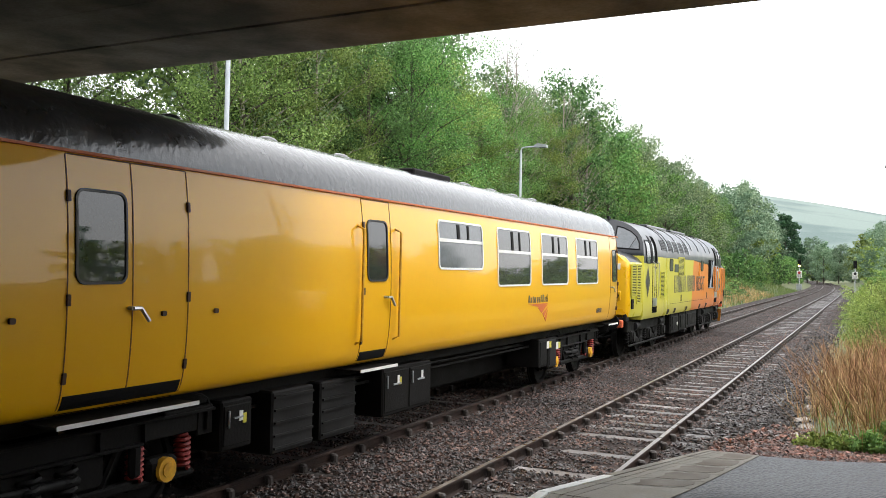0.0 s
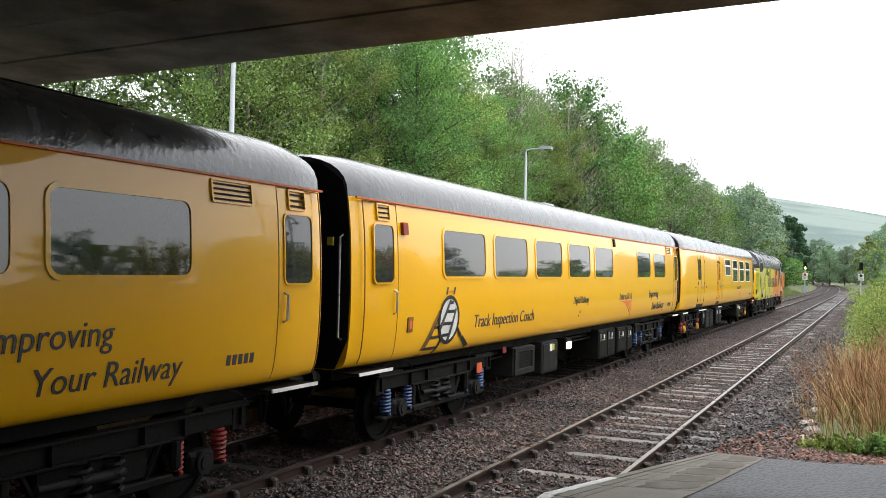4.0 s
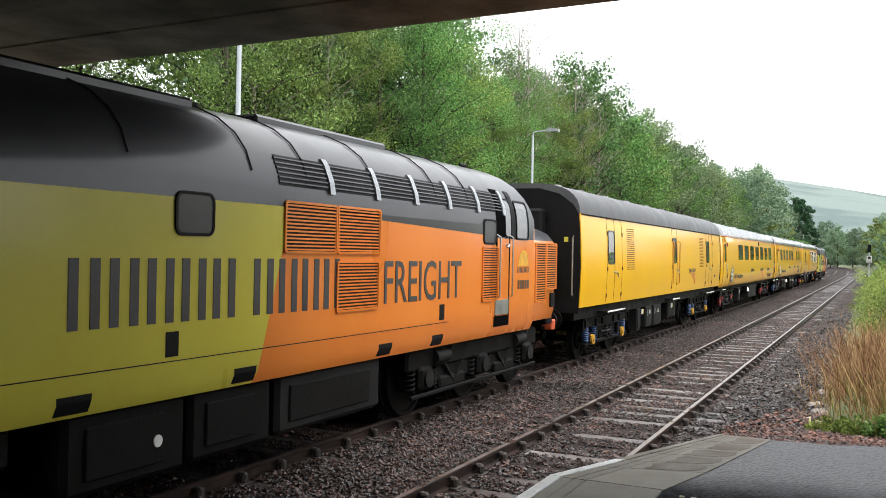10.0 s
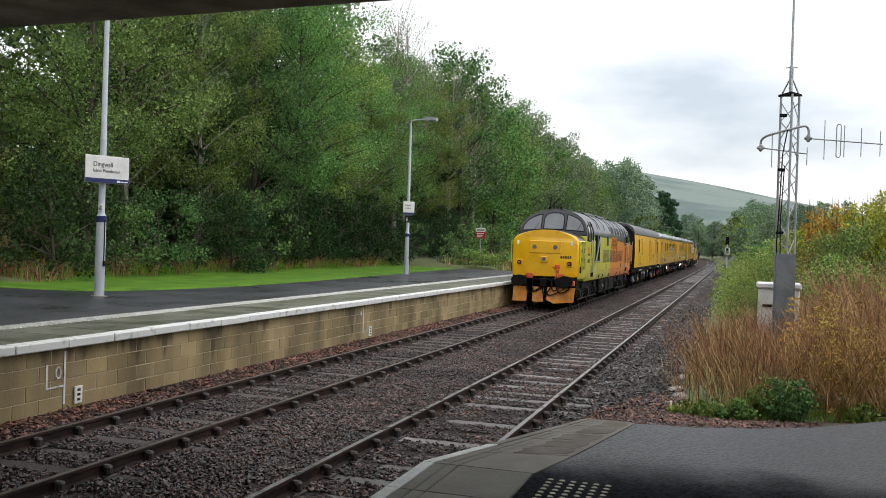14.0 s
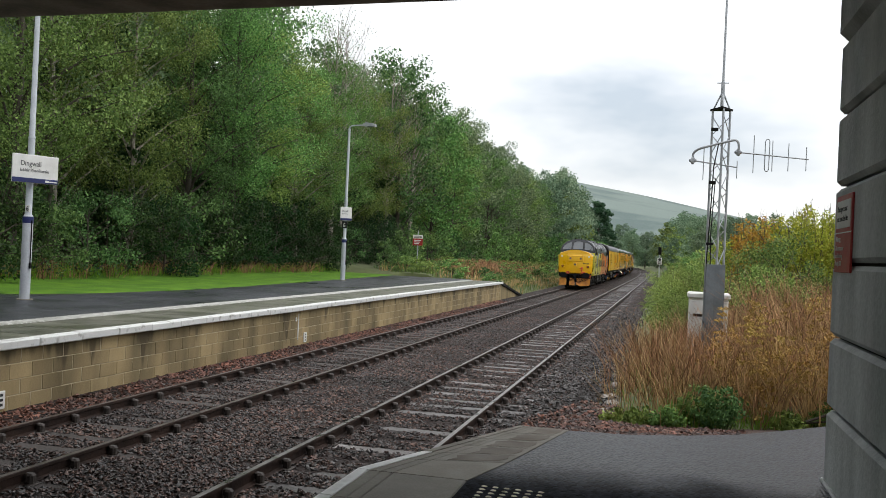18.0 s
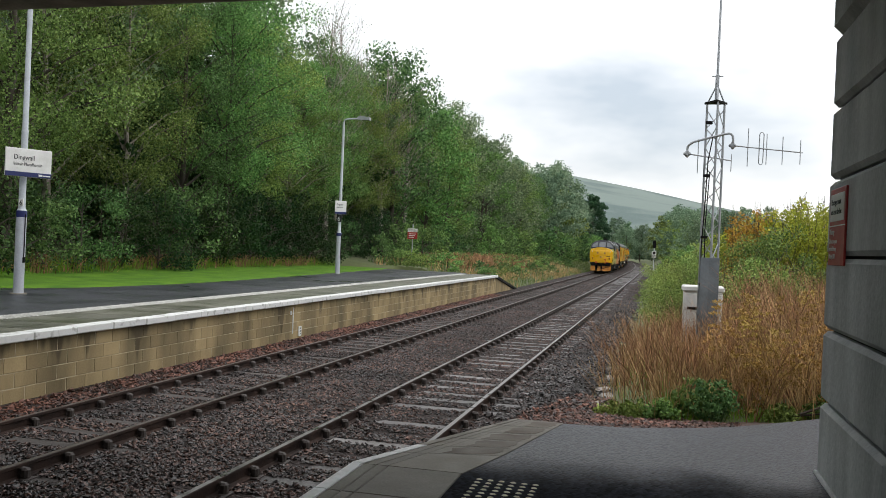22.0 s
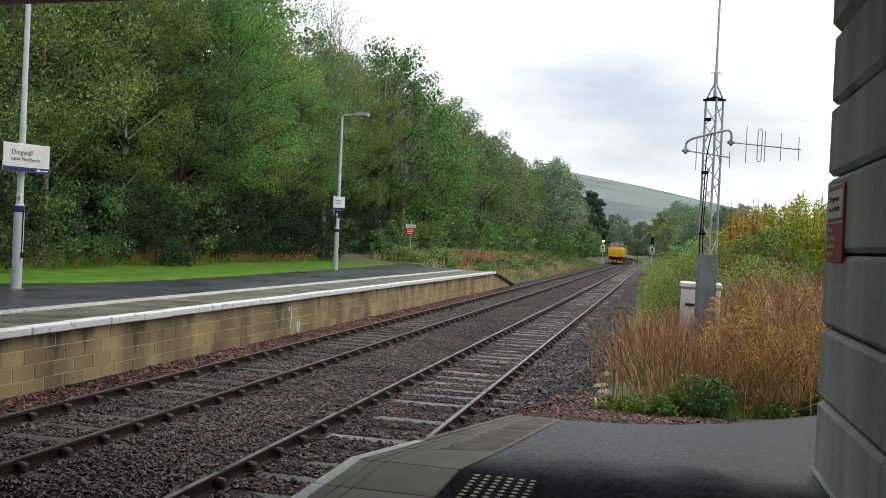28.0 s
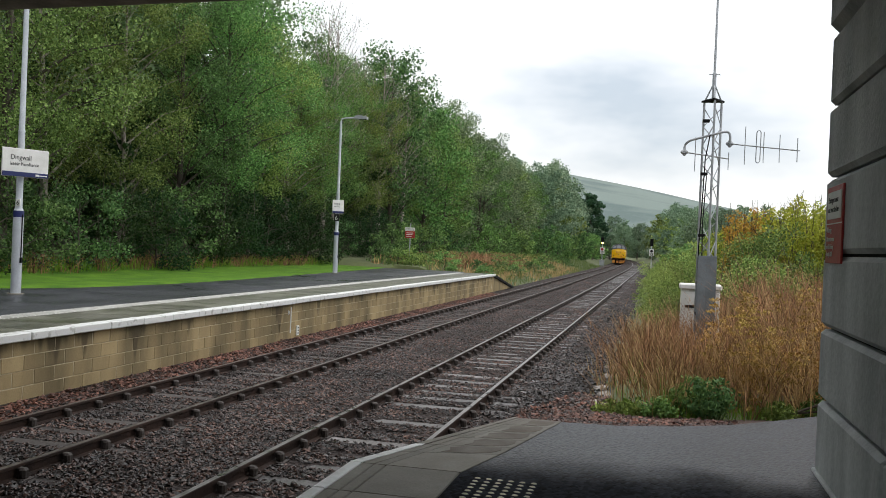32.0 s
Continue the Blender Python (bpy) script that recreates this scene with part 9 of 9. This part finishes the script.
    # emblem and digits beside the cab doors
    for y0 in livery["emblems"]:
        dome = [(y0 + 0.235 * math.cos(math.pi * q / 14), 2.17 + 0.25 * math.sin(math.pi * q / 14)) for q in range(15)]
        dome = [(y0 + 0.28, 2.14)] + dome + [(y0 - 0.28, 2.14)]
        n = len(dome)
        v = [(1.366, y, z) for y, z in dome] + [(1.352, y, z) for y, z in dome]
        g = Geo().add(v, [tuple(range(n))] + [(i, n + i, n + (i + 1) % n, (i + 1) % n) for i in range(n)])
        part("emblem_dome", g, livery["emblem_mat"] if y0 < 9 else YELBOX, lc, "plain orange dome emblem")
        for k in range(9):
            part("operator_bar", Geo().plate(y0 - 0.28 + 0.064 * k, y0 - 0.252 + 0.064 * k, 2.03, 2.12, xat, 0.005, 0, 1, deep=0.006), CHARCOAL, lc)
        bars(lc, y0 - 0.28, y0 + 0.30, 1.75, 1.90, 5, xat, 1, INK)
    # tanks and boxes between the bogies
    for y0, y1, z0 in ((6.2, 7.6, 0.34), (7.65, 8.9, 0.36), (9.0, 11.2, 0.38)):
        g = Geo().box(-1.22, 1.22, y0, y1, z0, 1.03, 0.05)
        t = part("fuel_tank", g, BOXGREY if y0 > 8 else UNDER, lc)
        g = Geo()
        g.box(1.215, 1.245, y0 + 0.2, y1 - 0.3, z0 + 0.12, 0.9, 0.02)
        part("cover", g, UNDER, t)
    g = Geo().tube([(1.22, 7.2, 0.66), (1.255, 7.2, 0.66)], 0.055, 12)
    part("gauge", g, WHITE, lc, "white dial gauge", smooth=40)
    loco_bogie(lc, 3.2)
    loco_bogie(lc, LL - 3.2)
    return lc


LOCO_REAR = locomotive("lime and orange diesel locomotive with yellow nose", {
    "coupled": 1,
    "split": (8.43, 8.98), "opening": (3.58, 5.14), "band": (8.75, 15.0, 6), "portholes": ((7.26, 2.49), (14.15, 2.52)),
    "louvres": ((8.88, 9.84, 2.34, 2.84, ORANGE), (9.90, 10.84, 2.34, 2.84, ORANGE), (9.90, 10.82, 1.67, 2.21, ORANGE), (14.12, 14.72, 1.62, 2.44, ORANGE)),
    "words": (6.08, 0.42, 10.95, 0.78), "emblems": (2.02, 15.92), "emblem_mat": PLOUGH})
LOCO_FRONT = locomotive("lime and orange diesel locomotive with diamond emblem", {
    "coupled": 0,
    "split": (9.2, 9.6), "opening": (13.0, 14.3), "band": (3.9, 8.6, 5), "portholes": ((5.2, 2.42), (11.2, 2.45)),
    "louvres": ((6.7, 7.7, 2.25, 2.84, LIME), (3.75, 4.35, 1.60, 2.35, LIME)),
    "words": (6.0, 0.42, 10.2, 0.62), "emblems": (15.95,), "emblem_mat": PLOUGH})
g = Geo()
xq = 1.367
g.add([(xq, 2.0, 1.62), (xq, 2.3, 2.08), (xq, 2.0, 2.54), (xq, 1.7, 2.08)], [(0, 1, 2, 3)])
part("diamond_emblem", g, INK, LOCO_FRONT, "black diamond emblem")
g = Geo()
g.box(1.36, 1.372, 6.0, 7.5, 2.36, 2.62, 0.004)
part("nameplate", g, SLATE, LOCO_FRONT, "dark cast nameplate")

TRAIN = [(LOCO_REAR, 0.0, 3.2, 14.7), (VAN, 19.25, 3.0, 15.15), (COACH_3, 38.0, 3.0, 17.15), (COACH_2, 58.8, 3.0, 17.15), (COACH_1, 79.6, 3.0, 17.15), (LOCO_FRONT, 101.2, 3.2, 14.7)]


# ---- platform wall blocks, one by one ----
def wall_blocks():
    rnd = random.Random(5)
    metre = 0.45
    ms = []
    for k in range(3):
        g = Geo()
        g.box(-0.16, 0.0, 0.005, metre - 0.005, 0.004, 0.211, 0.006)
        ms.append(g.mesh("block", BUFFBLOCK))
    rest = Geo()
    count = 0
    for row in range(5):
        z = 0.80 - 0.215 * (row + 1)
        y = 4.0 - (metre / 2 if row % 2 else 0)
        while y < 47.0:
            dx = rnd.uniform(-0.004, 0.004)
            if y > 7 and y < 36 and row < 4 and count < 300:
                part("block", ms[rnd.randrange(3)], None, FAR_PLATFORM).matrix_basis = pose(-8.505 + dx, y, z)
                count += 1
            else:
                rest.box(-8.665 + dx, -8.505 + dx, y + 0.005, min(y + metre - 0.005, 47.38), z + 0.004, z + 0.211, 0.006)
            y += metre
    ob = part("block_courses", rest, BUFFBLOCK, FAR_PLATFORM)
    tagged(ob, "buff concrete block courses", kind="stuff")
    g = Geo()
    g.box(-8.508, -8.494, 9.74, 9.775, 0.27, 0.60)
    g.box(-8.508, -8.494, 10.075, 10.11, 0.04, 0.745)
    g.box(-8.508, -8.494, 9.775, 10.075, 0.275, 0.295)
    g.box(-8.508, -8.494, 20.37, 20.405, 0.10, 0.72)
    for z0, r in ((0.47, 0.075), (0.60, 0.04)):
        g.tube([(-8.497, (9.97 if r > 0.05 else 20.24) + r * 0.62 * math.cos(q * math.pi / 6), z0 + r * math.sin(q * math.pi / 6)) for q in range(13)], 0.014, 5)
    part("paint_mark", g, CHALK, FAR_PLATFORM, "white paint marks")
    for y in (10.27, 20.72):
        pl = part("marker_plate", Geo().box(-8.50, -8.47, y, y + 0.16, 0.01, 0.25, 0.008), WHITE, FAR_PLATFORM, "small white marker plate")
        for k in range(3):
            part("marker_bar", Geo().box(-8.4695, -8.467, y + 0.05, y + 0.11, 0.05 + 0.065 * k, 0.085 + 0.065 * k), INK, pl)


wall_blocks()


# ---- what moves ----
SPEED_T = [0, 2, 4, 6.5, 8, 10, 12, 14, 16, 18, 20, 22, 24, 26, 28, 30, 32]
SPEED_V = [6.65, 6.95, 7.35, 8.05, 8.3, 8.6, 8.85, 9.05, 9.2, 9.3, 9.3, 9.2, 8.7, 7.7, 6.5, 5.5, 4.6]


def travelled():
    t = np.arange(0, 32.001, 1 / 120)
    v = np.interp(t, SPEED_T, SPEED_V)
    s = np.concatenate([[0.0], np.cumsum((v[1:] + v[:-1]) / 240)])
    return t, s - np.interp(9.0, t, s) - 9.58


def motions():
    tt, ss = travelled()
    at = lambda t: float(np.interp(t, tt, ss))
    def rail_point(y):
        return Vector((MAIN_X + track_shift(y), y, 0))
    for ob, off, a, b in TRAIN:
        rows = []
        for k in range(65):
            t = k * 0.5
            y = at(t) + off
            p, q = rail_point(y + a), rail_point(y + b)
            d = (q - p).normalized()
            yaw = math.degrees(math.atan2(-d.x, d.y))
            o = p - d * a
            rows.append((t, pose(o.x, o.y, 0, 0, 0, yaw)))
        walk(ob, rows)
    n = 480
    for w, x, y, r in WHEELSETS:
        rows = []
        for k in range(n + 1):
            t = 32.0 * k / n
            turn = -math.degrees((at(t) - at(0)) / r) % 360.0
            rows.append((t, pose(x, y, r, turn, 0, 0)))
        walk(w, rows)


motions()
